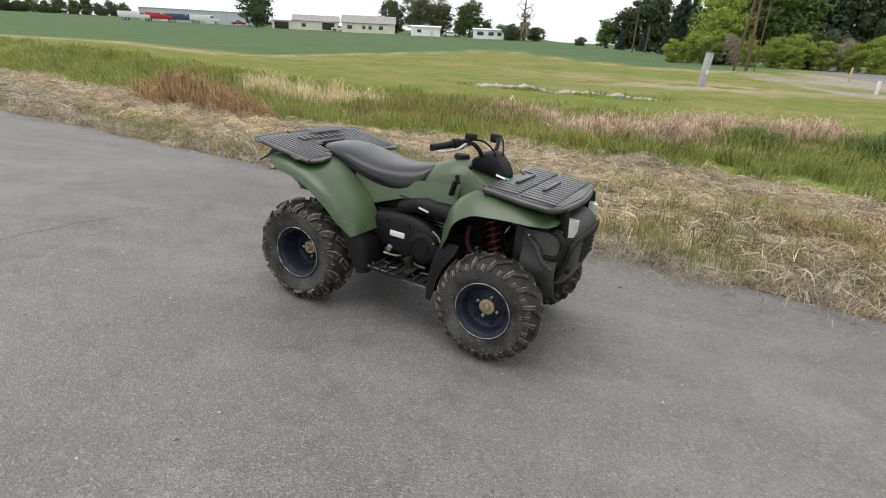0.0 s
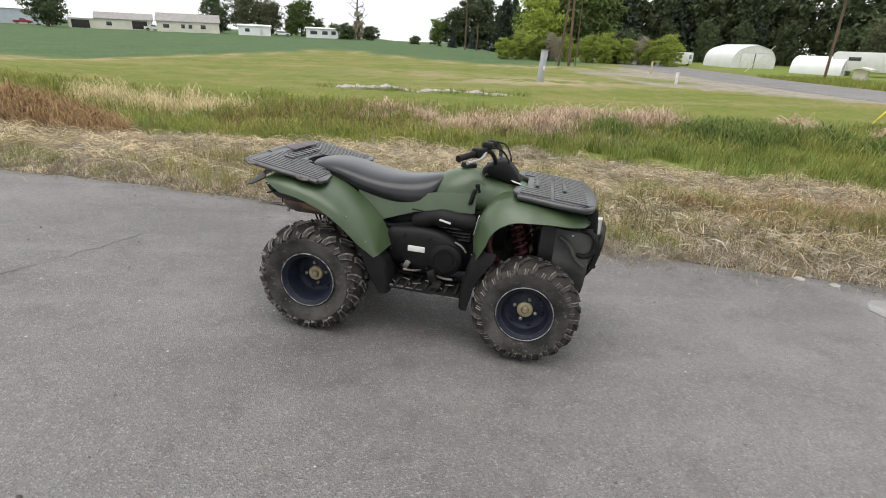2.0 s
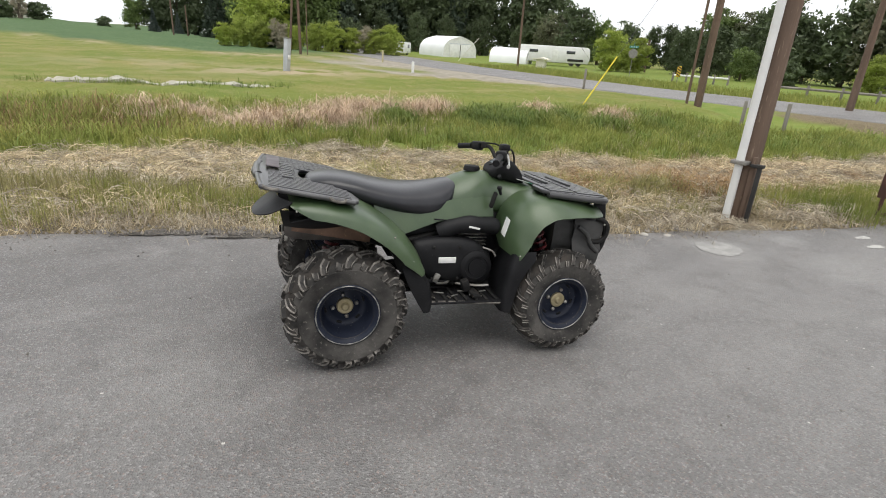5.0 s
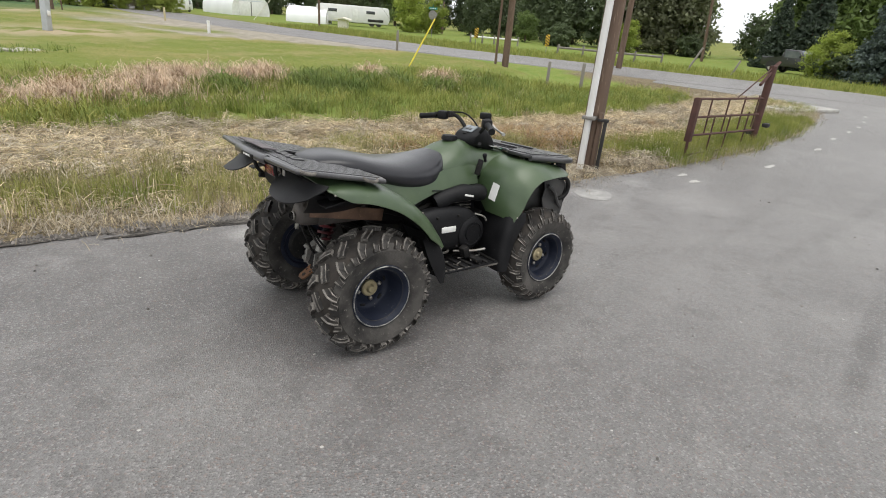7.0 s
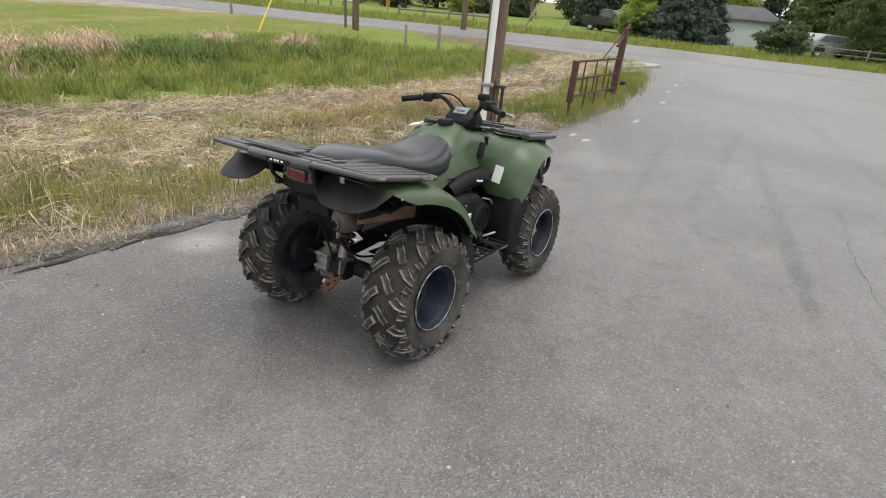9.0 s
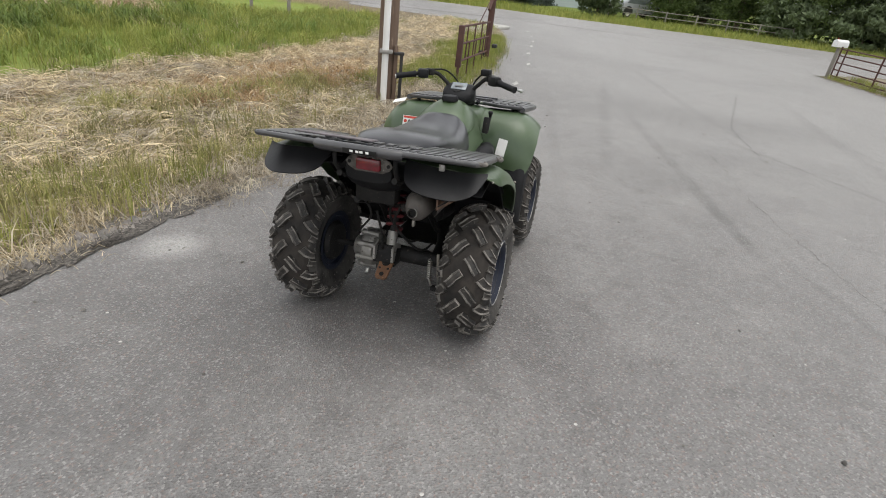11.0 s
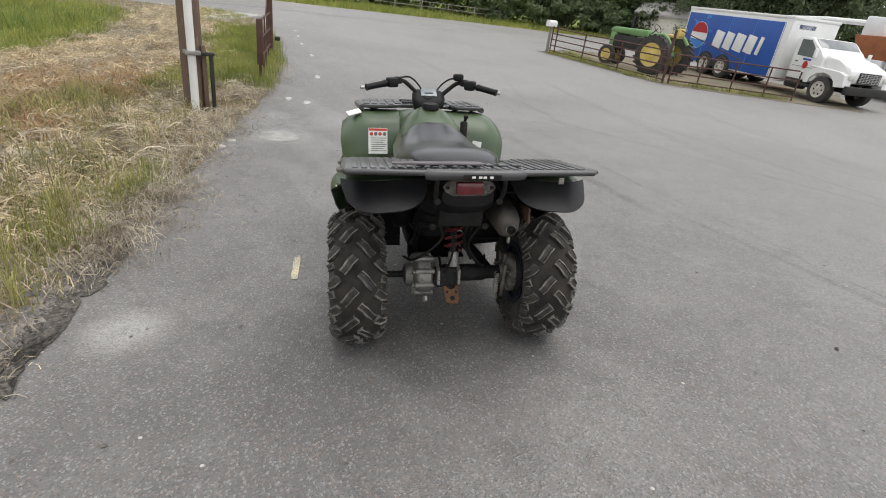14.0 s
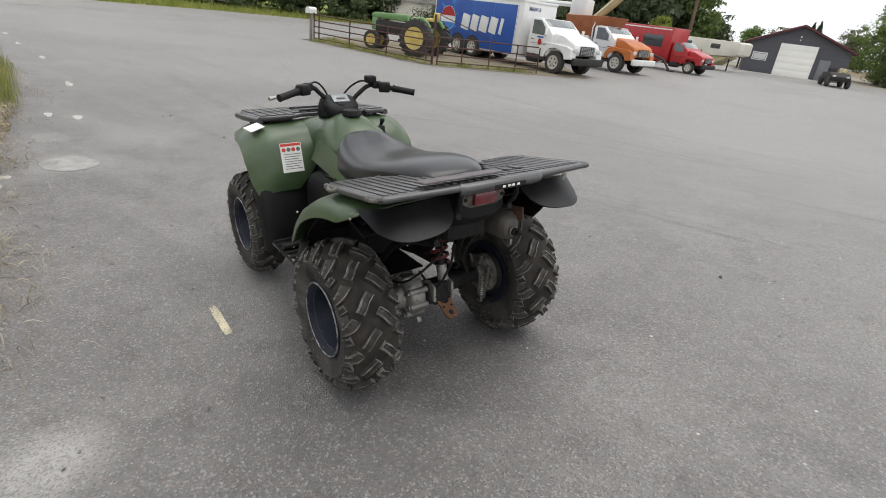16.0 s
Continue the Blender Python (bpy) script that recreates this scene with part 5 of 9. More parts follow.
part("starter_cover", bx((-0.11, -0.325, 0.425), (0.035, 0.022, 0.055), 0.008, eul(0, 25, 0)), cast_alloy, engine)
part("hose_clip", bar(curve([(0.17, -0.30, 0.60), (0.22, -0.325, 0.585), (0.245, -0.33, 0.555)], 4), 0.006, 8), cast_alloy, engine, "bright bent steel clip")
part("pedal_pad", bx((0.06, -0.36, 0.39), (0.045, 0.05, 0.07), 0.008, eul(0, -20, 0)), frame_black, engine)
part("radiator_hose", bar(curve([(0.36, -0.20, 0.66), (0.37, -0.24, 0.58), (0.42, -0.24, 0.50), (0.50, -0.20, 0.47)], 5), 0.022, 10), red_spring, engine, "dull red rubber hose")
part("gear_lever", bar(curve([(0.0, -0.27, 0.40), (-0.05, -0.33, 0.395), (-0.12, -0.37, 0.41)], 4), 0.007), bare_steel, engine)
part("brake_pedal", bar(curve([(0.02, -0.30, 0.38), (0.12, -0.36, 0.385), (0.19, -0.40, 0.40)], 4), 0.008), bare_steel, engine)
for s in (1, -1):
    part("frame_rail", bar(curve([(-0.85, s * 0.12, 0.66), (-0.55, s * 0.13, 0.55), (-0.35, s * 0.15, 0.36), (0.0, s * 0.15, 0.29), (0.4, s * 0.14, 0.30), (0.62, s * 0.12, 0.45), (0.78, s * 0.12, 0.70)], 5), 0.016), frame_black, quad)
    part("frame_rail", bar(curve([(-1.0, s * 0.13, 0.83), (-0.6, s * 0.13, 0.74), (-0.2, s * 0.12, 0.70), (0.3, s * 0.10, 0.74), (0.55, s * 0.10, 0.60), (0.62, s * 0.12, 0.33)], 5), 0.014), frame_black, quad)
part("belly_plate", bx((0.05, 0, 0.275), (0.8, 0.30, 0.008), 0.003), frame_black, quad)
part("rear_axle", bar([(-0.64, -0.33, 0.322), (-0.64, -0.20, 0.322), (-0.64, -0.18, 0.322), (-0.64, 0.12, 0.322)], [0.036, 0.036, 0.044, 0.044], 14), frame_black, quad, "black rear axle tube")
part("axle_shaft", bar([(-0.64, 0.18, 0.322), (-0.64, 0.42, 0.322)], 0.017, 12), frame_black, quad)
bm = bmesh.new()
lathe(bm, [(0.055, 0.050), (0.075, 0.076), (0.095, 0.096), (0.145, 0.099), (0.165, 0.090), (0.180, 0.062), (0.215, 0.052), (0.225, 0.030)], "y", 28, (-0.645, 0, 0.324))
case = part("gear_case", bm, cast_alloy, quad, "dirty cast alloy final-drive case")
for k in range(8):
    a = radians(45 * k + 12)
    bm = bmesh.new()
    lathe(bm, [(0.080, 0.015), (0.172, 0.015), (0.178, 0.009), (0.184, 0.009)], "y", 10, (-0.645 + 0.092 * math.cos(a), 0, 0.324 + 0.092 * math.sin(a)))
    part("case_boss", bm, cast_alloy, case)
for k in range(6):
    a = radians(60 * k + 30)
    part("case_rib", bx((-0.645 + 0.075 * math.cos(a), 0.178, 0.324 + 0.075 * math.sin(a)), (0.055, 0.016, 0.010), 0.003, eul(0, -math.degrees(a), 0)), cast_alloy, case)
part("drain_plug", bar([(-0.72, 0.12, 0.232), (-0.735, 0.12, 0.215)], 0.014, 8), bare_steel, case)
part("carrier", bx((-0.70, 0.02, 0.335), (0.10, 0.13, 0.10), 0.018, eul(0, 20, 0)), frame_black, quad)
for y_ in (-0.03, 0.07):
    part("carrier_ear", plate([(-0.05, -0.03), (0.05, -0.045), (0.06, 0.03), (0.01, 0.055), (-0.04, 0.04)], 0.012, Matrix.Translation((-0.725, y_, 0.355)) @ pose(0, 0, 0, 90, 0, 0)), cast_alloy, quad)
bm = bmesh.new()
lathe(bm, [(-0.345, 0.060), (-0.340, 0.100), (-0.315, 0.105), (-0.300, 0.099), (-0.292, 0.066), (-0.270, 0.050)], "y", 28, (-0.64, 0, 0.322))
brake = part("brake_housing", bm, grimy_alloy, quad, "grimy alloy rear brake back plate")
for k in range(7):
    a = radians(51.4 * k)
    part("rib", bx((-0.64 + 0.085 * math.cos(a), -0.290, 0.322 + 0.085 * math.sin(a)), (0.050, 0.012, 0.008), 0.002, eul(0, -math.degrees(a), 0)), cast_alloy, brake)
part("brake_arm", bx((-0.735, -0.272, 0.315), (0.010, 0.014, 0.19), 0.003, eul(0, -8, 0)), bare_steel, brake, "worn steel brake arm")
part("brake_spring", bar([Vector((-0.745 + 0.012 * math.cos(k * 1.25), -0.232 + 0.012 * math.sin(k * 1.25), 0.37 - 0.0024 * k)) for k in range(46)], 0.0028, 5), bare_steel, brake)
part("brake_rod", bar(curve([(-0.745, -0.232, 0.26), (-0.74, -0.245, 0.22), (-0.70, -0.25, 0.215)], 4), 0.006, 6), bare_steel, brake)
part("clevis", bx((-0.745, -0.262, 0.215), (0.03, 0.04, 0.022), 0.004), frame_black, brake)
part("swing_arm", bar(curve([(-0.25, 0.13, 0.36), (-0.42, 0.15, 0.33), (-0.62, 0.15, 0.32)], 4), 0.03, 10), frame_black, quad)
part("swing_arm", bar(curve([(-0.25, -0.13, 0.36), (-0.42, -0.19, 0.33), (-0.62, -0.22, 0.32)], 4), 0.03, 10), frame_black, quad)
bm = plate([(-0.070, -0.020), (-0.058, -0.032), (0.020, -0.036), (0.050, -0.044), (0.066, -0.040), (0.066, 0.040), (0.050, 0.044), (0.020, 0.036), (-0.058, 0.032), (-0.070, 0.020)], 0.010, pose(-0.775, 0.0, 0.287, 0, -33, 0))
hitch = part("hitch_plate", bm, rust_steel, quad, "rusty steel hitch plate with holes")
for dx, dy, r in ((-0.042, 0.0, 0.012), (0.030, 0.0, 0.023), (-0.008, 0.022, 0.006), (-0.008, -0.022, 0.006)):
    bm = bmesh.new()
    lathe(bm, [(-0.003, r), (0.012, r)], "z", 16, (dx, dy, 0))
    bmesh.ops.transform(bm, matrix=pose(-0.775, 0.0, 0.287, 0, -33, 0), verts=bm.verts)
    part("hitch_hole", bm, frame_black, hitch)
part("hitch_bracket", bx((-0.70, 0.0, 0.30), (0.05, 0.06, 0.06), 0.006), frame_black, quad)


def shock(top, bottom, turns, r, name):
    t, b = Vector(top), Vector(bottom)
    ob = part(name, bar([t, b], 0.018, 10), frame_black, quad)
    ax = (b - t)
    u = ax.orthogonal().normalized()
    v = ax.normalized().cross(u)
    pts = [t + ax * (0.08 + 0.72 * k / (turns * 10)) + (u * math.cos(k * 0.628) + v * math.sin(k * 0.628)) * r for k in range(turns * 10 + 1)]
    part("spring", bar(pts, 0.0085, 6), red_spring, ob, "red coil spring")
    part("damper", bar([t + ax * 0.82, b], 0.026, 10), cast_alloy, ob)
    return ob


shock((0.50, -0.24, 0.80), (0.62, -0.31, 0.40), 8, 0.036, "front_shock")
shock((0.50, 0.24, 0.80), (0.62, 0.31, 0.40), 8, 0.036, "front_shock")
shock((-0.60, -0.015, 0.78), (-0.725, -0.012, 0.40), 8, 0.038, "rear_shock")


def suspension_arm(s):
    bm = bar([(0.46, s * 0.12, 0.34), (0.62, s * 0.36, 0.31)], 0.014)
    tube(bm, [(0.76, s * 0.12, 0.34), (0.62, s * 0.36, 0.31)], 0.014)
    return part("suspension_arm", bm, frame_black, quad)


both(suspension_arm)
both(lambda s: part("tie_rod", bar([(0.48, s * 0.06, 0.40), (0.54, s * 0.36, 0.36)], 0.009), bare_steel, quad))
both(lambda s: part("steering_knuckle", bx((0.62, s * 0.355, 0.33), (0.06, 0.05, 0.16), 0.012), cast_alloy, quad))
both(lambda s: part("drive_boot", bar([(0.62, s * 0.10, 0.33), (0.62, s * 0.16, 0.33), (0.62, s * 0.34, 0.32)], [0.045, 0.02, 0.03], 12), black_plastic, quad))

# -- exhaust --
bm = body_loft([(-0.952, 0.728, 0.662, 0.026, 0.030), (-0.935, 0.752, 0.645, 0.043, 0.044), (-0.89, 0.768, 0.632, 0.056, 0.053), (-0.72, 0.772, 0.632, 0.060, 0.056), (-0.58, 0.755, 0.648, 0.048, 0.046), (-0.55, 0.72, 0.67, 0.03, 0.03)], 20, 2.3)
bmesh.ops.translate(bm, vec=(0, -0.205, 0), verts=bm.verts)
muffler = part("muffler", bm, muffler_steel, quad, "rust-tinted steel exhaust muffler")
bm = bmesh.new()
lathe(bm, [(-0.962, 0.018), (-0.975, 0.020), (-0.975, 0.015), (-0.93, 0.014)], "x", 14, (0, -0.205, 0.688))
part("tail_pipe", bm, frame_black, muffler)
bm = bmesh.new()
lathe(bm, [(-0.955, 0.020), (-0.962, 0.024), (-0.966, 0.020)], "x", 14, (0, -0.205, 0.688), cap=False)
part("weld_ring", bm, cast_alloy, muffler)
part("drain_tab", bx((-0.94, -0.205, 0.632), (0.02, 0.012, 0.03), 0.003), bare_steel, muffler)
part("heat_shield", shell([[Vector((x, -0.215 + 0.078 * math.cos(a), 0.70 + 0.085 * math.sin(a))) for a in [radians(150 + 9 * k) for k in range(9)]] for x in (-0.86, -0.74, -0.60)], 0.003), muffler_steel, muffler)
part("exhaust_pipe", bar(curve([(-0.56, -0.19, 0.685), (-0.42, -0.20, 0.66), (-0.25, -0.20, 0.62), (0.0, -0.15, 0.66), (0.25, -0.12, 0.62), (0.30, 0.0, 0.52)], 5), 0.02, 10), frame_black, quad)


part("muffler_guard", bx((-0.705, -0.300, 0.700), (0.42, 0.010, 0.066), 0.004, eul(0, 9, 0)), mat("weathered_shield", (0.25, 0.150, 0.100), (0.12, 0.075, 0.055), 9, 0.65, 0.3, 0.25, 60, (0.30, 0.19, 0.11), 0.0), muffler, "rust-brown exhaust guard plate")
both(lambda s: part("inner_fender", shell([[Vector((x, s * y, z - (0.10 if y > 0.4 else 0.05))) for y in (0.16, 0.25, 0.34, 0.43, 0.50)] for x, z in ((-0.93, 0.90), (-0.80, 0.93), (-0.66, 0.91), (-0.50, 0.84), (-0.40, 0.76))], 0.005), black_plastic, quad))


# -- racks --
def slab(outline, z0, z1, x0, x1, thick, bevel=0.006):
    """A tray cut to outline that slopes from z0 at x0 to z1 at x1."""
    bm = plate(outline, thick, None, bevel)
    for v in bm.verts:
        v.co.z += z0 + (z1 - z0) * (v.co.x - x0) / (x1 - x0)
    return bm


def rib_run(parent, xs, ys, z_at, width, height):
    for y in ys:
        for x0, x1 in xs(y):
            if x1 - x0 < 0.03:
                continue
            bm = bx(((x0 + x1) / 2, y, (z_at(x0) + z_at(x1)) / 2), (x1 - x0, width, height), 0.003, eul(0, -math.degrees(math.atan2(z_at(x1) - z_at(x0), x1 - x0)), 0))
            part("rib", bm, rack_plastic, parent)


rr = [(-1.065, -0.44), (-1.045, -0.49), (-1.00, -0.51), (-0.66, -0.51), (-0.60, -0.48), (-0.59, -0.42), (-0.61, -0.30), (-0.66, -0.22), (-0.80, -0.17), (-0.86, -0.12),
      (-0.87, 0), (-0.86, 0.12), (-0.80, 0.17), (-0.66, 0.22), (-0.61, 0.30), (-0.59, 0.42), (-0.60, 0.48), (-0.66, 0.51), (-1.00, 0.51), (-1.045, 0.49), (-1.065, 0.44), (-1.085, 0.2), (-1.085, -0.2)]
rear_rack = part("rear_rack", slab(rr, 0.966, 0.886, -1.1, -0.6, 0.020), rack_plastic, quad, "ribbed black plastic rear cargo rack")
rz = lambda x: 0.986 + (0.906 - 0.986) * (x + 1.1) / 0.5 + 0.0005


def rear_xs(y):
    a = abs(y)
    front = -0.885 if a < 0.14 else (-0.81 if a < 0.19 else (-0.69 if a < 0.25 else -0.63))
    return [(-1.03, front)]


rib_run(rear_rack, rear_xs, [-0.46 + 0.0354 * k for k in range(27)], rz, 0.023, 0.008)
part("rack_rim", bar(curve([(-0.62, -0.50, 0.899), (-1.01, -0.50, 0.962), (-1.065, -0.43, 0.972), (-1.085, 0, 0.974), (-1.065, 0.43, 0.972), (-1.01, 0.50, 0.962), (-0.62, 0.50, 0.899)], 6), 0.012, 10), rack_plastic, rear_rack)
for k in range(8):
    part("raised_block", bx((-0.932 - 0.004 * (k % 2), -0.20 + 0.057 * k, rz(-0.932) + 0.007), (0.062, 0.036, 0.009), 0.003, eul(0, 9, 0)), rack_plastic, rear_rack)
part("buckle", bx((-1.065, -0.358, 0.940), (0.005, 0.024, 0.028), 0.004), cast_alloy, rear_rack, "small steel strap buckle")
part("rear_bar", bar([(-1.075, -0.19, 0.968), (-1.085, -0.17, 0.968), (-1.09, 0, 0.969), (-1.085, 0.17, 0.968), (-1.075, 0.19, 0.968)], 0.022, 12), rack_plastic, rear_rack, "thick smooth bar at the rack's rear edge")
part("badge_strip", bx((-1.110, -0.02, 0.966), (0.006, 0.15, 0.020), 0.002), frame_black, rear_rack)
for k in range(4):
    part("worn_mark", bx((-1.1135, -0.055 + 0.022 * k + 0.004 * (k % 2), 0.966), (0.003, 0.014, 0.009), 0.001), sticker, rear_rack, "worn white lettering bar")
# flat raised pad; its paler pinkish colour paints in the sky's reflection
part("rack_pad", bx((-1.005, 0.14, 0.992), (0.072, 0.36, 0.007), 0.002, eul(0, 9, 0)), mat("sky_sheen_pad", (0.150, 0.130, 0.138), (0.085, 0.076, 0.080), 12, 0.55, 0, 0.15, 80), rear_rack, "raised pad at the back of the rack, coloured pale with the sky's reflection")
for s in (1, -1):
    part("tie_hook", bar(curve([(-0.665, s * 0.500, 0.915), (-0.68, s * 0.520, 0.908), (-0.72, s * 0.522, 0.912), (-0.745, s * 0.505, 0.925)], 4), 0.008), grimy_alloy, rear_rack, "bent bare steel tie-down hook")
    part("tie_hook", bar(curve([(-0.985, s * 0.508, 0.962), (-1.00, s * 0.522, 0.962), (-1.035, s * 0.518, 0.968), (-1.055, s * 0.490, 0.975)], 4), 0.008), grimy_alloy, rear_rack, "bent bare steel tie-down hook")
    part("rack_stay", bar(curve([(-1.02, s * 0.14, 0.955), (-1.01, s * 0.14, 0.87), (-0.94, s * 0.13, 0.80)], 4), 0.010), frame_black, rear_rack)
    part("rack_stay", bar([(-0.72, s * 0.40, 0.915), (-0.70, s * 0.36, 0.87)], 0.011), frame_black, rear_rack)

fr = [(0.47, -0.35), (0.50, -0.395), (0.78, -0.42), (0.87, -0.395), (0.92, -0.33), (0.945, 0), (0.92, 0.33), (0.87, 0.395), (0.78, 0.42), (0.50, 0.395), (0.47, 0.35), (0.475, 0.22), (0.54, 0.14), (0.54, -0.14), (0.475, -0.22)]
front_rack = part("front_rack", slab(fr, 0.948, 0.912, 0.44, 0.92, 0.022), rack_plastic, quad, "ribbed black plastic front cargo rack")
fz = lambda x: 0.970 + (0.934 - 0.970) * (x - 0.44) / 0.48 + 0.002
rib_run(front_rack, lambda y: [(0.575 if abs(y) < 0.16 else 0.51, 0.68), (0.70, 0.885)], [-0.364 + 0.052 * k for k in range(15)], fz, 0.040, 0.009)
for x in (0.60, 0.76):
    part("rack_cross", bx((x, -0.02, fz(x) + 0.010), (0.022, 0.30, 0.014), 0.004), rack_plastic, front_rack)
part("rack_rim", bar(curve([(0.50, -0.395, 0.944), (0.78, -0.415, 0.922), (0.90, -0.37, 0.914), (0.945, 0, 0.908), (0.90, 0.37, 0.914), (0.78, 0.415, 0.922), (0.50, 0.395, 0.944)], 6), 0.018, 10), rack_plastic, front_rack)
for s in (1, -1):
    part("rack_stay", bar([(0.84, s * 0.30, 0.90), (0.86, s * 0.24, 0.78)], 0.012), frame_black, front_rack)
    part("rack_stay", bar([(0.52, s * 0.34, 0.95), (0.52, s * 0.32, 0.92)], 0.012), frame_black, front_rack)

# -- nose --
def extrude_side_lamp(s):
    """A tall lens that turns round the nose's corner."""
    return loft(bmesh.new(), [[Vector((0.955, s * 0.305, z - 0.045)), Vector((0.985, s * 0.262, z - 0.048)), Vector((0.992, s * 0.215, z - 0.045)),
                               Vector((0.94, s * 0.215, z - 0.045)), Vector((0.93, s * 0.28, z - 0.045))] for z in (0.81, 0.83, 0.86, 0.895)])


nose = part("nose", body_loft([(0.66, 0.85, 0.42, 0.26, 0.22), (0.76, 0.85, 0.38, 0.32, 0.25), (0.86, 0.85, 0.40, 0.33, 0.25), (0.95, 0.84, 0.44, 0.31, 0.24), (1.0, 0.80, 0.52, 0.27, 0.21), (1.015, 0.75, 0.58, 0.21, 0.17)], 22, 3.4), nose_plastic, quad, "black plastic nose with a grille")
for s in (1, -1):
    lamp = part("headlight", extrude_side_lamp(s), lamp_lens, nose, "tall clear headlight in the nose corner")
    part("lamp_frame", bx((0.925, s * 0.300, 0.835), (0.07, 0.030, 0.150), 0.010, eul(0, -8, s * 30)), black_plastic, nose)
    part("cheek", shell([[Vector((x, s * y, z)) for z, y in ((0.80, 0.325), (0.72, 0.345), (0.65, 0.330), (0.60, 0.350), (0.52, 0.335), (0.44, 0.29), (0.38, 0.24))] for x, q in ((0.74, 0), (0.80, 0), (0.88, 0), (0.94, 0))], 0.008), nose_plastic, nose, "dusty moulded plastic cheek")
    part("cheek_rib", bar(curve([(0.76, s * 0.350, 0.74), (0.82, s * 0.356, 0.70), (0.86, s * 0.358, 0.63), (0.92, s * 0.345, 0.58)], 4), 0.014, 8), nose_plastic, nose)
for k in range(6):
    part("grille_slat", bx((1.012, 0, 0.60 + 0.028 * k), (0.03, 0.28, 0.010), 0.003), frame_black, nose)
bumper = part("bumper", bar(curve([(0.80, -0.22, 0.44), (0.91, -0.27, 0.49), (0.965, -0.300, 0.58), (0.985, -0.305, 0.67), (1.00, -0.26, 0.735), (1.025, 0, 0.755), (1.00, 0.26, 0.735), (0.985, 0.305, 0.67), (0.965, 0.300, 0.58), (0.91, 0.27, 0.49), (0.80, 0.22, 0.44)], 6), 0.017, 10), frame_black, quad, "black tubular steel front bumper")
for s in (1, -1):
    part("bumper_bar", bar(curve([(0.88, s * 0.325, 0.785), (0.93, s * 0.350, 0.780), (0.960, s * 0.358, 0.74), (0.955, s * 0.356, 0.68), (0.92, s * 0.345, 0.645), (0.87, s * 0.325, 0.64)], 5), 0.015, 10), frame_black, bumper, "black steel side loop")
part("bumper_bar", bar([(0.985, -0.25, 0.56), (0.99, 0.25, 0.56)], 0.014, 10), frame_black, bumper)


# -- tail --
def mud_flap(s):
    """A half-round rubber sheet under the rack's corner, flared backwards."""
    rows_ = []
    n = 16
    for u in range(7):
        f = u / 6
        row = []
        for k in range(n + 1):
            g = k / n
            deep = 0.072 * (1 - abs(2 * g - 1) ** 3.4) ** 0.5 + 0.012
            back = -0.972 - 0.02 * math.sin(g * math.pi) + 0.05 * max(0, (g - 0.6) / 0.4) ** 2
            row.append(Vector((back - 0.165 * deep / 0.12 * f ** 1.2, s * (0.172 + 0.345 * g), 0.926 - 0.022 * g - (deep + 0.006) * f)))
        rows_.append(row)
    return part("mud_flap", shell(rows_, 0.006), flap_rubber, quad, "rounded black rubber mud flap")


both(mud_flap)
rows_ = []
for k in range(9):
    f = k / 8
    x_, top, low = -0.955 + 0.42 * f, 0.842 - 0.05 * f * f, 0.735 + 0.035 * f - 0.03 * math.sin(math.pi * f)
    rows_.append([Vector((x_ - 0.02 * (1 - g), -0.425 + 0.11 * g ** 0.8 - 0.02 * math.sin(math.pi * g), top + (low - top) * g)) for g in (0, 0.25, 0.5, 0.75, 1)])
part("splash_panel", shell(rows_, 0.005), flap_rubber, quad, "dark splash panel under the fender")
tail = part("tail_lamp", bx((-0.952, -0.003, 0.882), (0.04, 0.13, 0.060), 0.012), black_plastic, quad)
part("lens", bx((-0.986, -0.003, 0.883), (0.026, 0.116, 0.054), 0.010), tail_red, tail, "dark red tail lamp lens")
part("lamp_plate", plate([(-0.112, 0.0), (-0.098, 0.020), (-0.066, 0.037), (0.066, 0.037), (0.098, 0.020), (0.112, 0.0), (0.098, -0.020), (0.066, -0.037), (-0.066, -0.037), (-0.098, -0.020)], 0.006,
     Matrix.Translation((-0.976, -0.003, 0.884)) @ pose(0, 0, 0, 90, 0, -90), 0.002), grimy_alloy, tail, "scratched alloy lamp bezel")
for s in (1, -1):
    part("lamp_screw", bar([(-0.972, -0.003 + s * 0.092, 0.884), (-0.987, -0.003 + s * 0.092, 0.884)], 0.008, 8), frame_black, tail)
part("tail_box", bx((-0.86, 0.005, 0.745), (0.08, 0.20, 0.14), 0.014), frame_black, quad)
for k, (y, z) in enumerate(((0.11, 0.70), (-0.06, 0.70), (-0.10, 0.66), (0.02, 0.62))):
    part("cable", bar(curve([(-0.84, y, z), (-0.80, y * 0.6, z - 0.12), (-0.72, y * 1.6, z - 0.26), (-0.60, y * 2.0, 0.40)], 5), 0.006, 6), frame_black, quad)

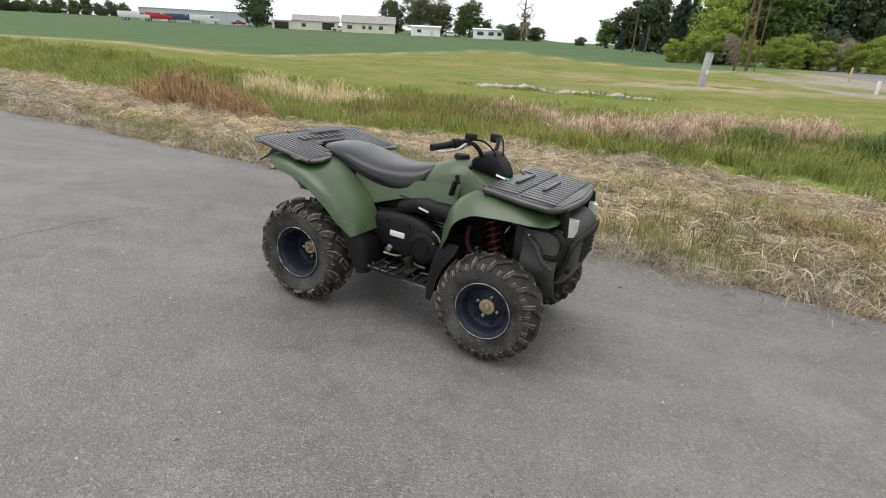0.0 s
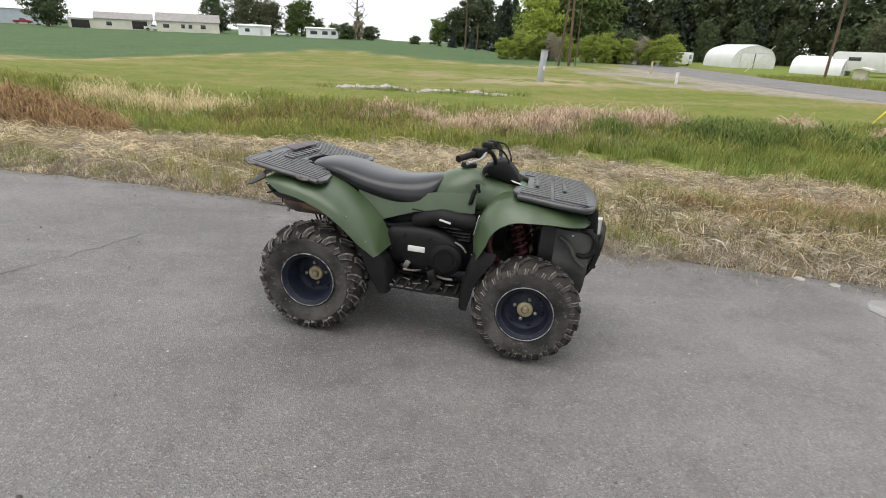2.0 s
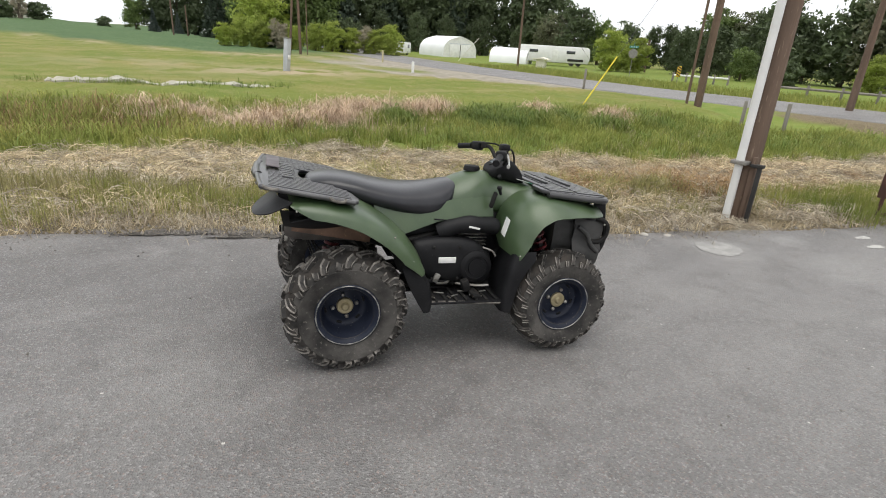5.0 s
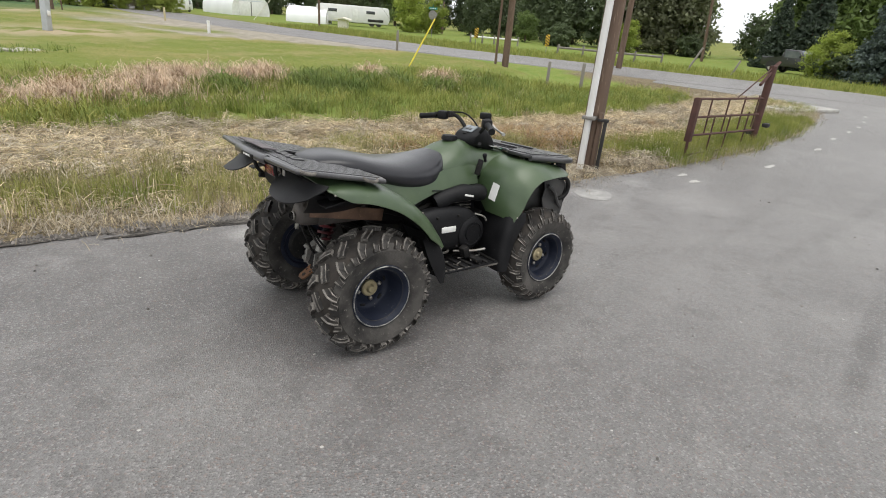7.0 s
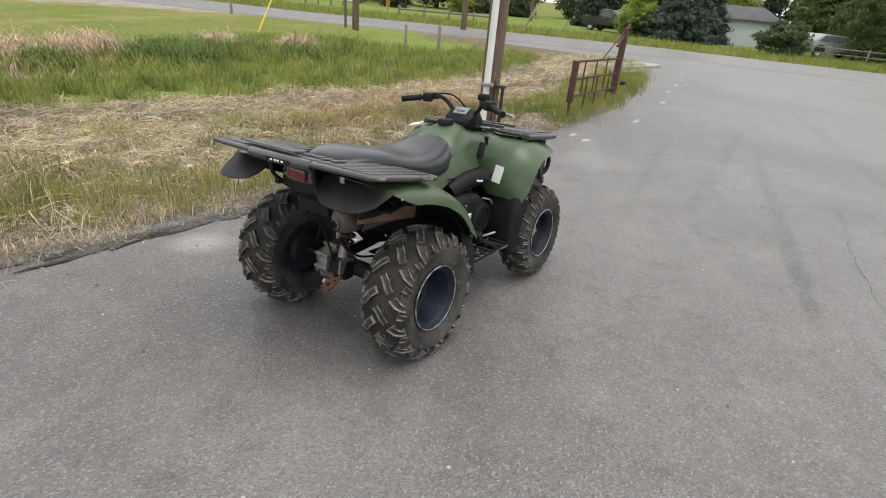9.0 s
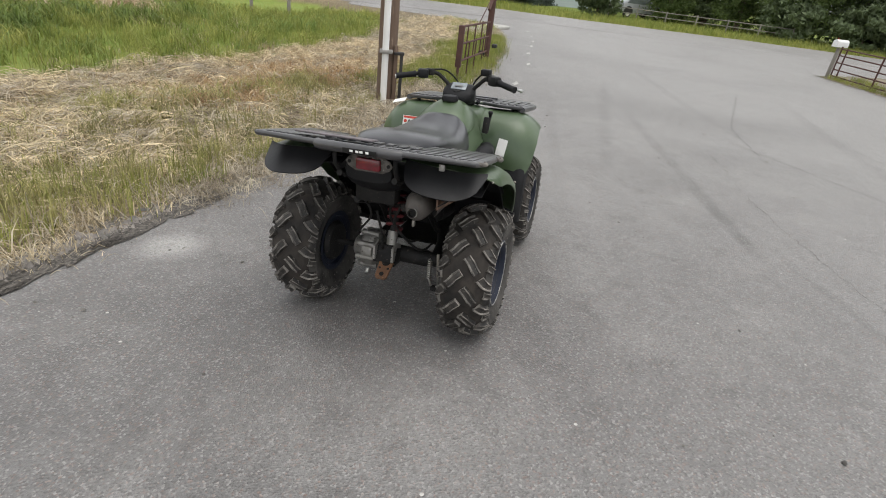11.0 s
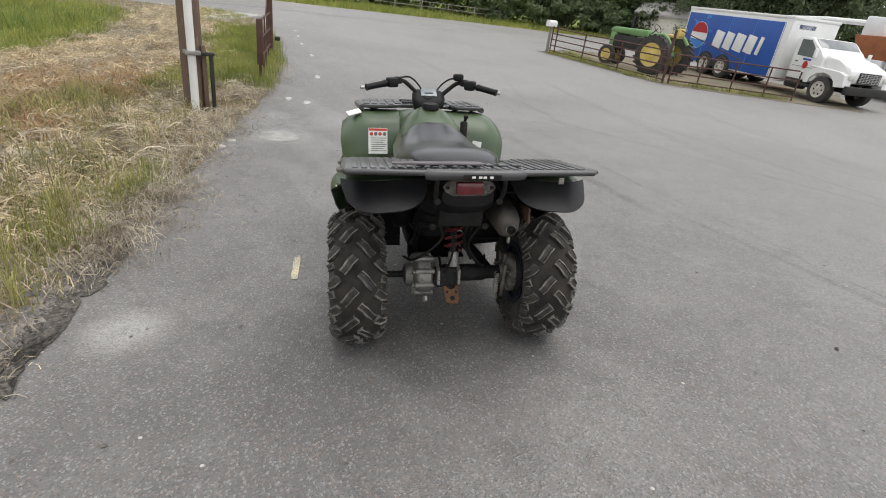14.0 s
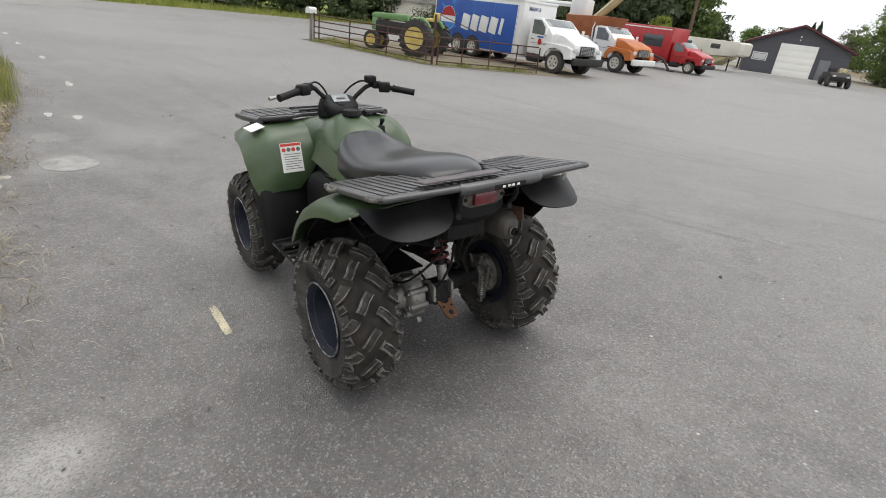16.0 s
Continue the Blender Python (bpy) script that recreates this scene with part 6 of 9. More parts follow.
# -- steering --
part("steering_column", bar([(0.40, 0, 0.90), (0.30, 0, 1.06)], 0.03, 12), frame_black, quad)
bars = part("handlebar", bar(curve([(0.175, 0.36, 1.125), (0.235, 0.25, 1.145), (0.30, 0.17, 1.15), (0.325, 0.105, 1.10), (0.32, 0.05, 1.055), (0.32, -0.05, 1.055), (0.325, -0.105, 1.10), (0.30, -0.17, 1.15), (0.235, -0.25, 1.145), (0.175, -0.36, 1.125)], 6), 0.0125, 10), frame_black, quad, "black steel handlebar")
for s in (1, -1):
    part("grip", bar([(0.165, s * 0.385, 1.120), (0.170, s * 0.375, 1.122), (0.215, s * 0.29, 1.137), (0.222, s * 0.275, 1.14)], [0.020, 0.018, 0.018, 0.022], 12), black_plastic, bars, "black rubber grip")
    part("switch_box", bx((0.245, s * 0.235, 1.145), (0.06, 0.065, 0.055), 0.012, eul(0, 0, s * 28)), black_plastic, bars)
    part("brake_lever", bar(curve([(0.285, s * 0.215, 1.15), (0.275, s * 0.28, 1.125), (0.25, s * 0.36, 1.115), (0.225, s * 0.42, 1.11)], 4), [0.009, 0.009, 0.009, 0.008, 0.007, 0.007, 0.006, 0.006, 0.006, 0.007, 0.008, 0.010, 0.010], 8), chrome, bars, "bare alloy brake lever")
    part("lever_clamp", bx((0.275, s * 0.20, 1.155), (0.035, 0.05, 0.04), 0.008), frame_black, bars)
    part("cable", bar(curve([(0.28, s * 0.19, 1.17), (0.35, s * 0.12, 1.165), (0.40, s * 0.05, 1.09), (0.40, s * 0.03, 0.98)], 5), 0.0055, 6), frame_black, bars)
part("reservoir", bx((0.285, -0.165, 1.185), (0.055, 0.06, 0.04), 0.01), black_plastic, bars)
pod = part("instrument_pod", body_loft([(0.255, 1.02, 0.985, 0.055, 0.05), (0.28, 1.05, 0.975, 0.105, 0.08), (0.34, 1.085, 0.965, 0.112, 0.085), (0.385, 1.090, 0.955, 0.100, 0.08), (0.425, 1.065, 0.94, 0.092, 0.075), (0.465, 1.02, 0.935, 0.080, 0.07), (0.49, 0.975, 0.935, 0.06, 0.055)], 16, 4.0), black_plastic, quad, "black plastic instrument pod")
part("display", bx((0.318, 0.0, 1.076), (0.062, 0.098, 0.010), 0.002, eul(0, -33, 0)), lcd, pod, "grey display window")
part("display_text", bx((0.310, 0.0, 1.078), (0.012, 0.05, 0.008), 0.0, eul(0, -33, 0)), sticker_ink, pod)
part("choke_knob", bar([(0.30, -0.14, 0.985), (0.29, -0.15, 1.0)], 0.012, 10), black_plastic, quad)
part("shift_lever", bar(curve([(0.275, -0.235, 0.905), (0.262, -0.24, 0.935), (0.258, -0.24, 0.955)], 4), [0.009, 0.009, 0.009, 0.010, 0.012, 0.014, 0.015, 0.014, 0.010], 10), black_plastic, quad, "black gear selector lever")
part("selector_slot", bx((0.236, -0.225, 0.870), (0.022, 0.045, 0.10), 0.010, eul(0, 14, -10)), frame_black, quad)

# -- stickers --
tag = part("side_sticker", bx((0.2880, -0.326, 0.733), (0.003, 0.060, 0.105), 0.0, eul(8, 10, 0)), sticker, quad, "weathered white sticker")
lab = part("warning_sticker", bx((0, 0, 0), (0.003, 0.118, 0.158)), sticker, quad, "white warning sticker with a red heading")
part("heading", bx((-0.002, 0, 0.069), (0.002, 0.112, 0.014)), sticker_red, lab)
for k in range(4):
    bm = bmesh.new()
    lathe(bm, [(-0.0015, 0.011), (-0.0032, 0.011)], "x", 14, (0, (k - 1.5) * 0.027, 0.043))
    part("symbol", bm, sticker_red if k % 2 else sticker_ink, lab)
for k in range(7):
    part("text_bar", bx((-0.002, 0.004 * (k % 3 - 1), 0.018 - 0.013 * k), (0.002, 0.096 - 0.010 * (k % 3), 0.0035)), sticker_ink, lab)
lab.matrix_basis = pose(0.2990, 0.301, 0.775, 0, 15, 0)
part("fender_sticker", bx((0.455, 0.445, 0.921), (0.085, 0.085, 0.003), 0.0, eul(-14, -6, 12)), sticker, quad, "torn white sticker on the fender")
tag2 = part("price_tag", bx((0.47, -0.10, 0.966), (0.055, 0.065, 0.003), 0.0, eul(0, 16, 20)), sticker, quad, "small white and green tag")
part("tag_print", bx((0.508, -0.087, 0.957), (0.024, 0.065, 0.003), 0.0, eul(0, 16, 20)), sticker_green, tag2)


def rivets(pts):
    for x, y, z in pts:
        bm = bmesh.new()
        bmesh.ops.create_icosphere(bm, subdivisions=1, radius=0.006, matrix=Matrix.Translation((x, y, z)))
        part("rivet", bm, bare_steel, quad)


rivets([(x, s * y, z) for s in (1, -1) for x, y, z in ((-0.31, 0.53, 0.60), (-0.42, 0.552, 0.735), (-0.60, 0.555, 0.80), (-0.90, 0.535, 0.862), (0.30, 0.535, 0.62), (0.82, 0.52, 0.80))])
bars.matrix_basis = Matrix.Translation((0.325, -0.018, -0.012)) @ Euler((0, 0, radians(-4))).to_matrix().to_4x4() @ Matrix.Translation((-0.31, 0, 0))
pod.location = (0.004, -0.008, -0.004)


# ---- plants ----
bark = mat("bark", (0.10, 0.075, 0.055), (0.16, 0.13, 0.10), 6, 0.9, 0, 0.6, 30)
leaf_dark = mat("leaf_dark", (0.084, 0.112, 0.054), (0.114, 0.148, 0.070), 0.5, 0.6, 0, 0, vary=0.5, through_light=0.35)
leaf_mid = mat("leaf_mid", (0.115, 0.165, 0.050), (0.150, 0.205, 0.062), 0.5, 0.6, 0, 0, vary=0.45, through_light=0.4)
leaf_bright = mat("leaf_bright", (0.275, 0.345, 0.060), (0.33, 0.385, 0.085), 0.6, 0.6, 0, 0, vary=0.4, through_light=0.4)
leaf_olive = mat("leaf_olive", (0.150, 0.165, 0.090), (0.185, 0.195, 0.110), 0.5, 0.65, 0, 0, vary=0.4, through_light=0.35)
leaf_grey = mat("twig_grey", (0.30, 0.27, 0.195), (0.37, 0.33, 0.245), 0.8, 0.8, 0, 0, vary=0.35, through_light=0.2)
needle = mat("needle", (0.050, 0.072, 0.048), (0.070, 0.098, 0.062), 0.8, 0.65, 0, 0, vary=0.5, through_light=0.2)
needle_blue = mat("needle_blue", (0.065, 0.090, 0.076), (0.090, 0.118, 0.100), 0.8, 0.65, 0, 0, vary=0.45, through_light=0.2)


def leaf_mesh(name, centres, sizes, material, seed, droop=0.0):
    """Leaf cards of random turn at centres."""
    g = np.random.default_rng(seed)
    n = len(centres)
    u = g.normal(size=(n, 3))
    u /= np.linalg.norm(u, axis=1)[:, None]
    w = g.normal(size=(n, 3))
    w[:, 2] -= droop
    w -= u * (u * w).sum(1)[:, None]
    w /= np.linalg.norm(w, axis=1)[:, None]
    a, b = u * sizes[:, None] * 0.5, w * sizes[:, None] * 0.75
    v = np.stack([centres - b - a, centres - b * 0.6 + a, centres + b * 1.3], 1).reshape(-1, 3)
    t = np.arange(n * 3).reshape(-1, 3)
    return mesh_fast(name, v, t, material)


def trunk_bm(h, r, spread, seed, limbs=7, start=0.25, top=0.8):
    g = random.Random(seed)
    bm = bar([(0, 0, -0.3), (0.02 * h, 0.01 * h, h * 0.3), (-0.01 * h, 0.015 * h, h * 0.6), (0, 0, h * top)], [r * 1.3, r, r * 0.6, r * 0.15], 8)
    tips = []
    for k in range(limbs):
        f = start + (top - start) * (k + 0.5) / limbs
        a = k * 2.4 + g.uniform(-0.4, 0.4)
        ln = spread * g.uniform(0.6, 1.0) * (1.1 - 0.5 * f)
        p0 = Vector((0, 0, h * f))
        p2 = p0 + Vector((math.cos(a) * ln, math.sin(a) * ln, ln * g.uniform(0.3, 0.8)))
        p1 = p0.lerp(p2, 0.5) + Vector((0, 0, -0.06 * ln))
        tube(bm, [p0, p1, p2], [r * 0.42, r * 0.25, r * 0.06], 6)
        tips.append(p2)
    return bm, tips


def broad_crown(h, w, base, leaf, seed, clumps=46, per=80, lobes=13):
    """Leaf places in lobes set round the stem from low down to the top, denser near their skins."""
    g = np.random.default_rng(seed)
    out = []
    for i in range(lobes):
        f = (i + 0.5) / lobes
        z = base + (h - base) * (0.07 + 0.76 * f)
        reach = w / 2 * (0.75 * math.sin(math.pi * (0.22 + 0.66 * f)) ** 0.8)
        a = i * 2.4 + g.uniform(-0.5, 0.5)
        c = np.array([math.cos(a) * reach * 0.62, math.sin(a) * reach * 0.62, z])
        r = np.array([w * 0.24, w * 0.24, (h - base) * 0.20]) * g.uniform(0.6, 1.3)
        for _ in range(clumps // lobes + 1):
            d = g.normal(size=3)
            d /= np.linalg.norm(d)
            if d[2] < -0.5:
                d[2] *= 0.3
            p = c + d * r * g.uniform(0.75, 1.12)
            out.append(p + g.normal(size=(per, 3)) * np.array([0.085 * w, 0.085 * w, 0.05 * h]) * g.uniform(0.35, 1.3) * 0.8)
    p = np.concatenate(out)
    p[:, 2] = np.clip(p[:, 2], 0.03 * h, h * 1.02)
    return p, leaf * g.uniform(0.55, 1.4, len(p))


def broad_tree(name, h, w, base, leaf, material, seed, label, category="tree", clumps=46, per=80):
    ob = thing(name, Matrix(), label, category)
    bm, _ = trunk_bm(h, 0.022 * h + 0.05, w * 0.4, seed)
    part("trunk", bm, bark, ob)
    p, s = broad_crown(h, w, base, leaf, seed, clumps, per)
    c = new("crown", leaf_mesh("crown", p, s, material, seed))
    c.parent = ob
    return ob


def spruce_tree(h, w, seed, material, label, fine=1):
    g = np.random.default_rng(seed)
    ob = thing("spruce_tree", Matrix(), label, "tree")
    part("trunk", bar([(0, 0, -0.3), (0, 0, h * 0.5), (0, 0, h)], [0.025 * h, 0.015 * h, 0.01], 8), bark, ob)
    pts, sz = [], []
    for lay in range(26):
        f = lay / 25
        z = 0.03 * h + f * h * 0.95
        r = w / 2 * (1 - f) ** 0.85 * g.uniform(0.82, 1.08) + 0.06
        for k in range(int(9 + 12 * (1 - f))):
            a = g.uniform(0, 6.28)
            n = int((10 + 34 * (1 - f)) * fine)
            t = np.sqrt(g.random(n)) * g.uniform(0.8, 1.05)
            pts.append(np.stack([np.cos(a + g.normal(0, 0.09, n)) * r * t, np.sin(a + g.normal(0, 0.09, n)) * r * t,
                                 z - 0.30 * r * t + 0.10 * r * t ** 3 + g.normal(0, 0.013 * h, n)], -1))
            sz.append(np.full(n, (0.020 * h + 0.03) / fine ** 0.6) * g.uniform(0.6, 1.4, n))
    c = new("crown", leaf_mesh("crown", np.concatenate(pts), np.concatenate(sz), material, seed, 0.8))
    c.parent = ob
    return ob


def bare_tree(h, w, seed, label):
    g = random.Random(seed)
    ob = thing("bare_tree", Matrix(), label, "tree")
    bm, tips = trunk_bm(h, 0.03 * h, w * 0.5, seed, 11, 0.3, 0.95)
    for p in tips:
        for _ in range(5):
            q = p + Vector((g.uniform(-1, 1), g.uniform(-1, 1), g.uniform(0.4, 1.6))) * w * 0.16
            tube(bm, [p, q], [0.035, 0.01], 5)
    part("trunk", bm, bark, ob)
    p, s = broad_crown(h * 0.55, w * 0.5, h * 0.05, 0.3, seed, 16, 50)
    c = new("crown", leaf_mesh("crown", p, s, leaf_grey, seed))
    c.parent = ob
    return ob


stock = {
    "dark": broad_tree("broadleaf_tree", 10, 8.0, 0.7, 0.36, leaf_dark, 11, "tall dark green broadleaf tree at the field's edge", clumps=104, per=52),
    "dark2": broad_tree("broadleaf_tree", 10, 5.4, 0.2, 0.26, leaf_dark, 12, "dense dark green windbreak tree", clumps=117, per=56),
    "mid": broad_tree("broadleaf_tree", 10, 8.4, 0.5, 0.33, leaf_mid, 13, "leafy mid-green broadleaf tree", clumps=104, per=56),
    "olive": broad_tree("willow_tree", 10, 10.0, 0.4, 0.30, leaf_olive, 14, "grey-green willow tree with a full crown", clumps=110, per=75),
    "near_dark": broad_tree("broadleaf_tree", 10, 8.2, 0.5, 0.17, leaf_dark, 31, "dense dark green broadleaf tree behind the yard", clumps=180, per=100),
    "near_mid": broad_tree("broadleaf_tree", 10, 8.6, 0.4, 0.17, leaf_mid, 33, "dense mid-green broadleaf tree behind the yard", clumps=180, per=100),
    "bright": broad_tree("shrub", 10, 9.0, 0.0, 0.25, leaf_bright, 15, "bright yellow-green leafy shrub", "shrub", 120, 100),
    "bush": broad_tree("bush", 10, 14.0, 0.0, 0.62, leaf_dark, 16, "rounded dark green bush", "bush", 54, 85),
    "twig": broad_tree("bare_shrub", 10, 9.0, 0.1, 0.22, leaf_grey, 17, "half-bare grey-brown twiggy shrub", "shrub", 80, 90),
    "spruce": spruce_tree(10, 5.4, 18, needle_blue, "dense blue-green spruce tree", 2.4),
    "spruce2": spruce_tree(10, 6.0, 19, needle, "tall dark green conifer"),
    "bare": bare_tree(12, 6, 20, "half-dead tree with bare upper limbs"),
}
used = set()


def plant(kind, x, y, h, wide=1.0):
    g = random.Random(int(x * 7 + y * 13))
    src = stock[kind]
    k = h / (12 if kind == "bare" else 10)
    m = Matrix.LocRotScale((x, y, float(ground_z(x, y)) - 0.05), Euler((0, 0, g.uniform(0, 6.28))), (k * wide, k * wide, k))
    if kind in used:
        copy_thing(src, Matrix()).matrix_basis = m
    else:
        used.add(kind)
        src.matrix_basis = m


WOODS = [
    # far line of trees across the crop field
    [(k, x, y, h) for k, x, y, h in zip("dark mid dark mid dark dark mid dark mid dark mid".split(), range(-288, -233, 5), [305, 310, 314, 318, 322, 326, 332, 336, 340, 344, 349], [7, 8.5, 6.5, 9.5, 7, 11, 9, 10.5, 7.5, 9, 8.5])],
    [("bush", x, 300 + (x + 288) * 0.75 + 3 * math.sin(x), 4.5 + 1.2 * math.sin(x * 1.7)) for x in range(-292, -228, 4)],
    [("dark", -79.4, 184, 13.5), ("dark", -36.5, 197, 11.2), ("olive", -27, 199, 13), ("olive", -20.5, 201, 11.5), ("mid", -9.8, 200, 12.2), ("mid", -13, 196, 6), ("dark", -4, 203, 6),
     ("bare", 7.7, 170, 14), ("bush", 4.5, 172, 4.5), ("bush", 11, 172, 4), ("bush", 21.3, 148.6, 2.2), ("mid", 1, 205, 5)],
    [("mid", 27.5, 147.6, 7.2), ("dark", 31.8, 146.7, 9.5), ("dark", 36, 145.7, 14), ("dark2", 39.5, 144.8, 12.5), ("spruce2", 42.5, 144, 11), ("spruce", 29.5, 140, 5), ("spruce", 34, 138, 4.5), ("spruce2", 46, 142, 14)],
    # hedge of shrubs beside the road
    [("bright", 21.7, 72, 2.7), ("bright", 23.7, 71.3, 3.4), ("bright", 25.7, 70.6, 3.2), ("twig", 27.8, 69.8, 3.5), ("bright", 29.6, 69.1, 3.0), ("bright", 31.9, 68, 3.4), ("bright", 33.8, 67, 3.8), ("bright", 36, 65.9, 3.2), ("twig", 37.6, 65.4, 3.4), ("bright", 38.4, 64.4, 3.1), ("bright", 40.4, 63.3, 3.9),
     ("bush", 27, 72, 2.6), ("bush", 35, 68, 2.4)],
    # dark windbreak behind the shelters
    [("spruce2", 34.4, 112, 12), ("bright", 37, 98, 11), ("mid", 42.5, 100, 13.5), ("mid", 39.5, 108, 13.5), ("mid", 45.2, 105.8, 16), ("mid", 47.5, 98, 12), ("dark2", 50.6, 103.3, 18), ("spruce2", 53, 99, 17), ("dark2", 55.7, 100.7, 18), ("dark2", 60.4, 98, 17.5),
     ("spruce2", 63, 96, 18), ("dark2", 65.4, 94.7, 18), ("dark2", 68, 91, 16), ("dark2", 70, 91.3, 18), ("spruce2", 72, 88, 17), ("dark2", 74.1, 88, 18), ("dark2", 77.1, 84.5, 18), ("dark2", 81.5, 80.1, 16.5), ("dark", 85.2, 76.1, 14)],
    [("dark2", 58, 92, 7), ("dark2", 63, 88, 7), ("dark2", 68, 85, 7), ("dark2", 73, 81, 7), ("dark2", 78, 76, 6), ("bush", 50, 90, 5)],
    # trees past the second shelter
    [("olive", 71, 62, 7), ("dark", 73.1, 59.1, 9), ("mid", 75.6, 55.8, 7), ("dark", 77.9, 52.5, 6.7), ("dark2", 79.9, 49.2, 6.3), ("dark2", 81.4, 46.7, 6.6), ("dark", 82.9, 43.8, 6.2), ("mid", 84.4, 40.7, 9.2), ("olive", 85.3, 38.6, 8.4), ("bright", 56.0, 40.2, 4.7), ("bright", 58.0, 37.9, 4.0),
     ("dark2", 78, 42, 5.5), ("dark2", 80, 37, 5.5), ("dark", 83, 33, 8)],
    [("dark2", 64, 35.8, 5.5), ("dark", 65.7, 32.4, 6), ("mid", 61, 27, 3.6), ("dark", 69, 26, 8), ("dark", 70, 20.2, 9), ("olive", 68, 15.5, 10), ("olive", 70, 11.7, 10.5), ("mid", 72, 10.2, 7), ("dark", 74, 3.4, 5), ("bright", 60, 15, 3.4), ("bush", 66, 9, 2.4), ("dark", 75, 30, 9), ("dark2", 74, 14, 8), ("dark2", 70, 24, 6), ("bush", 58, 22, 2.5)],
    [("dark", 84, -1.2, 10), ("mid", 80, -2.5, 13), ("mid", 81, -6, 14), ("dark2", 84, -10, 13), ("spruce2", 57, 1.2, 6.5), ("spruce2", 58.5, -1.4, 9), ("bright", 47, -2.3, 3.4), ("spruce", 46, -5.8, 10.5), ("spruce", 48, -7.6, 9), ("bush", 46.4, -2.9, 2)],
    [("bush", 40.8, -11.6, 2.3), ("bright", 62, -13.5, 6.5), ("spruce2", 60, -16, 6.0), ("mid", 55, -18.5, 6), ("mid", 54, -21.6, 8.5), ("mid", 52, -24, 9), ("dark", 66, -12, 8), ("dark2", 57, -26, 10), ("dark", 62, -20, 9)],
    # belt behind the fenced yard
    [("near_mid", 47, -19.5, 7), ("near_mid", 43.0, -18.2, 6.0), ("near_dark", 44, -22, 9), ("near_mid", 40.2, -22.8, 6.5), ("near_dark", 42, -27, 10), ("near_mid", 37.5, -26, 6.5), ("near_mid", 38, -31, 10), ("near_dark", 34.8, -30, 8), ("near_mid", 31.5, -32, 8), ("near_dark", 29.4, -35, 9),
     ("near_dark", 26.2, -36, 9), ("near_dark", 22.6, -39, 10), ("near_dark", 19, -42, 10), ("bush", 36, -24.5, 3), ("bush", 33, -27.5, 3), ("bush", 30, -30, 3), ("bush", 27, -33, 3.2), ("near_dark", 24, -34, 5), ("near_dark", 34, -38, 12), ("near_dark", 28, -44, 12)],
    [("dark", 37.5, -58.3, 9), ("dark2", 31.6, -61.5, 10), ("dark", 26.3, -64, 10), ("dark2", 19.6, -62, 11), ("dark", 15.7, -61, 11.5), ("dark", 12.3, -66, 9.5), ("mid", 9.8, -66, 8), ("dark", 7.0, -69, 4.5), ("bright", 11, -56, 3.6), ("mid", 5.1, -94, 4.5), ("olive", 1.5, -96, 4.5), ("spruce2", -2.4, -94, 5.6), ("spruce2", -3.2, -96, 5.9), ("olive", -8, -90, 5)],
    [("near_mid", -8.0, -54, 6.6), ("near_dark", -12.0, -55, 7.5), ("near_mid", -8.2, -50.2, 4.0), ("bush", -10.4, -48, 2.2), ("mid", -15, -50, 7)],
]
for wood in WOODS:
    for k, x, y, h in wood:
        plant(k, x, y, h)


# ---- farm buildings, far off ----
white_metal = mat("white_metal", (0.86, 0.87, 0.88), (0.80, 0.81, 0.82), 0.6, 0.45, 0.0, 0.05, 20, stretch=(1, 1, 0.3))
grey_metal = mat("pale_blue_metal", (0.52, 0.56, 0.62), (0.46, 0.50, 0.56), 0.5, 0.5, 0.1, 0.05, 20)
cream_wall = mat("cream_siding", (0.72, 0.69, 0.60), (0.64, 0.61, 0.53), 0.6, 0.8, 0, 0.1, 20)
roof_grey = mat("roof_grey", (0.34, 0.325, 0.31), (0.27, 0.26, 0.25), 1.0, 0.85, 0, 0.3, 20)
dark_gap = mat("shed_inside", (0.05, 0.045, 0.04), (0.03, 0.03, 0.03), 2, 0.9, 0, 0)
window_dark = mat("window_glass", (0.035, 0.04, 0.045), (0.05, 0.055, 0.06), 2, 0.08, 0, 0, coat=0.5)
wood_old = mat("old_wood", (0.155, 0.105, 0.075), (0.095, 0.065, 0.048), 3, 0.85, 0, 0.5, 40, (0.24, 0.18, 0.13), 0.0, stretch=(1, 1, 0.12))
wood_grey = mat("grey_wood", (0.25, 0.23, 0.20), (0.18, 0.165, 0.15), 3, 0.9, 0, 0.4, 40, stretch=(1, 1, 0.12))
trim_white = mat("white_trim", (0.75, 0.75, 0.73), (0.66, 0.66, 0.64), 3, 0.5, 0, 0.05)


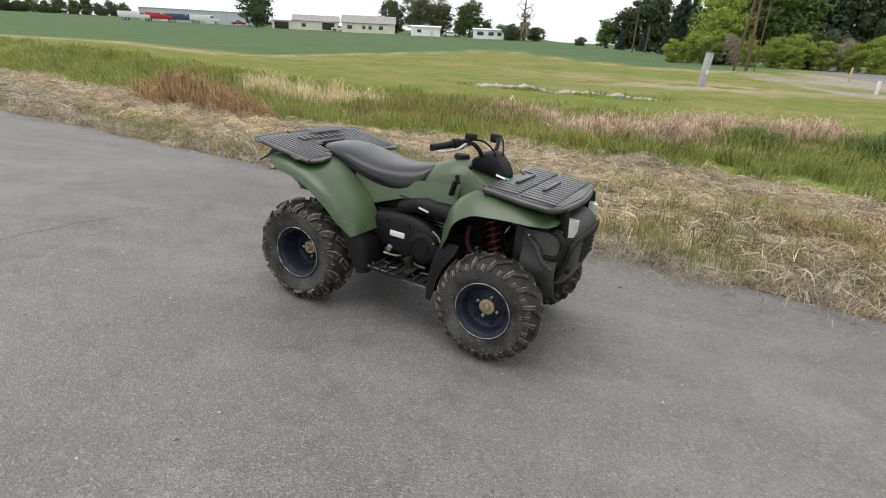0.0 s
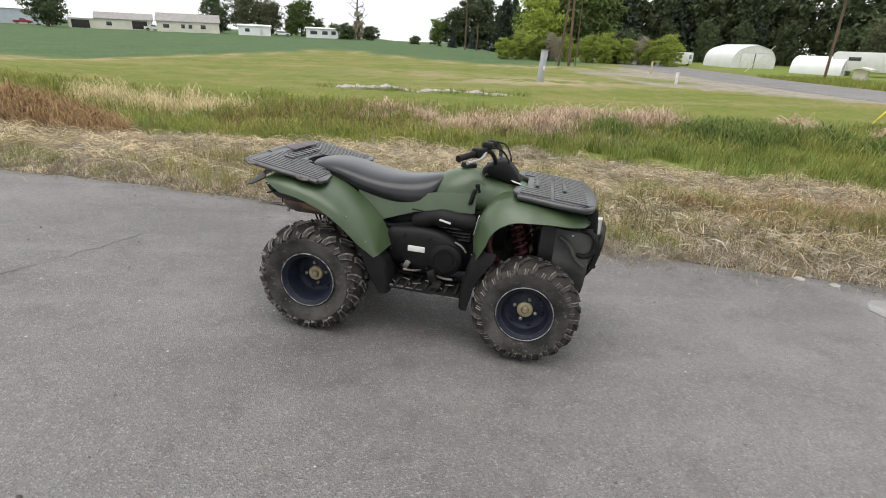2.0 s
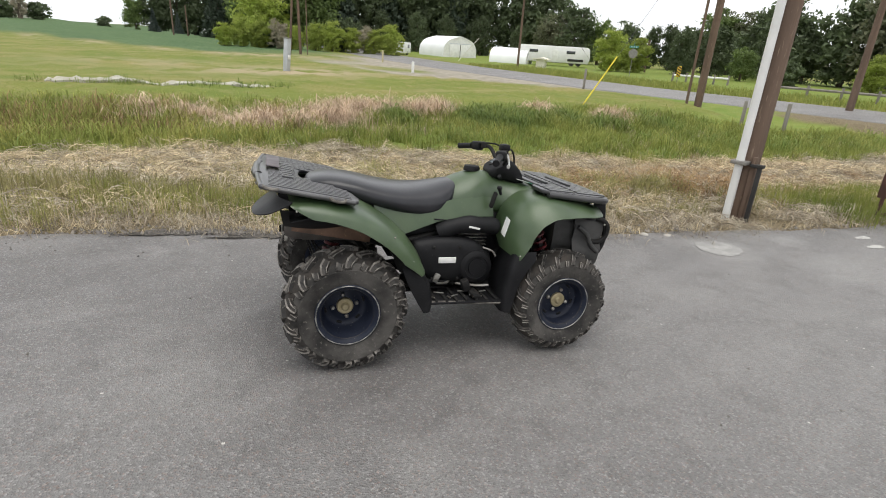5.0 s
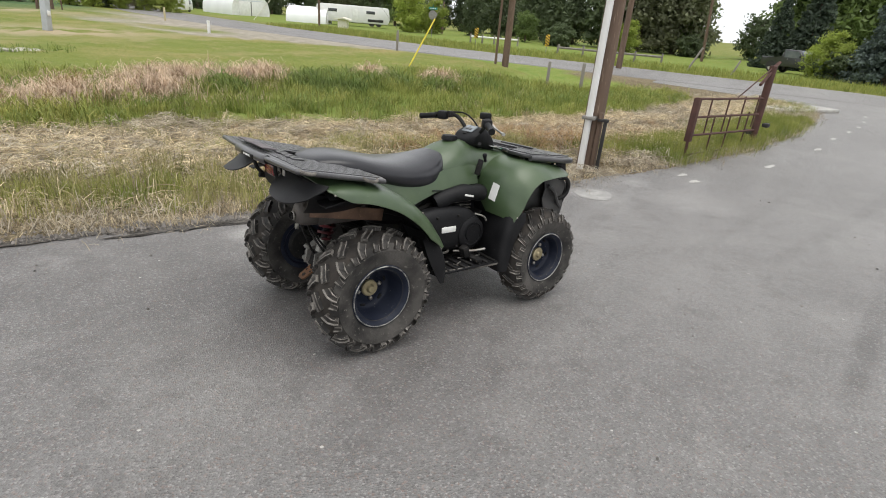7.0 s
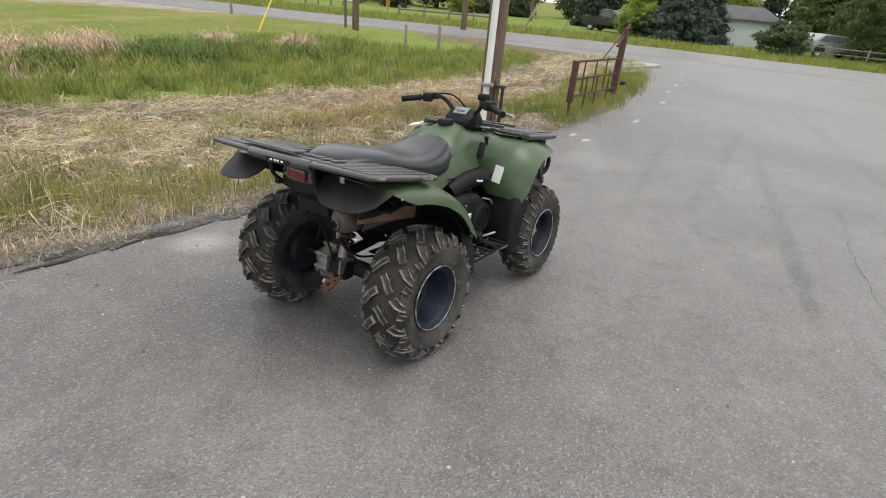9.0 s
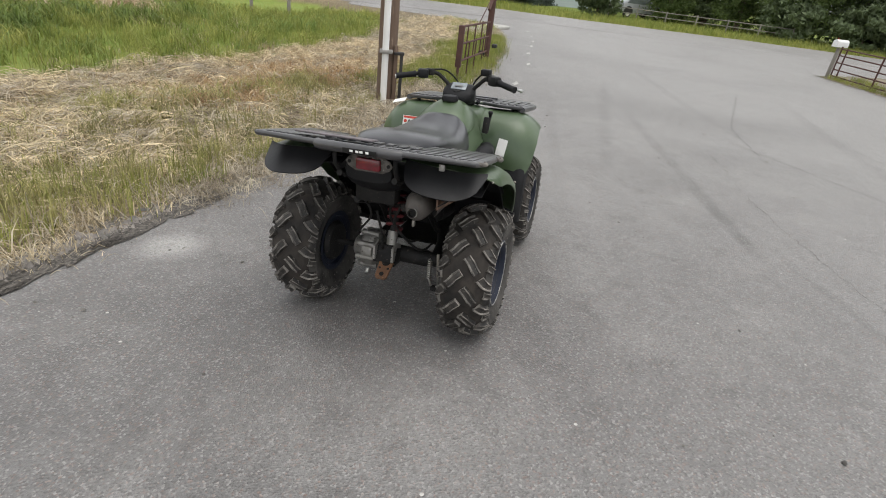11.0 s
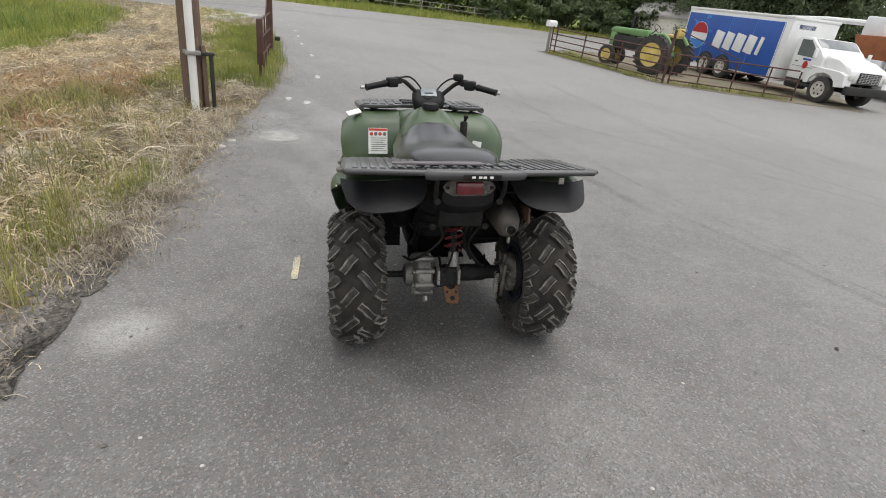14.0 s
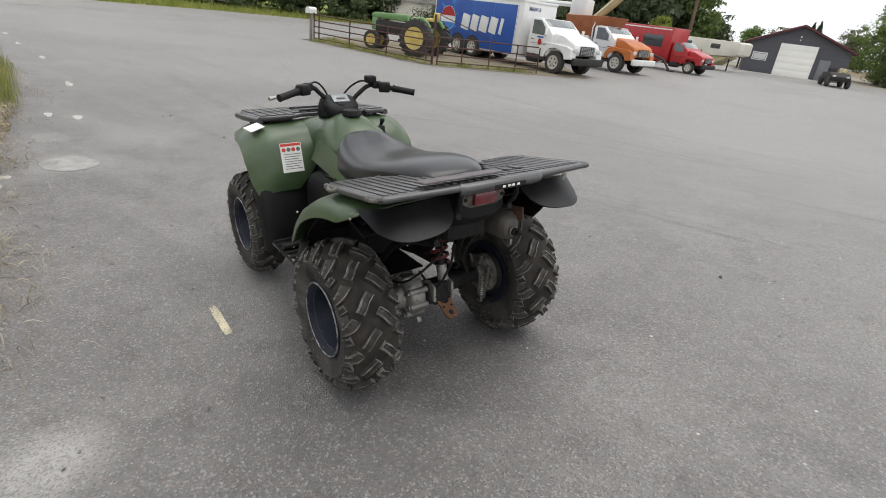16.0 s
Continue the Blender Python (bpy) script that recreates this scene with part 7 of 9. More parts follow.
def gable(name, x, y, turn, length, width, wall_h, ridge_h, wall_m, roof_m, label, holes=(), category="house", z=None):
    """A long gabled building; holes: (side 'f' or 'e', along, bottom, wide, high, material, part name)."""
    ob = thing(name, pose(x, y, float(ground_z(x, y)) if z is None else z, 0, 0, turn), label, category)
    L2, W2 = length / 2, width / 2
    bm = bmesh.new()
    prof = [(-W2, -0.3), (W2, -0.3), (W2, wall_h), (0, ridge_h), (-W2, wall_h)]
    loft(bm, [[Vector((sx, py, pz)) for py, pz in prof] for sx in (-L2, L2)])
    part("wall", bm, wall_m, ob)
    bm = bmesh.new()
    e, t = 0.35, 0.14
    dz = (ridge_h - wall_h) / W2 * e
    pr = [(-W2 - e, wall_h - dz), (0, ridge_h), (W2 + e, wall_h - dz), (W2 + e, wall_h - dz + t), (0, ridge_h + t * 1.2), (-W2 - e, wall_h - dz + t)]
    loft(bm, [[Vector((sx, py, pz + 0.005)) for py, pz in pr] for sx in (-L2 - e, L2 + e)])
    part("roof", bm, roof_m, ob)
    for side, a, b, w, h, m, nm in holes:
        if side == "f":
            c, s = (a, -W2 - 0.02, b + h / 2), (w, 0.08, h)
        elif side == "b":
            c, s = (a, W2 + 0.02, b + h / 2), (w, 0.08, h)
        elif side == "e":
            c, s = (L2 + 0.02, a, b + h / 2), (0.08, w, h)
        else:
            c, s = (-L2 - 0.02, a, b + h / 2), (0.08, w, h)
        o = part(nm, bx(c, s, 0.01), m, ob)
        if nm == "window":
            fr = (w + 0.14, 0.06, h + 0.14) if side in "fb" else (0.06, w + 0.14, h + 0.14)
            part("frame", bx(c, fr, 0.01), trim_white, o)
    return ob


gable("warehouse", -119, 222, 29, 42, 16, 4.6, 5.6, grey_metal, white_metal, "long pale metal farm warehouse across the field",
      [("e", 0, 0, 5, 3.4, dark_gap, "door"), ("f", -12, 0, 3.5, 3.0, white_metal, "door"), ("f", 3, 0, 3.5, 3.0, white_metal, "door")], "warehouse")
gable("shed", -71.5, 190, 20, 9, 8, 2.6, 3.2, cream_wall, white_metal, "open-fronted cream farm shed", [("f", -1.5, 0, 4.5, 2.2, dark_gap, "opening")], "shed")
gable("house", -62, 193, 16, 15, 9, 2.8, 4.5, cream_wall, roof_grey, "low cream farmhouse with a grey roof", [("f", 4, 0.2, 4, 2.2, dark_gap, "opening"), ("f", -4, 0.9, 1.4, 1.1, window_dark, "window")])
gable("house", -42.5, 188, 10, 17, 9, 2.9, 5.0, cream_wall, roof_grey, "cream bungalow with a grey shingle roof across the field",
      [("f", -6, 1.0, 1.6, 1.1, window_dark, "window"), ("f", -1.5, 1.0, 1.0, 1.1, window_dark, "window"), ("f", 0.5, 1.0, 1.0, 1.1, window_dark, "window"), ("f", 4, 1.0, 1.4, 1.1, window_dark, "window")])
gable("mobile_home", -22.5, 180, 4, 9, 3.5, 2.6, 2.9, white_metal, white_metal, "white mobile home among trees", [("f", -2, 1, 1.3, 0.9, window_dark, "window"), ("f", 2, 0.2, 0.9, 1.9, cream_wall, "door")], "mobile home")
gable("mobile_home", -2.8, 180, 2, 9.5, 3.5, 2.6, 2.85, white_metal, white_metal, "white mobile home with wide windows",
      [("f", -2.5, 1, 2.0, 1.0, window_dark, "window"), ("f", 0.8, 1, 1.6, 1.0, window_dark, "window"), ("f", 3.4, 1, 1.3, 1.0, window_dark, "window")], "mobile home")
gable("low_shed", 8.5, 190, 2, 10, 3, 1.2, 1.5, cream_wall, cream_wall, "low pale shed at the far field edge", [], "shed")
gable("greenhouse", -290, 318, 40, 60, 8, 1.6, 3.0, white_metal, white_metal, "long low white greenhouse far away", [], "greenhouse")

# ---- wheels and road vehicles ----
tyre_old = mat("old_tyre", (0.035, 0.033, 0.031), (0.06, 0.056, 0.052), 4, 0.85, 0, 0.3, 40)
white_paint = mat("white_paint", (0.74, 0.74, 0.73), (0.68, 0.68, 0.67), 2, 0.3, 0, 0.02, 40, coat=0.3)
blue_paint = mat("blue_panel", (0.018, 0.085, 0.36), (0.014, 0.07, 0.31), 0.8, 0.4, 0, 0.02, 20)
light_blue = mat("light_blue_panel", (0.05, 0.22, 0.58), (0.035, 0.17, 0.50), 1.2, 0.4, 0, 0.02, 20)
red_paint = mat("red_paint", (0.42, 0.018, 0.022), (0.34, 0.014, 0.02), 2, 0.35, 0, 0.02, 40, coat=0.3)
orange_paint = mat("orange_paint", (0.50, 0.16, 0.035), (0.42, 0.125, 0.03), 2, 0.45, 0, 0.05, 40)
rust_orange = mat("rusty_orange_paint", (0.34, 0.11, 0.035), (0.24, 0.085, 0.035), 3, 0.7, 0, 0.2, 30)
boom_cream = mat("cream_boom_paint", (0.50, 0.44, 0.26), (0.42, 0.37, 0.22), 2, 0.5, 0, 0.1, 30)
tractor_green = mat("tractor_green", (0.11, 0.235, 0.075), (0.18, 0.30, 0.135), 3, 0.45, 0, 0.05, 40)
tractor_yellow = mat("tractor_yellow", (0.62, 0.47, 0.12), (0.52, 0.40, 0.14), 3, 0.5, 0, 0.05, 40)
under_black = mat("chassis_black", (0.02, 0.02, 0.02), (0.035, 0.032, 0.03), 3, 0.7, 0.1, 0.2, 40)
chrome_grey = mat("grille_metal", (0.45, 0.45, 0.45), (0.35, 0.35, 0.35), 6, 0.3, 0.8, 0.05)
pale_rim = mat("pale_rim", (0.55, 0.53, 0.48), (0.42, 0.39, 0.34), 6, 0.6, 0.2, 0.1)
dark_blue = mat("dark_blue_paint", (0.03, 0.06, 0.09), (0.04, 0.075, 0.11), 2, 0.4, 0, 0.02)
glass = mat("vehicle_glass", (0.11, 0.125, 0.13), (0.16, 0.175, 0.18), 3, 0.06, 0, 0, coat=0.6)


def road_wheel(parent, x, y, r, w, out, rim_m, name="wheel", holes=0):
    bm = bmesh.new()
    e = out * w / 2
    prof = [(-e, r * 0.58), (-e * 1.02, r * 0.85), (-e * 0.8, r * 0.98), (0, r), (e * 0.8, r * 0.98), (e * 1.02, r * 0.85), (e, r * 0.58), (e * 0.8, r * 0.55)]
    lathe(bm, prof, "y", 28, cap=False)
    ob = part(name, bm, tyre_old, parent)
    bm = bmesh.new()
    lathe(bm, [(e * 0.78, r * 0.62), (e * 1.03, r * 0.61), (e * 1.0, r * 0.54), (e * 0.86, r * 0.48), (e * 0.90, r * 0.22), (e * 1.06, r * 0.16), (e * 1.08, r * 0.05)], "y", 24)
    rim_ob = part("rim", bm, rim_m, ob)
    for k in range(holes):
        a = 2 * math.pi * k / holes
        bm = bmesh.new()
        lathe(bm, sorted([(e * 0.80, r * 0.075), (e * 0.93, r * 0.075)]), "y", 10, (r * 0.36 * math.cos(a), 0, r * 0.36 * math.sin(a)))
        part("rim_hole", bm, under_black, rim_ob)
    ob.location = (x, y, r)
    return ob


def extrude_side(profile, half, bevel=0.03):
    """A side outline (x, z) given width across y."""
    bm = bmesh.new()
    loft(bm, [[Vector((x, y, z)) for x, z in profile] for y in (-half, half)])
    if bevel:
        bmesh.ops.bevel(bm, geom=bm.edges[:], offset=bevel, segments=2, affect="EDGES", profile=0.5)
    return bm


def lorry(m, label, cab_m, hood_m, rim_m, r=0.44, half=1.02, roof=2.02, wheels=()):
    """The cab and chassis of a bonneted lorry; x ahead from the front axle, y to its left."""
    ob = thing("truck", m, label, "truck")
    cab = part("cab", extrude_side([(-1.55, 0.62), (-0.30, 0.62), (-0.28, 1.45), (-0.52, 1.66), (-0.92, roof - 0.04), (-1.05, roof), (-1.5, roof), (-1.58, roof - 0.1)], half - 0.06, 0.05), cab_m, ob)
    for s in (1, -1):
        y = s * (half - 0.055)
        bm = plate([(-1.38, 1.40), (-0.62, 1.38), (-0.66, 1.62), (-0.98, 1.93), (-1.38, 1.93)], 0.012, Matrix.Translation((0, y, 0)) @ pose(0, 0, 0, 90, 0, 0))
        part("side_window", bm, glass, cab)
        part("door_seam", bx((-0.98, y, 1.05), (0.9, 0.014, 0.012), 0.0), under_black, cab)
        part("door_handle", bx((-1.32, y + s * 0.01, 1.2), (0.12, 0.03, 0.03), 0.006), under_black, cab)
        part("mirror", bx((-0.45, s * (half + 0.16), 1.55), (0.06, 0.14, 0.30), 0.02), cab_m, cab)
        arch = [(-0.70, 0.58), (-0.66, 0.88), (-0.50, 1.06), (-0.10, 1.12), (0.55, 1.10), (0.80, 1.02), (0.85, 0.66), (0.54, 0.62), (0.47, 0.78), (0.30, 0.93), (0.0, 1.0), (-0.30, 0.93), (-0.47, 0.78), (-0.54, 0.58)]
        part("fender", loft(bmesh.new(), [[Vector((x, y_, z)) for x, z in arch] for y_ in (s * (half - 0.34), s * (half - 0.04), s * half)]), hood_m, ob)
        part("fender_top", bx((0.0, s * (half - 0.20), 1.10), (1.25, 0.36, 0.06), 0.028, eul(0, 3, 0)), hood_m, ob)
        part("headlight", bx((0.83, s * (half - 0.28), 0.98), (0.06, 0.24, 0.17), 0.03), lamp_lens, ob)
        part("step", bx((-0.85, s * (half - 0.1), 0.48), (0.9, 0.25, 0.10), 0.02), under_black, ob)
    part("windscreen", bx((-0.70, 0, 1.80), (0.02, half * 1.70, 0.60), 0.01, eul(0, -48, 0)), glass, cab)
    hood = part("hood", extrude_side([(-0.32, 0.80), (0.80, 0.78), (0.84, 1.10), (0.74, 1.26), (0.2, 1.44), (-0.34, 1.58)], half - 0.20, 0.09), hood_m, ob)
    g = part("grille", bx((0.835, 0, 0.99), (0.05, 0.92, 0.34), 0.02), under_black, hood)
    for k in range(6):
        part("slat", bx((0.862, 0, 0.86 + 0.05 * k), (0.014, 0.88, 0.018), 0.0), chrome_grey, g)
    for k in range(7):
        part("slat", bx((0.866, -0.39 + 0.13 * k, 0.99), (0.014, 0.02, 0.30), 0.0), chrome_grey, g)
    part("bumper", bx((0.95, 0, 0.58), (0.16, half * 2 - 0.1, 0.27), 0.04), under_black if cab_m is hood_m else trim_white, ob)
    part("chassis", bx((-3.0, 0, 0.55), (7.2, 0.8, 0.22), 0.02), under_black, ob)
    part("fuel_tank", bx((-1.2, -half + 0.25, 0.48), (0.7, 0.4, 0.36), 0.08), under_black, ob)
    for s in (1, -1):
        road_wheel(ob, 0, s * (half - 0.15), r, 0.28, s, rim_m, "front_wheel", 6)
        for x in wheels:
            road_wheel(ob, x, s * (half - 0.12), r, 0.42, s, rim_m, "rear_wheel", 6)
    return ob


yard = 161.3


def yard_pose(x, y, turn, k=0.95):
    """A stand in the yard, on its ground."""
    px, py = -1.78 + (x + 1.78) * 0.95, 5.6 + (y - 5.6) * 0.95
    return Matrix.LocRotScale((px, py, float(base_z(px, py))), Euler((0, 0, radians(turn))), (k, k, k))


delivery = lorry(yard_pose(6.17, -17.02, yard), "white delivery truck with a blue drinks body", white_paint, white_paint, pale_rim, wheels=(-4.9, -5.95))
body = part("cargo_body", bx((-4.95, 0, 1.46), (5.95, 2.1, 2.14), 0.03), white_paint, delivery, "white box body with blue roller sides")
for s in (1, -1):
    y = s * 1.056
    pan = part("side_panel", bx((-5.05, y, 1.42), (5.55, 0.03, 1.94), 0.008), blue_paint, body, "blue roller-shutter side with round emblem")
    for k in range(4):
        part("shutter_seam", bx((-2.29 - 1.38 * (k + 0.0) - (0 if k == 0 else 0), y + s * 0.016, 1.42), (0.03, 0.012, 1.92), 0.0), light_blue if k else white_paint, pan)
    cx, cz, rr_ = -6.80, 1.52, 0.54

    def cap(a0, a1, mat_, nm, off, r=rr_):
        pts = [(cx + r * math.cos(radians(a)), cz + r * math.sin(radians(a))) for a in np.linspace(a0, a1, 22)]
        part(nm, plate(pts, 0.004, Matrix.Translation((0, y + s * off + (0 if s < 0 else 0), 0)) @ pose(0, 0, 0, 90, 0, 0)), mat_, pan)
    g_ = random.Random(5)
    for k in range(16):
        a_, q_ = g_.uniform(0, 6.28), g_.uniform(0.45, 1.15)
        part("pale_splash", bx((max(cx + q_ * math.cos(a_), -7.72), y + s * 0.017, min(max(cz + 0.85 * q_ * math.sin(a_), 0.56), 2.28)), (g_.uniform(0.1, 0.3), 0.006, g_.uniform(0.05, 0.16)), 0.0, eul(0, g_.uniform(-40, 40), 0)), light_blue, pan)
    cap(0, 359, white_paint, "emblem_disc", 0.030)
    cap(12, 168, red_paint, "emblem_top", 0.038, 0.52)
    cap(200, 340, light_blue, "emblem_base", 0.038, 0.52)
    for k in range(5):
        x0 = (-5.50 + 0.62 * k) if k < 4 else -3.14
        wide = (0.52, 0.46, 0.52, 0.46, 0.17)[k]
        part("letter_block", bx((x0, y + s * 0.024, 1.47), (wide, 0.012, 0.66), 0.02, eul(0, -s * 9, 0)), white_paint, pan, "plain white block where lettering stands")
    for wx in (-4.9, -5.95):
        part("wheel_arch", plate([(wx + 0.54 * math.cos(a), 0.40 + 0.54 * math.sin(a)) for a in np.linspace(0, math.pi, 16)], 0.006, Matrix.Translation((0, y + s * 0.018 + (0.006 if s > 0 else 0), 0)) @ pose(0, 0, 0, 90, 0, 0)), under_black, pan)
part("top_badge", bx((-1.985, -0.35, 2.30), (0.02, 0.75, 0.16), 0.005), blue_paint, body)
part("top_rail", bx((-4.95, 0, 2.57), (6.0, 2.14, 0.10), 0.02), white_paint, body)
for s in (1, -1):
    bm = plate([(0.10 * math.cos(a), 0.13 * math.sin(a)) for a in np.linspace(0, 6.0, 16)], 0.008, Matrix.Translation((-0.9, s * 0.972 + (0 if s < 0 else 0.008), 1.12)) @ pose(0, 0, 0, 90, 0, 0))
    part("door_emblem", bm, red_paint, delivery)
    part("door_letters", bx((-0.9, s * 0.975, 1.30), (0.34, 0.012, 0.06), 0.0), blue_paint, delivery, "small blue lettering bar")

bucket = lorry(yard_pose(5.33, -23.04, yard), "orange and white bucket truck with a raised boom", white_paint, orange_paint, pale_rim, wheels=(-4.6,))
part("blue_stripe", bx((0.05, 0, 1.47), (0.14, 1.62, 0.012), 0.0, eul(0, 10, 0)), blue_paint, bucket)
part("utility_body", bx((-4.0, 0, 1.05), (4.4, 2.1, 0.85), 0.04), white_paint, bucket)
part("hopper", extrude_side([(-1.75, 1.45), (-0.95, 2.45), (-3.6, 2.35), (-3.2, 1.45)], 0.95, 0.05), rust_orange, bucket, "rusty orange hopper")
boom = part("boom", bar([(-2.6, 0, 2.1), (-0.2, 0, 4.2)], 0.20, 6), boom_cream, bucket, "cream steel lifting boom")
part("turret", bx((-2.8, 0, 1.9), (0.8, 0.8, 0.9), 0.08), rust_orange, bucket)
part("boom_tip", bar([(-0.2, 0, 4.2), (1.4, 0, 5.6)], 0.15, 6), boom_cream, boom)
part("work_bucket", bx((-3.2, -0.2, 2.65), (0.95, 0.75, 0.95), 0.06), white_paint, bucket, "white fibreglass work bucket")
part("bucket_arm", bar([(-3.6, -0.2, 2.85), (-6.0, -0.2, 2.85), (-9.2, -0.2, 2.7)], 0.12, 8), white_paint, bucket)
part("cab_guard", bar(curve([(-1.65, -0.9, 0.9), (-1.65, -0.9, 2.2), (-1.65, 0.9, 2.2), (-1.65, 0.9, 0.9)], 3), 0.03, 8), white_paint, bucket)

red_truck = lorry(yard_pose(3.23, -30.88, yard, 0.79), "red box truck with a dark side window", red_paint, red_paint, pale_rim, r=0.40, roof=1.95, wheels=(-4.2,))
rb = part("cargo_body", bx((-3.95, 0, 1.72), (4.6, 2.3, 2.3), 0.04), red_paint, red_truck)
for s in (1, -1):
    part("hatch", bx((-3.1, s * 1.155, 1.90), (1.6, 0.03, 0.80), 0.01), window_dark, rb)
    part("white_band", bx((-3.95, s * 1.155, 2.72), (4.3, 0.02, 0.08), 0.0), white_paint, rb)
arm = part("loading_arm", bar([(-2.6, -1.55, 0.95), (-1.5, -1.75, 0.70), (-0.9, -1.85, 0.10)], [0.10, 0.09, 0.07], 6), under_black, red_truck, "black folded loading arm")
part("arm_foot", bx((-0.75, -1.88, 0.06), (0.5, 0.34, 0.06), 0.02), under_black, arm)
part("arm_ram", bar([(-2.3, -1.7, 0.35), (-1.6, -1.78, 0.62)], 0.05, 8), chrome_grey, arm)

# livestock trailer
tr = thing("horse_trailer", yard_pose(3.0, -41.15, yard), "white gooseneck livestock trailer with dark windows", "trailer")
tb = part("body", extrude_side([(-6.6, 0.45), (-1.2, 0.45), (-0.9, 0.95), (1.1, 1.05), (1.55, 1.2), (1.55, 1.95), (1.4, 2.05), (-6.6, 2.05)], 1.05, 0.05), mat("cream_white", (0.62, 0.60, 0.52), (0.54, 0.52, 0.45), 1.5, 0.5), tr)
part("nose_skirt", extrude_side([(-1.2, 0.3), (-0.2, 0.3), (0.8, 0.98), (-1.0, 0.98)], 0.95, 0.03), boom_cream, tr)
for s in (1, -1):
    for x in (-0.2, -2.4, -4.2):
        part("window", bx((x, s * 1.055, 1.62), (0.7, 0.02, 0.32), 0.02), window_dark, tb)
    for x in (-4.2, -5.1):
        road_wheel(tr, x, s * 0.92, 0.36, 0.24, s, pale_rim)
part("jack", bar([(0.6, 0, 0), (0.6, 0, 1.0)], 0.05, 8), under_black, tr)
part("coupler", bar([(1.3, 0, 1.1), (1.3, 0, 0.35)], 0.06, 8), under_black, tr)

# utility buggy
bg_ = thing("utility_buggy", yard_pose(-4.4, -41.4, 100), "small dark two-seat utility buggy", "buggy")
for x, s in ((0.9, 1), (0.9, -1), (-0.9, 1), (-0.9, -1)):
    road_wheel(bg_, x, s * 0.6, 0.31, 0.24, s, under_black)
part("body", extrude_side([(-1.3, 0.4), (1.25, 0.4), (1.3, 0.7), (0.7, 0.95), (-1.3, 0.85)], 0.6, 0.05), under_black, bg_)
for s in (1, -1):
    part("seat", bx((-0.2, s * 0.3, 0.95), (0.45, 0.5, 0.5), 0.08, eul(0, -12, 0)), boom_cream if s > 0 else under_black, bg_)
    part("headlight", bx((1.27, s * 0.4, 0.72), (0.06, 0.2, 0.1), 0.02), lamp_lens, bg_)
part("steering_wheel", bar(curve([(0.3 + 0.05 * math.cos(a), 0.3 + 0.17 * math.cos(a), 1.1 + 0.15 * math.sin(a)) for a in np.linspace(0, 6.28, 14)], 1), 0.015, 6), under_black, bg_)

# ---- garage ----
dark_siding = mat("slate_siding", (0.078, 0.076, 0.088), (0.090, 0.094, 0.105), 1.2, 0.7, 0, 0.15, 30, stretch=(0.2, 0.2, 6))
maroon = mat("maroon_trim", (0.095, 0.022, 0.024), (0.075, 0.020, 0.022), 2, 0.6, 0, 0.05)
door_white = mat("door_white", (0.86, 0.85, 0.80), (0.82, 0.81, 0.76), 1, 0.5, 0, 0.02)


def garage():
    ob = thing("garage", yard_pose(0, -46.5, 185.7), "dark slate garage with maroon eaves and white roller door", "garage")
    # x runs along the front; the building lies behind it, on the +y side
    L0, L1, D, eave, ridge, mid = -1.85, 5.2, 9.0, 2.22, 3.66, 1.55
    bm = bmesh.new()
    prof = [(L0, -0.4), (L1, -0.4), (L1, eave), (mid, ridge), (L0, eave)]
    loft(bm, [[Vector((x, y, z)) for x, z in prof] for y in (0, D)])
    part("wall", bm, dark_siding, ob)
    bm = bmesh.new()
    pr = [(L0 - 0.35, eave - 0.13), (mid, ridge + 0.02), (L1 + 0.35, eave - 0.13), (L1 + 0.35, eave + 0.02), (mid, ridge + 0.18), (L0 - 0.35, eave + 0.02)]
    loft(bm, [[Vector((x, y, z)) for x, z in pr] for y in (-0.35, D + 0.35)])
    part("roof", bm, maroon, ob, "maroon metal roof edge")
    d = part("roller_door", bx((1.66, -0.03, 1.19), (2.58, 0.08, 2.38), 0.01), door_white, ob, "white roller door")
    for k in range(5):
        part("panel", bx((1.66, -0.075, 0.24 + 0.475 * k), (2.54, 0.012, 0.466), 0.003), door_white, d)
    part("entry_door", bx((3.68, -0.04, 0.76), (0.74, 0.06, 1.5), 0.01), mat("grey_door", (0.16, 0.165, 0.18), (0.19, 0.195, 0.21), 2, 0.5), ob, "grey entry door")
    w = part("window", bx((-0.85, -0.04, 1.24), (0.92, 0.06, 0.46), 0.01), window_dark, ob)
    part("frame", bx((-0.85, -0.02, 1.24), (1.06, 0.06, 0.60), 0.01), trim_white, w)
    part("pane", bx((-0.85, -0.08, 1.24), (0.86, 0.01, 0.40), 0.0), mat("pale_blind", (0.55, 0.56, 0.56), None, 2, 0.4), w)
    part("wall_lamp", bx((1.55, -0.08, 2.95), (0.10, 0.14, 0.10), 0.02), trim_white, ob)
    part("wall_lamp", bx((1.55, -0.08, 2.72), (0.07, 0.10, 0.07), 0.02), trim_white, ob)
    part("slab", bx((1.7, -0.9, -0.03), (7.6, 1.8, 0.10), 0.02), concrete, ob, "pale concrete apron")


garage()

# ---- pipe fence and tractor ----
pipe_brown = mat("rusty_pipe", (0.105, 0.052, 0.042), (0.075, 0.040, 0.034), 5, 0.75, 0.2, 0.2, 60, (0.17, 0.09, 0.06), -0.1)


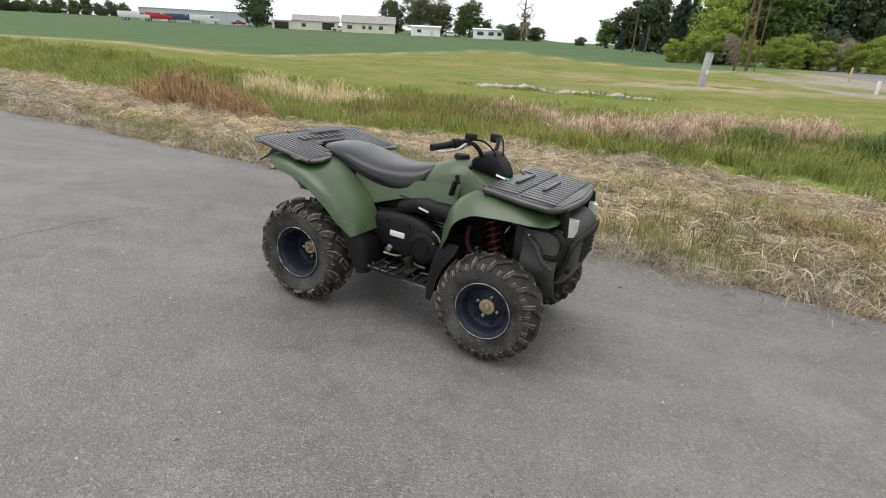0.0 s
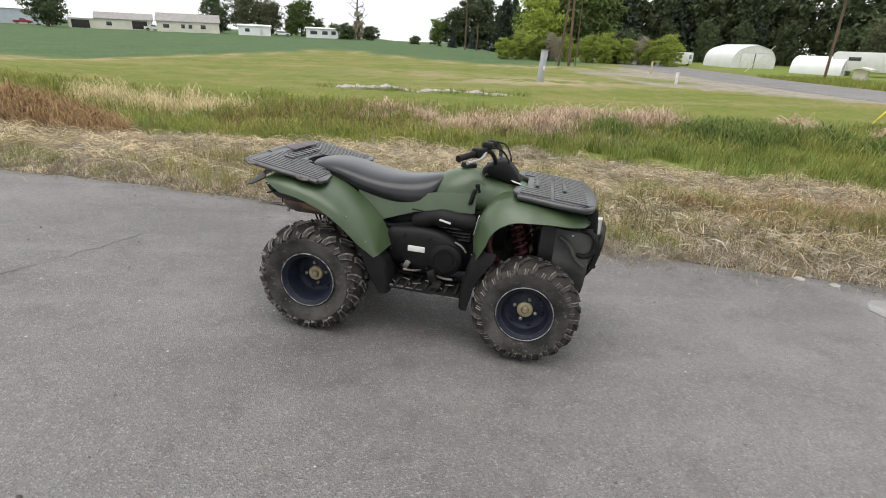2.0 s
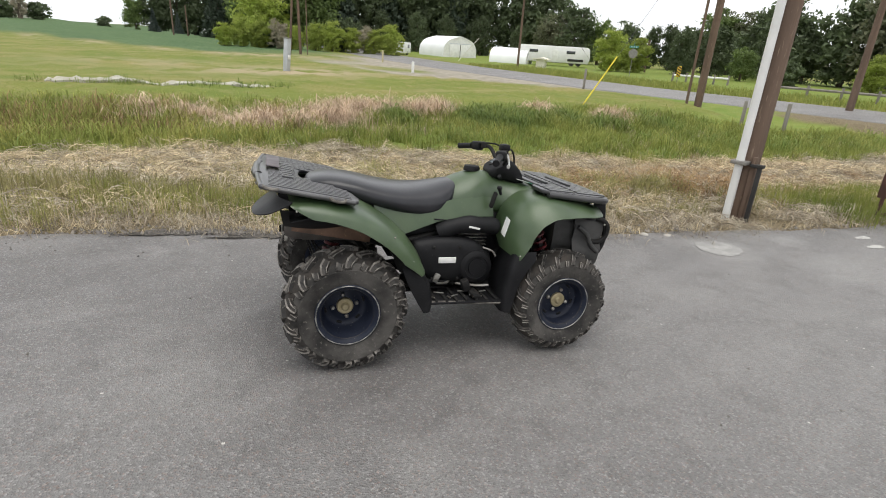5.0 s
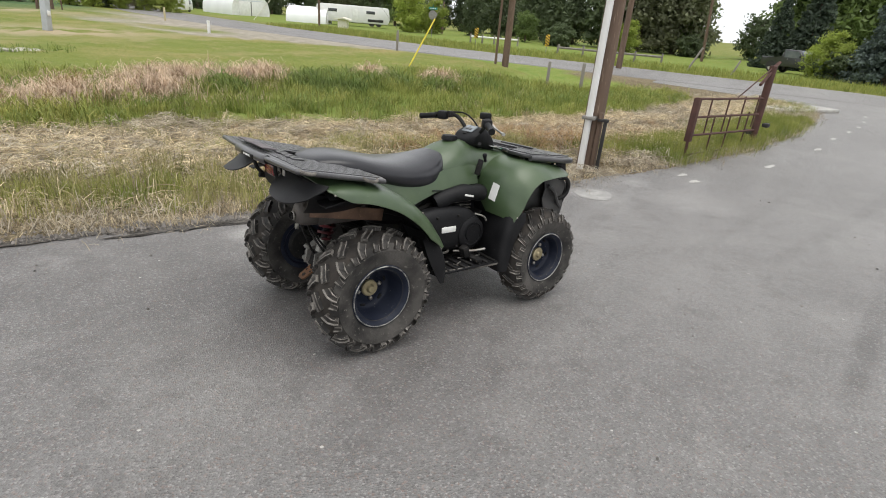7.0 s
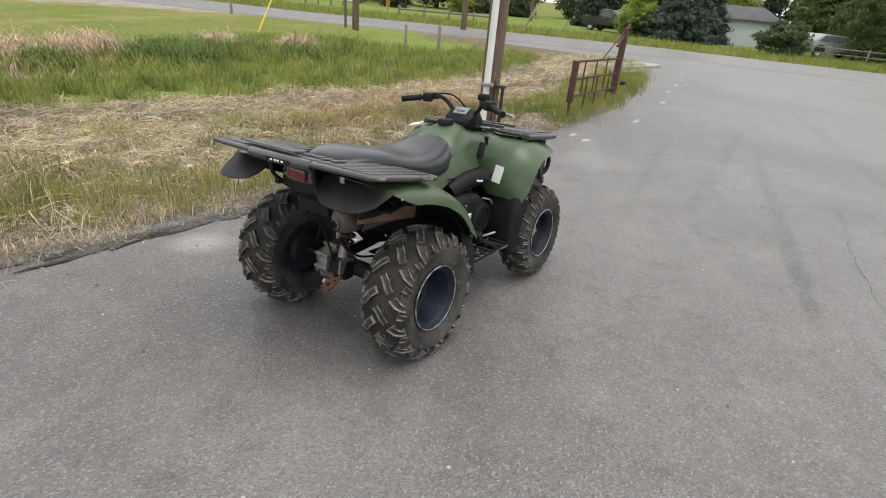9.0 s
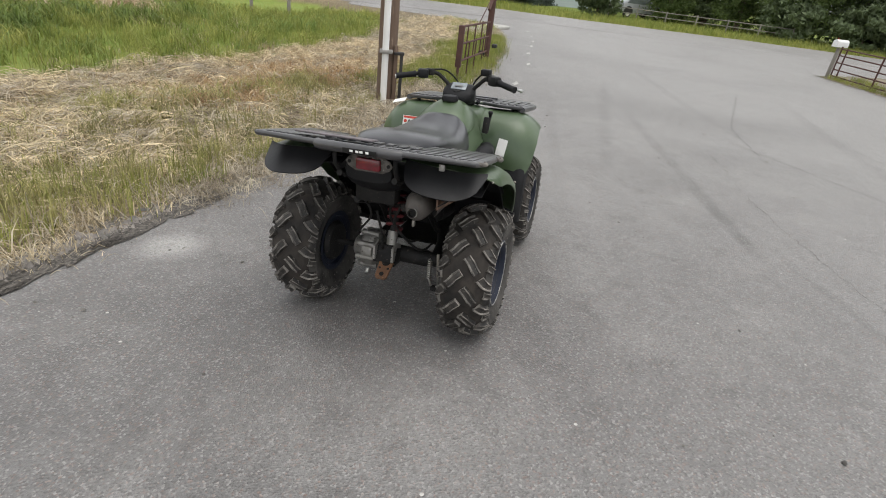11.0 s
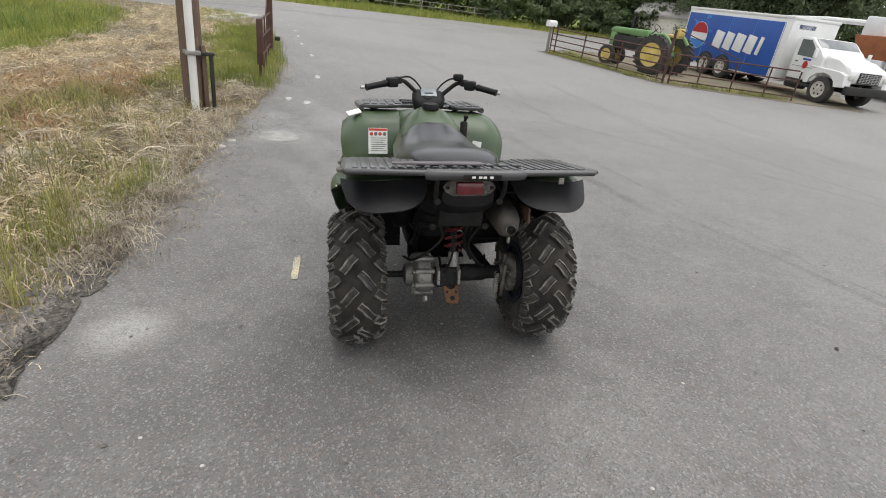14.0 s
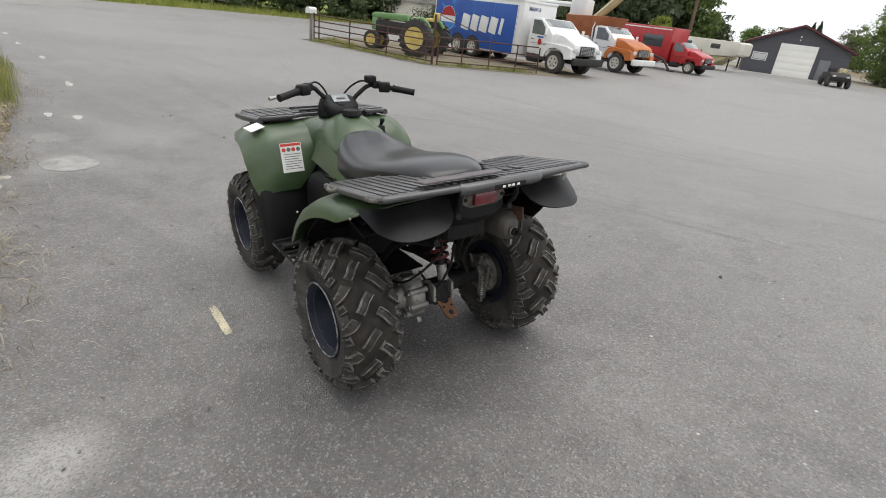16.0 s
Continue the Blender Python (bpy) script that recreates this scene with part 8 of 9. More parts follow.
def pipe_panel(name, a, b, posts, rails, label, tall=None, brace=False):
    """Pipe fencing between two places; posts along it in metres, rails by height."""
    a, b = [(-1.78 + (x + 1.78) * 0.95, 5.6 + (y - 5.6) * 0.95) for x, y in (a, b)]
    ax, ay = a
    d = Vector((b[0] - ax, b[1] - ay, 0))
    ln = d.length
    ang = math.degrees(math.atan2(d.y, d.x))
    ob = thing(name, pose(ax, ay, float(base_z(ax, ay)), 0, 0, ang), label, "fence")
    z1 = float(base_z(*b)) - float(base_z(*a))
    posts = [(p * 0.95, h * 0.95) for p, h in posts]
    for p, h in posts:
        part("post", bar([(p, 0, -0.25 + z1 * p / ln), (p, 0, h + z1 * p / ln)], 0.042 if h > 1.2 else 0.026, 8), pipe_brown, ob)
    for h in [0.95 * r for r in rails]:
        part("rail", bar([(0, 0, h), (ln, 0, h + z1)], 0.021, 8), pipe_brown, ob)
    if brace:
        part("brace", bar([(0, 0, 1.62), (2.1, 0, 0.98)], 0.014, 6), pipe_brown, ob)
    return ob


pipe_panel("pipe_fence", (9.32, -11.58), (16.1, -12.42), [(0.06, 1.70), (0.36, 1.0), (2.4, 1.02), (4.55, 1.05), (6.49, 1.1), (6.82, 1.12)], (0.12, 0.34, 0.58, 0.82, 1.04), "rust-brown pipe fence around the yard")
pipe_panel("pipe_gate", (9.26, -11.66), (6.66, -14.82), [(0.05, 1.02), (1.0, 0.98), (2.1, 0.98), (3.2, 0.96), (4.15, 0.95)], (0.14, 0.38, 0.66, 0.97), "rust-brown pipe gate standing open by the trucks", brace=True)
mb = thing("mailbox", yard_pose(16.35, -12.5, 100), "white mailbox on a wooden post", "mailbox")
part("post", bx((0, 0, 0.5), (0.10, 0.10, 1.1), 0.01), wood_grey, mb)
bm = bmesh.new()
prof = [(-0.11, 1.08), (0.11, 1.08)] + [(0.11 * math.cos(a), 1.22 + 0.11 * math.sin(a)) for a in np.linspace(0, math.pi, 9)]
loft(bm, [[Vector((x, y, z)) for y, z in prof] for x in (-0.26, 0.26)])
part("box", bm, trim_white, mb)
part("flag", bx((0.05, -0.125, 1.30), (0.04, 0.01, 0.14), 0.0), red_paint, mb)

tractor = thing("tractor", yard_pose(11.35, -13.95, 6), "old green farm tractor with yellow wheels", "tractor")
for s in (1, -1):
    w_ = road_wheel(tractor, 0, s * 0.78, 0.70, 0.34, s, tractor_yellow, "rear_wheel")
    for k in range(22):
        a = 2 * math.pi * k / 22
        part("tread_bar", bx((0.71 * math.cos(a), s * 0.02, 0.71 * math.sin(a)), (0.05, 0.36, 0.06), 0.01, eul(0, -math.degrees(a), 0) @ eul(25 * s, 0, 0)), tyre_old, w_)
    road_wheel(tractor, 2.35, s * 0.36, 0.38, 0.18, s, tractor_yellow, "front_wheel")
    part("fender", bar(curve([(-0.5, s * 0.62, 1.15), (-0.2, s * 0.62, 1.42), (0.3, s * 0.62, 1.38)], 4), 0.07, 8), tractor_green, tractor)
part("axle", bar([(0, -0.7, 0.72), (0, 0.7, 0.72)], 0.13, 10), tractor_green, tractor)
part("front_axle", bar([(2.35, -0.36, 0.42), (2.35, 0, 0.58), (2.35, 0.36, 0.42)], 0.05, 8), under_black, tractor)
part("engine", bx((1.55, 0, 0.92), (1.5, 0.42, 0.5), 0.04), under_black, tractor)
part("gearbox", bx((0.35, 0, 0.85), (1.2, 0.44, 0.5), 0.05), tractor_green, tractor)
hd = part("hood", extrude_side([(0.72, 1.22), (2.50, 1.26), (2.56, 1.36), (2.42, 1.46), (0.80, 1.50)], 0.20, 0.05), tractor_green, tractor)
part("nose", bx((2.36, 0, 1.02), (0.30, 0.38, 0.52), 0.05), tractor_green, tractor)
part("hood_stripe", bx((1.7, -0.206, 1.38), (1.3, 0.010, 0.035), 0.0), tractor_yellow, hd)
for k in range(5):
    part("grille_slat", bx((2.36, -0.195, 0.84 + 0.08 * k), (0.24, 0.012, 0.025), 0.0), under_black, tractor)
part("fuel_line", bar(curve([(1.2, -0.24, 1.15), (1.5, -0.26, 1.0), (1.9, -0.24, 0.85)], 3), 0.02, 6), tractor_yellow, tractor)
part("seat", bx((-0.25, 0, 1.42), (0.42, 0.46, 0.12), 0.04), tractor_yellow, tractor)
part("seat_back", bx((-0.46, 0, 1.58), (0.10, 0.46, 0.28), 0.04), tractor_yellow, tractor)
part("steering_wheel", bar([(0.55 + 0.10 * math.cos(a), 0.2 * math.sin(a), 1.60 + 0.14 * math.cos(a)) for a in np.linspace(0, 6.28, 15)], 0.015, 6), under_black, tractor)
part("steering_post", bar([(0.75, 0, 1.4), (0.55, 0, 1.6)], 0.02, 6), under_black, tractor)
part("exhaust", bar([(1.7, 0, 1.5), (1.7, 0, 1.95)], 0.035, 8), under_black, tractor)

# ---- poles, gate and roadside things ----
def wooden_pole(x, y, h, r, label, lean=(0, 0)):
    z = float(ground_z(x, y))
    ob = thing("utility_pole", pose(x, y, z), label, "utility pole")
    part("pole", bar([(0, 0, -0.4), (lean[0] * 0.5, lean[1] * 0.5, h * 0.5), (lean[0], lean[1], h)], [r * 1.1, r, r * 0.8], 14), wood_old, ob)
    return ob


p1 = wooden_pole(5.69, 3.82, 9.5, 0.135, "brown wooden utility pole with a white conduit")
part("conduit", bar([(-0.20, 0.03, -0.15), (-0.20, 0.03, 8.5)], 0.052, 12), trim_white, p1, "white plastic conduit")
part("conduit_band", bx((-0.10, 0.02, 0.80), (0.36, 0.20, 0.05), 0.01), cast_alloy, p1)
part("cable_cover", bx((-0.12, -0.13, 0.36), (0.07, 0.06, 1.05), 0.012), wood_old, p1)
part("cable_cover", bx((-0.16, -0.22, 0.30), (0.06, 0.05, 0.95), 0.012), under_black, p1)
part("strap", bx((-0.15, -0.18, 0.78), (0.10, 0.16, 0.04), 0.006), under_black, p1)
p2 = wooden_pole(22.46, 12.62, 10, 0.15, "brown wooden utility pole by the road")
wooden_pole(22.15, 13.0, 9.0, 0.055, "thin grey steel pole beside a utility pole")
wooden_pole(43.6, 43.4, 11, 0.115, "wooden utility pole near the white shelters")
wooden_pole(22.7, 55.6, 10, 0.11, "wooden utility pole braced by the road", (0.9, 0.1))
wooden_pole(23.7, 55.2, 10, 0.13, "wooden brace pole leaning on its neighbour", (-0.1, 0.3))
wooden_pole(24.3, 54.9, 11, 0.05, "thin guyed steel pole")
wooden_pole(25, 107.2, 9, 0.13, "far wooden utility pole")
wooden_pole(27.2, 106.7, 5, 0.12, "short far wooden pole")
wooden_pole(62.5, 39.3, 3.8, 0.14, "short wooden pole with a lamp")
wooden_pole(57, 7, 6, 0.13, "wooden utility pole near the trees", (0, 0.4))
wooden_pole(31.6, 9.2, 8, 0.16, "pale wooden utility pole across the road")
wooden_pole(7.6, -53.7, 8, 0.15, "pale wooden utility pole behind the trucks", (0.3, 0))

# wires between the poles
wire_m = mat("wire", (0.10, 0.10, 0.10), None, 5, 0.6, 0.3, 0)
wires = thing("power_line", Matrix(), "sagging power wires along the road", "power line")
for a, b in (((22.9, 55.6, 9.4), (43.6, 43.4, 10.2)), ((22.9, 55.6, 8.6), (43.6, 43.4, 9.3)), ((22.9, 55.6, 7.8), (43.6, 43.4, 8.3)), ((22.46, 12.62, 9.2), (43.6, 43.4, 9.8)), ((22.46, 12.62, 8.8), (5.7, 3.83, 8.9)), ((22.9, 55.6, 9.0), (25, 107.2, 8.3))):
    A, B = Vector(a), Vector(b)
    part("wire", bar([A.lerp(B, k / 12) - Vector((0, 0, 1.1 * 4 * (k / 12) * (1 - k / 12) * (B - A).length / 40)) for k in range(13)], 0.018, 5), wire_m, wires)

guy_yellow = mat("yellow_guard", (0.72, 0.58, 0.03), (0.62, 0.50, 0.04), 4, 0.5, 0, 0.02)
guy = thing("guy_wire", Matrix(), "guy wire with a yellow guard near the ditch", "guy wire")
g0, g1 = Vector((14.47, 13.1, float(ground_z(14.47, 13.1)) - 0.1)), Vector((22.46, 12.62, 8.6))
part("cable", bar([g0, g1], 0.008, 6), wire_m, guy)
part("guard", bar([g0 + (g1 - g0) * 0.02, g0 + (g1 - g0) * 0.21], 0.024, 8), guy_yellow, guy, "yellow plastic guard")
guy = thing("guy_wire", Matrix(), "thin guy wire of a utility pole", "guy wire")
g0, g1 = Vector((47.5, 40.0, 0)), Vector((43.6, 43.4, 9.5))
part("cable", bar([Vector((50.5, 38.0, 0)), g1], 0.014, 6), wire_m, guy)
part("guard", bar([Vector((38.5, 47.5, 0)), Vector((40.1, 46.2, 2.4))], 0.03, 8), mat("white_guard", (0.7, 0.68, 0.6), None, 4, 0.5), guy)

# near gate of rusty pipe
gate = thing("field_gate", pose(7.12, 2.53, float(base_z(7.1, 2.5)) + 0.02, 0, 0, math.degrees(math.atan2(-0.96, 2.88))), "rusty brown pipe gate at the verge", "gate")
part("end_post", bx((-0.02, 0, 0.68), (0.10, 0.10, 0.72), 0.008), pipe_brown, gate)
part("end_stile", bar([(0.02, 0, -0.12), (-0.02, 0, 0.42)], 0.026, 8), pipe_brown, gate)
part("hinge_post", bar([(3.05, 0, -0.3), (3.02, 0, 1.55)], 0.07, 12), pipe_brown, gate, "thick rusty hinge post")
part("hinge", bx((3.0, 0.10, 0.25), (0.10, 0.16, 0.09), 0.02), under_black, gate)
part("latch", bx((3.10, -0.16, 0.42), (0.14, 0.12, 0.08), 0.02), under_black, gate)
for z0, z1 in ((1.02, 0.93), (0.72, 0.62), (0.42, 0.30), (0.08, 0.0)):
    part("rail", bar([(0, 0, z0), (3.05, 0, z1)], 0.020, 8), pipe_brown, gate)
for x in (0.55, 0.85, 1.30, 1.55, 2.05, 2.45, 2.75):
    lo = 0.06 if x in (0.85, 1.55, 2.45) else 0.38
    part("bar", bar([(x, 0, lo), (x, 0, 1.0 if lo > 0.2 else 0.70)], 0.014, 6), pipe_brown, gate)
part("brace", bar([(3.02, 0, 1.52), (1.62, 0, 0.98)], 0.012, 6), pipe_brown, gate)
part("top_arm", bar([(3.02, 0, 1.52), (3.3, 0, 1.62), (2.6, 0, 1.20)], 0.03, 8), pipe_brown, gate)

slab_ob = thing("concrete_slab", pose(19.0, 0.35, float(ground_z(19.0, 0.35)) + 0.04, 0, 0, -32), "broken concrete slab at the verge's corner", "concrete slab")
part("slab", bx((0, 0, 0.0), (3.4, 0.9, 0.14), 0.04), concrete, slab_ob)


def headwall(pts, seed):
    """A broken concrete edge that follows the bank, weathered and uneven."""
    g = random.Random(seed)
    x0, y0 = pts[0]
    ob = thing("culvert_headwall", pose(x0, y0, float(ground_z(x0, y0))), "long weathered concrete ditch edge half hidden by weeds", "headwall")
    rings, n = [], 40
    for k in range(n + 1):
        f = k / n * (len(pts) - 1)
        i_ = min(int(f), len(pts) - 2)
        q = f - i_
        x, y = pts[i_][0] * (1 - q) + pts[i_ + 1][0] * q, pts[i_][1] * (1 - q) + pts[i_ + 1][1] * q
        z = float(ground_z(x, y)) - float(ground_z(x0, y0))
        w = 0.33 * min(1, 0.35 + k * 0.3) + g.uniform(-0.07, 0.07)
        h = (0.14 - 0.08 * k / n) * min(1, 0.5 + k * 0.25) + g.uniform(-0.045, 0.03)
        y += g.uniform(-0.05, 0.05)
        rings.append([Vector((x - x0, y - y0 + dy, z + dz)) for dy, dz in ((-w, -0.25), (w, -0.25), (w, h * 0.7), (w * 0.6, h + g.uniform(-0.02, 0.02)), (-w * 0.6, h + g.uniform(-0.02, 0.02)), (-w, h * 0.55))])
    bm = bmesh.new()
    loft(bm, rings)
    part("wall", bm, old_concrete, ob)


old_concrete = mat("old_concrete", (0.48, 0.46, 0.40), (0.34, 0.32, 0.26), 2.2, 0.9, 0, 0.5, 18, (0.20, 0.20, 0.13), 0.05)
headwall([(-0.5, 23.4), (1.2, 22.7), (3.9, 22.1), (6.4, 21.1)], 4)


def post(name, x, y, h, w, material, label, lean=(0, 0), extra=None):
    ob = thing(name, pose(x, y, float(ground_z(x, y)), lean[0], lean[1], random.uniform(0, 40)), label, "post")
    part("post", bx((0, 0, h / 2 - 0.15), (w, w, h + 0.3), w * 0.12), material, ob)
    return ob


wp = post("utility_pedestal", 11.3, 31.0, 1.75, 0.30, mat("grey_pedestal", (0.44, 0.46, 0.48), (0.38, 0.40, 0.42), 3, 0.5, 0.2), "grey metal utility pedestal in the lawn", (0, 6))
part("cap", bx((0, 0, 1.74), (0.34, 0.34, 0.06), 0.01), cast_alloy, wp)
part("band", bx((0.0, -0.17, 0.75), (0.16, 0.06, 0.22), 0.02), trim_white, wp)
for x, y, h in ((18.02, 8.86, 0.95), (18.4, 7.63, 1.05), (24.4, 20.3, 1.1)):
    post("fence_post", x, y, h, 0.11, wood_grey, "weathered dark wooden post at the road edge")
post("marker_post", 20.6, 31.6, 0.7, 0.14, trim_white, "pale short marker post")
post("marker_post", 27.0, 45.0, 1.0, 0.12, boom_cream, "pale short marker post")
post("leaning_post", 37, 6.0, 1.7, 0.10, wood_grey, "pale wooden post leaning over in the grass", (26, 0))
post("leaning_post", 38.5, 3.4, 1.0, 0.10, wood_grey, "pale wooden post leaning over in the grass", (20, 0))
rock_m = mat("pale_stone", (0.42, 0.40, 0.36), (0.34, 0.32, 0.29), 6, 0.9, 0, 0.4, 40)


def rock(x, y, r, seed):
    g = random.Random(seed)
    bm = bmesh.new()
    bmesh.ops.create_icosphere(bm, subdivisions=2, radius=r)
    for v in bm.verts:
        v.co *= 1 + 0.22 * noise.noise(v.co / r * 1.3 + Vector((seed, 0, 0)))
        v.co.z *= 0.62
    ob = put("stone", bm, rock_m)
    ob.matrix_world = pose(x, y, float(ground_z(x, y)) + r * 0.25, 0, 0, g.uniform(0, 360))
    tagged(ob, "pale grey stone lying in the dry grass", "stone", "stones on the verge")


for k, (x, y, r) in enumerate(((-4.6, 9.95, 0.11), (3.55, 4.15, 0.05), (3.3, 4.3, 0.035), (4.2, 3.9, 0.06), (4.6, 3.75, 0.05), (1.3, 5.25, 0.05), (0.9, 5.4, 0.04), (-3.2, 8.2, 0.05), (3.9, 4.05, 0.04), (1.1, 5.15, 0.06), (3.73, 3.76, 0.11), (3.50, 3.92, 0.10), (3.56, 3.82, 0.07))):
    rock(x, y, r if k == 0 else r * 0.55, k)

# ---- signs across the road ----
def sign_post(x, y, h, label):
    ob = thing("road_sign", pose(x, y, float(ground_z(x, y)), 0, 0, 35), label, "road sign")
    part("post", bar([(0, 0, -0.3), (0, 0, h)], 0.03, 6), cast_alloy, ob)
    return ob


ss = sign_post(44.7, 30.2, 3.0, "grey back of a stop sign under green street signs")
part("stop_plate", plate([(0.42 * math.cos(radians(22.5 + 45 * k)), 0.42 * math.sin(radians(22.5 + 45 * k))) for k in range(8)], 0.02, Matrix.Translation((-0.05, 0, 2.15)) @ pose(0, 0, 0, 90, 0, -90)), cast_alloy, ss)
sign_green = mat("sign_green", (0.02, 0.22, 0.17), None, 5, 0.4, 0, 0)
part("street_blade", bx((-0.04, 0, 2.72), (0.03, 0.80, 0.20), 0.005), sign_green, ss)
part("street_blade", bx((-0.04, 0, 2.94), (0.70, 0.03, 0.20), 0.005), sign_green, ss)
for k in range(3):
    part("text_bar", bx((-0.06, -0.22 + 0.22 * k, 2.72), (0.012, 0.15, 0.07), 0.0), trim_white, ss)
hazard_y = mat("hazard_yellow", (0.65, 0.42, 0.03), None, 5, 0.4, 0, 0)
for x, y in ((42.3, 24.2), (40.2, 16.9)):
    hz = sign_post(x, y, 1.3, "yellow and black striped hazard marker")
    pl_ = part("plate", bx((-0.05, 0, 1.0), (0.02, 0.32, 0.85), 0.005), hazard_y, hz)
    for k in range(4):
        part("stripe", bx((-0.064, 0, 0.72 + 0.2 * k), (0.012, 0.36, 0.075), 0.0, eul(35, 0, 0)), under_black, pl_)
rail_ob = thing("guard_rail", Matrix(), "pale bridge guard rail across the road", "guard rail")
for a, b in (((46.6, 26.9), (48.6, 22.8)), ((41.0, 16.2), (42.5, 8.5))):
    za, zb = float(ground_z(*a)), float(ground_z(*b))
    part("beam", bar([(*a, za + 0.55), (*b, zb + 0.55)], 0.09, 6), trim_white if a[0] > 45 else wood_grey, rail_ob)
    for k in range(5):
        x, y = a[0] + (b[0] - a[0]) * k / 4, a[1] + (b[1] - a[1]) * k / 4
        part("post", bx((x, y, float(ground_z(x, y)) + 0.35), (0.14, 0.14, 0.9), 0.01), wood_grey, rail_ob)

# ---- white shelters behind the road ----
def quonset(x, y, turn, length, width, h, label):
    """A ribbed metal shelter with steep sides that round into a low ridge."""
    ob = thing("quonset_hut", pose(x, y, float(ground_z(x, y)) - 0.3, 0, 0, turn), label, "hut")
    half = curve([(0, width * 0.5, 0), (0, width * 0.505, h * 0.30), (0, width * 0.47, h * 0.58), (0, width * 0.36, h * 0.80), (0, width * 0.18, h * 0.925), (0, 0, h)], 4)
    line = [(p.y, p.z) for p in half] + [(-p.y, p.z) for p in half[-2::-1]]
    rows_ = []
    for i in range(41):
        u = -length / 2 + length * i / 40
        k = 1.012 if i % 2 else 1.0
        rows_.append([Vector((u, a * k, b * k)) for a, b in line])
    part("skin", shell(rows_, 0.03), white_metal, ob, "ribbed white metal skin")
    for s in (1, -1):
        part("end_wall", plate([(a * 0.985, b * 0.985) for a, b in line], 0.06, Matrix.Translation((s * (length / 2 - 0.1), 0, 0)) @ pose(0, 0, 0, 90, 0, 90)), trim_white, ob)
        for d in (1, -1):
            part("door_leaf", bx((s * (length / 2 + 0.03), d * width * 0.165, h * 0.33), (0.06, width * 0.31, h * 0.66), 0.01), trim_white, ob)
        part("door_gap", bx((s * (length / 2 + 0.045), 0, h * 0.33), (0.05, 0.07, h * 0.64), 0.0), dark_gap, ob)
        part("lintel", bx((s * (length / 2 + 0.04), 0, h * 0.675), (0.05, width * 0.66, 0.06), 0.0), grey_metal, ob)
    return ob


quonset(55.5, 69.8, -98.9, 7.6, 5.9, 3.25, "white ribbed quonset hut with double doors")
quonset(53.6, 54.0, -60, 5.0, 4.0, 2.2, "rounded white tent shelter beside a long trailer")
ct = thing("camper_trailer", pose(57.0, 49.6, -0.1, 0, 0, -51), "long white camper trailer parked in tall grass", "trailer")
cb = part("body", extrude_side([(-4.6, 0.35), (4.5, 0.35), (4.7, 1.0), (4.55, 2.15), (4.2, 2.35), (-4.3, 2.35), (-4.6, 2.1)], 1.2, 0.08), white_paint, ct)
for s in (1, -1):
    for x in (-2.6, 2.2):
        part("window", bx((x, s * 1.21, 1.65), (1.1, 0.03, 0.36), 0.02), window_dark, cb)
    part("door", bx((0.2, s * 1.21, 1.15), (0.75, 0.03, 1.6), 0.02), trim_white, cb)
    for x in (2.4, 3.3):
        road_wheel(ct, x, s * 1.02, 0.34, 0.22, s, under_black)
    part("wheel_arch", bx((2.85, s * 1.215, 0.72), (2.0, 0.02, 0.30), 0.02), under_black, cb)
gable("pump_house", 47.5, 43.4, 30, 1.3, 1.0, 0.9, 1.0, cream_wall, cream_wall, "small pale utility cabinet by the road", [], "cabinet")
tl = thing("cargo_trailer", pose(46.5, 69.5, -0.2, 0, 0, 40), "small white cargo trailer beside the hut", "trailer")
part("body", bx((0, 0, 1.0), (3.4, 1.9, 1.5), 0.08), white_paint, tl)
part("window", bx((0.4, -0.96, 1.2), (1.2, 0.02, 0.5), 0.02), window_dark, tl)
for s in (1, -1):
    road_wheel(tl, 0, s * 0.85, 0.33, 0.2, s, under_black)


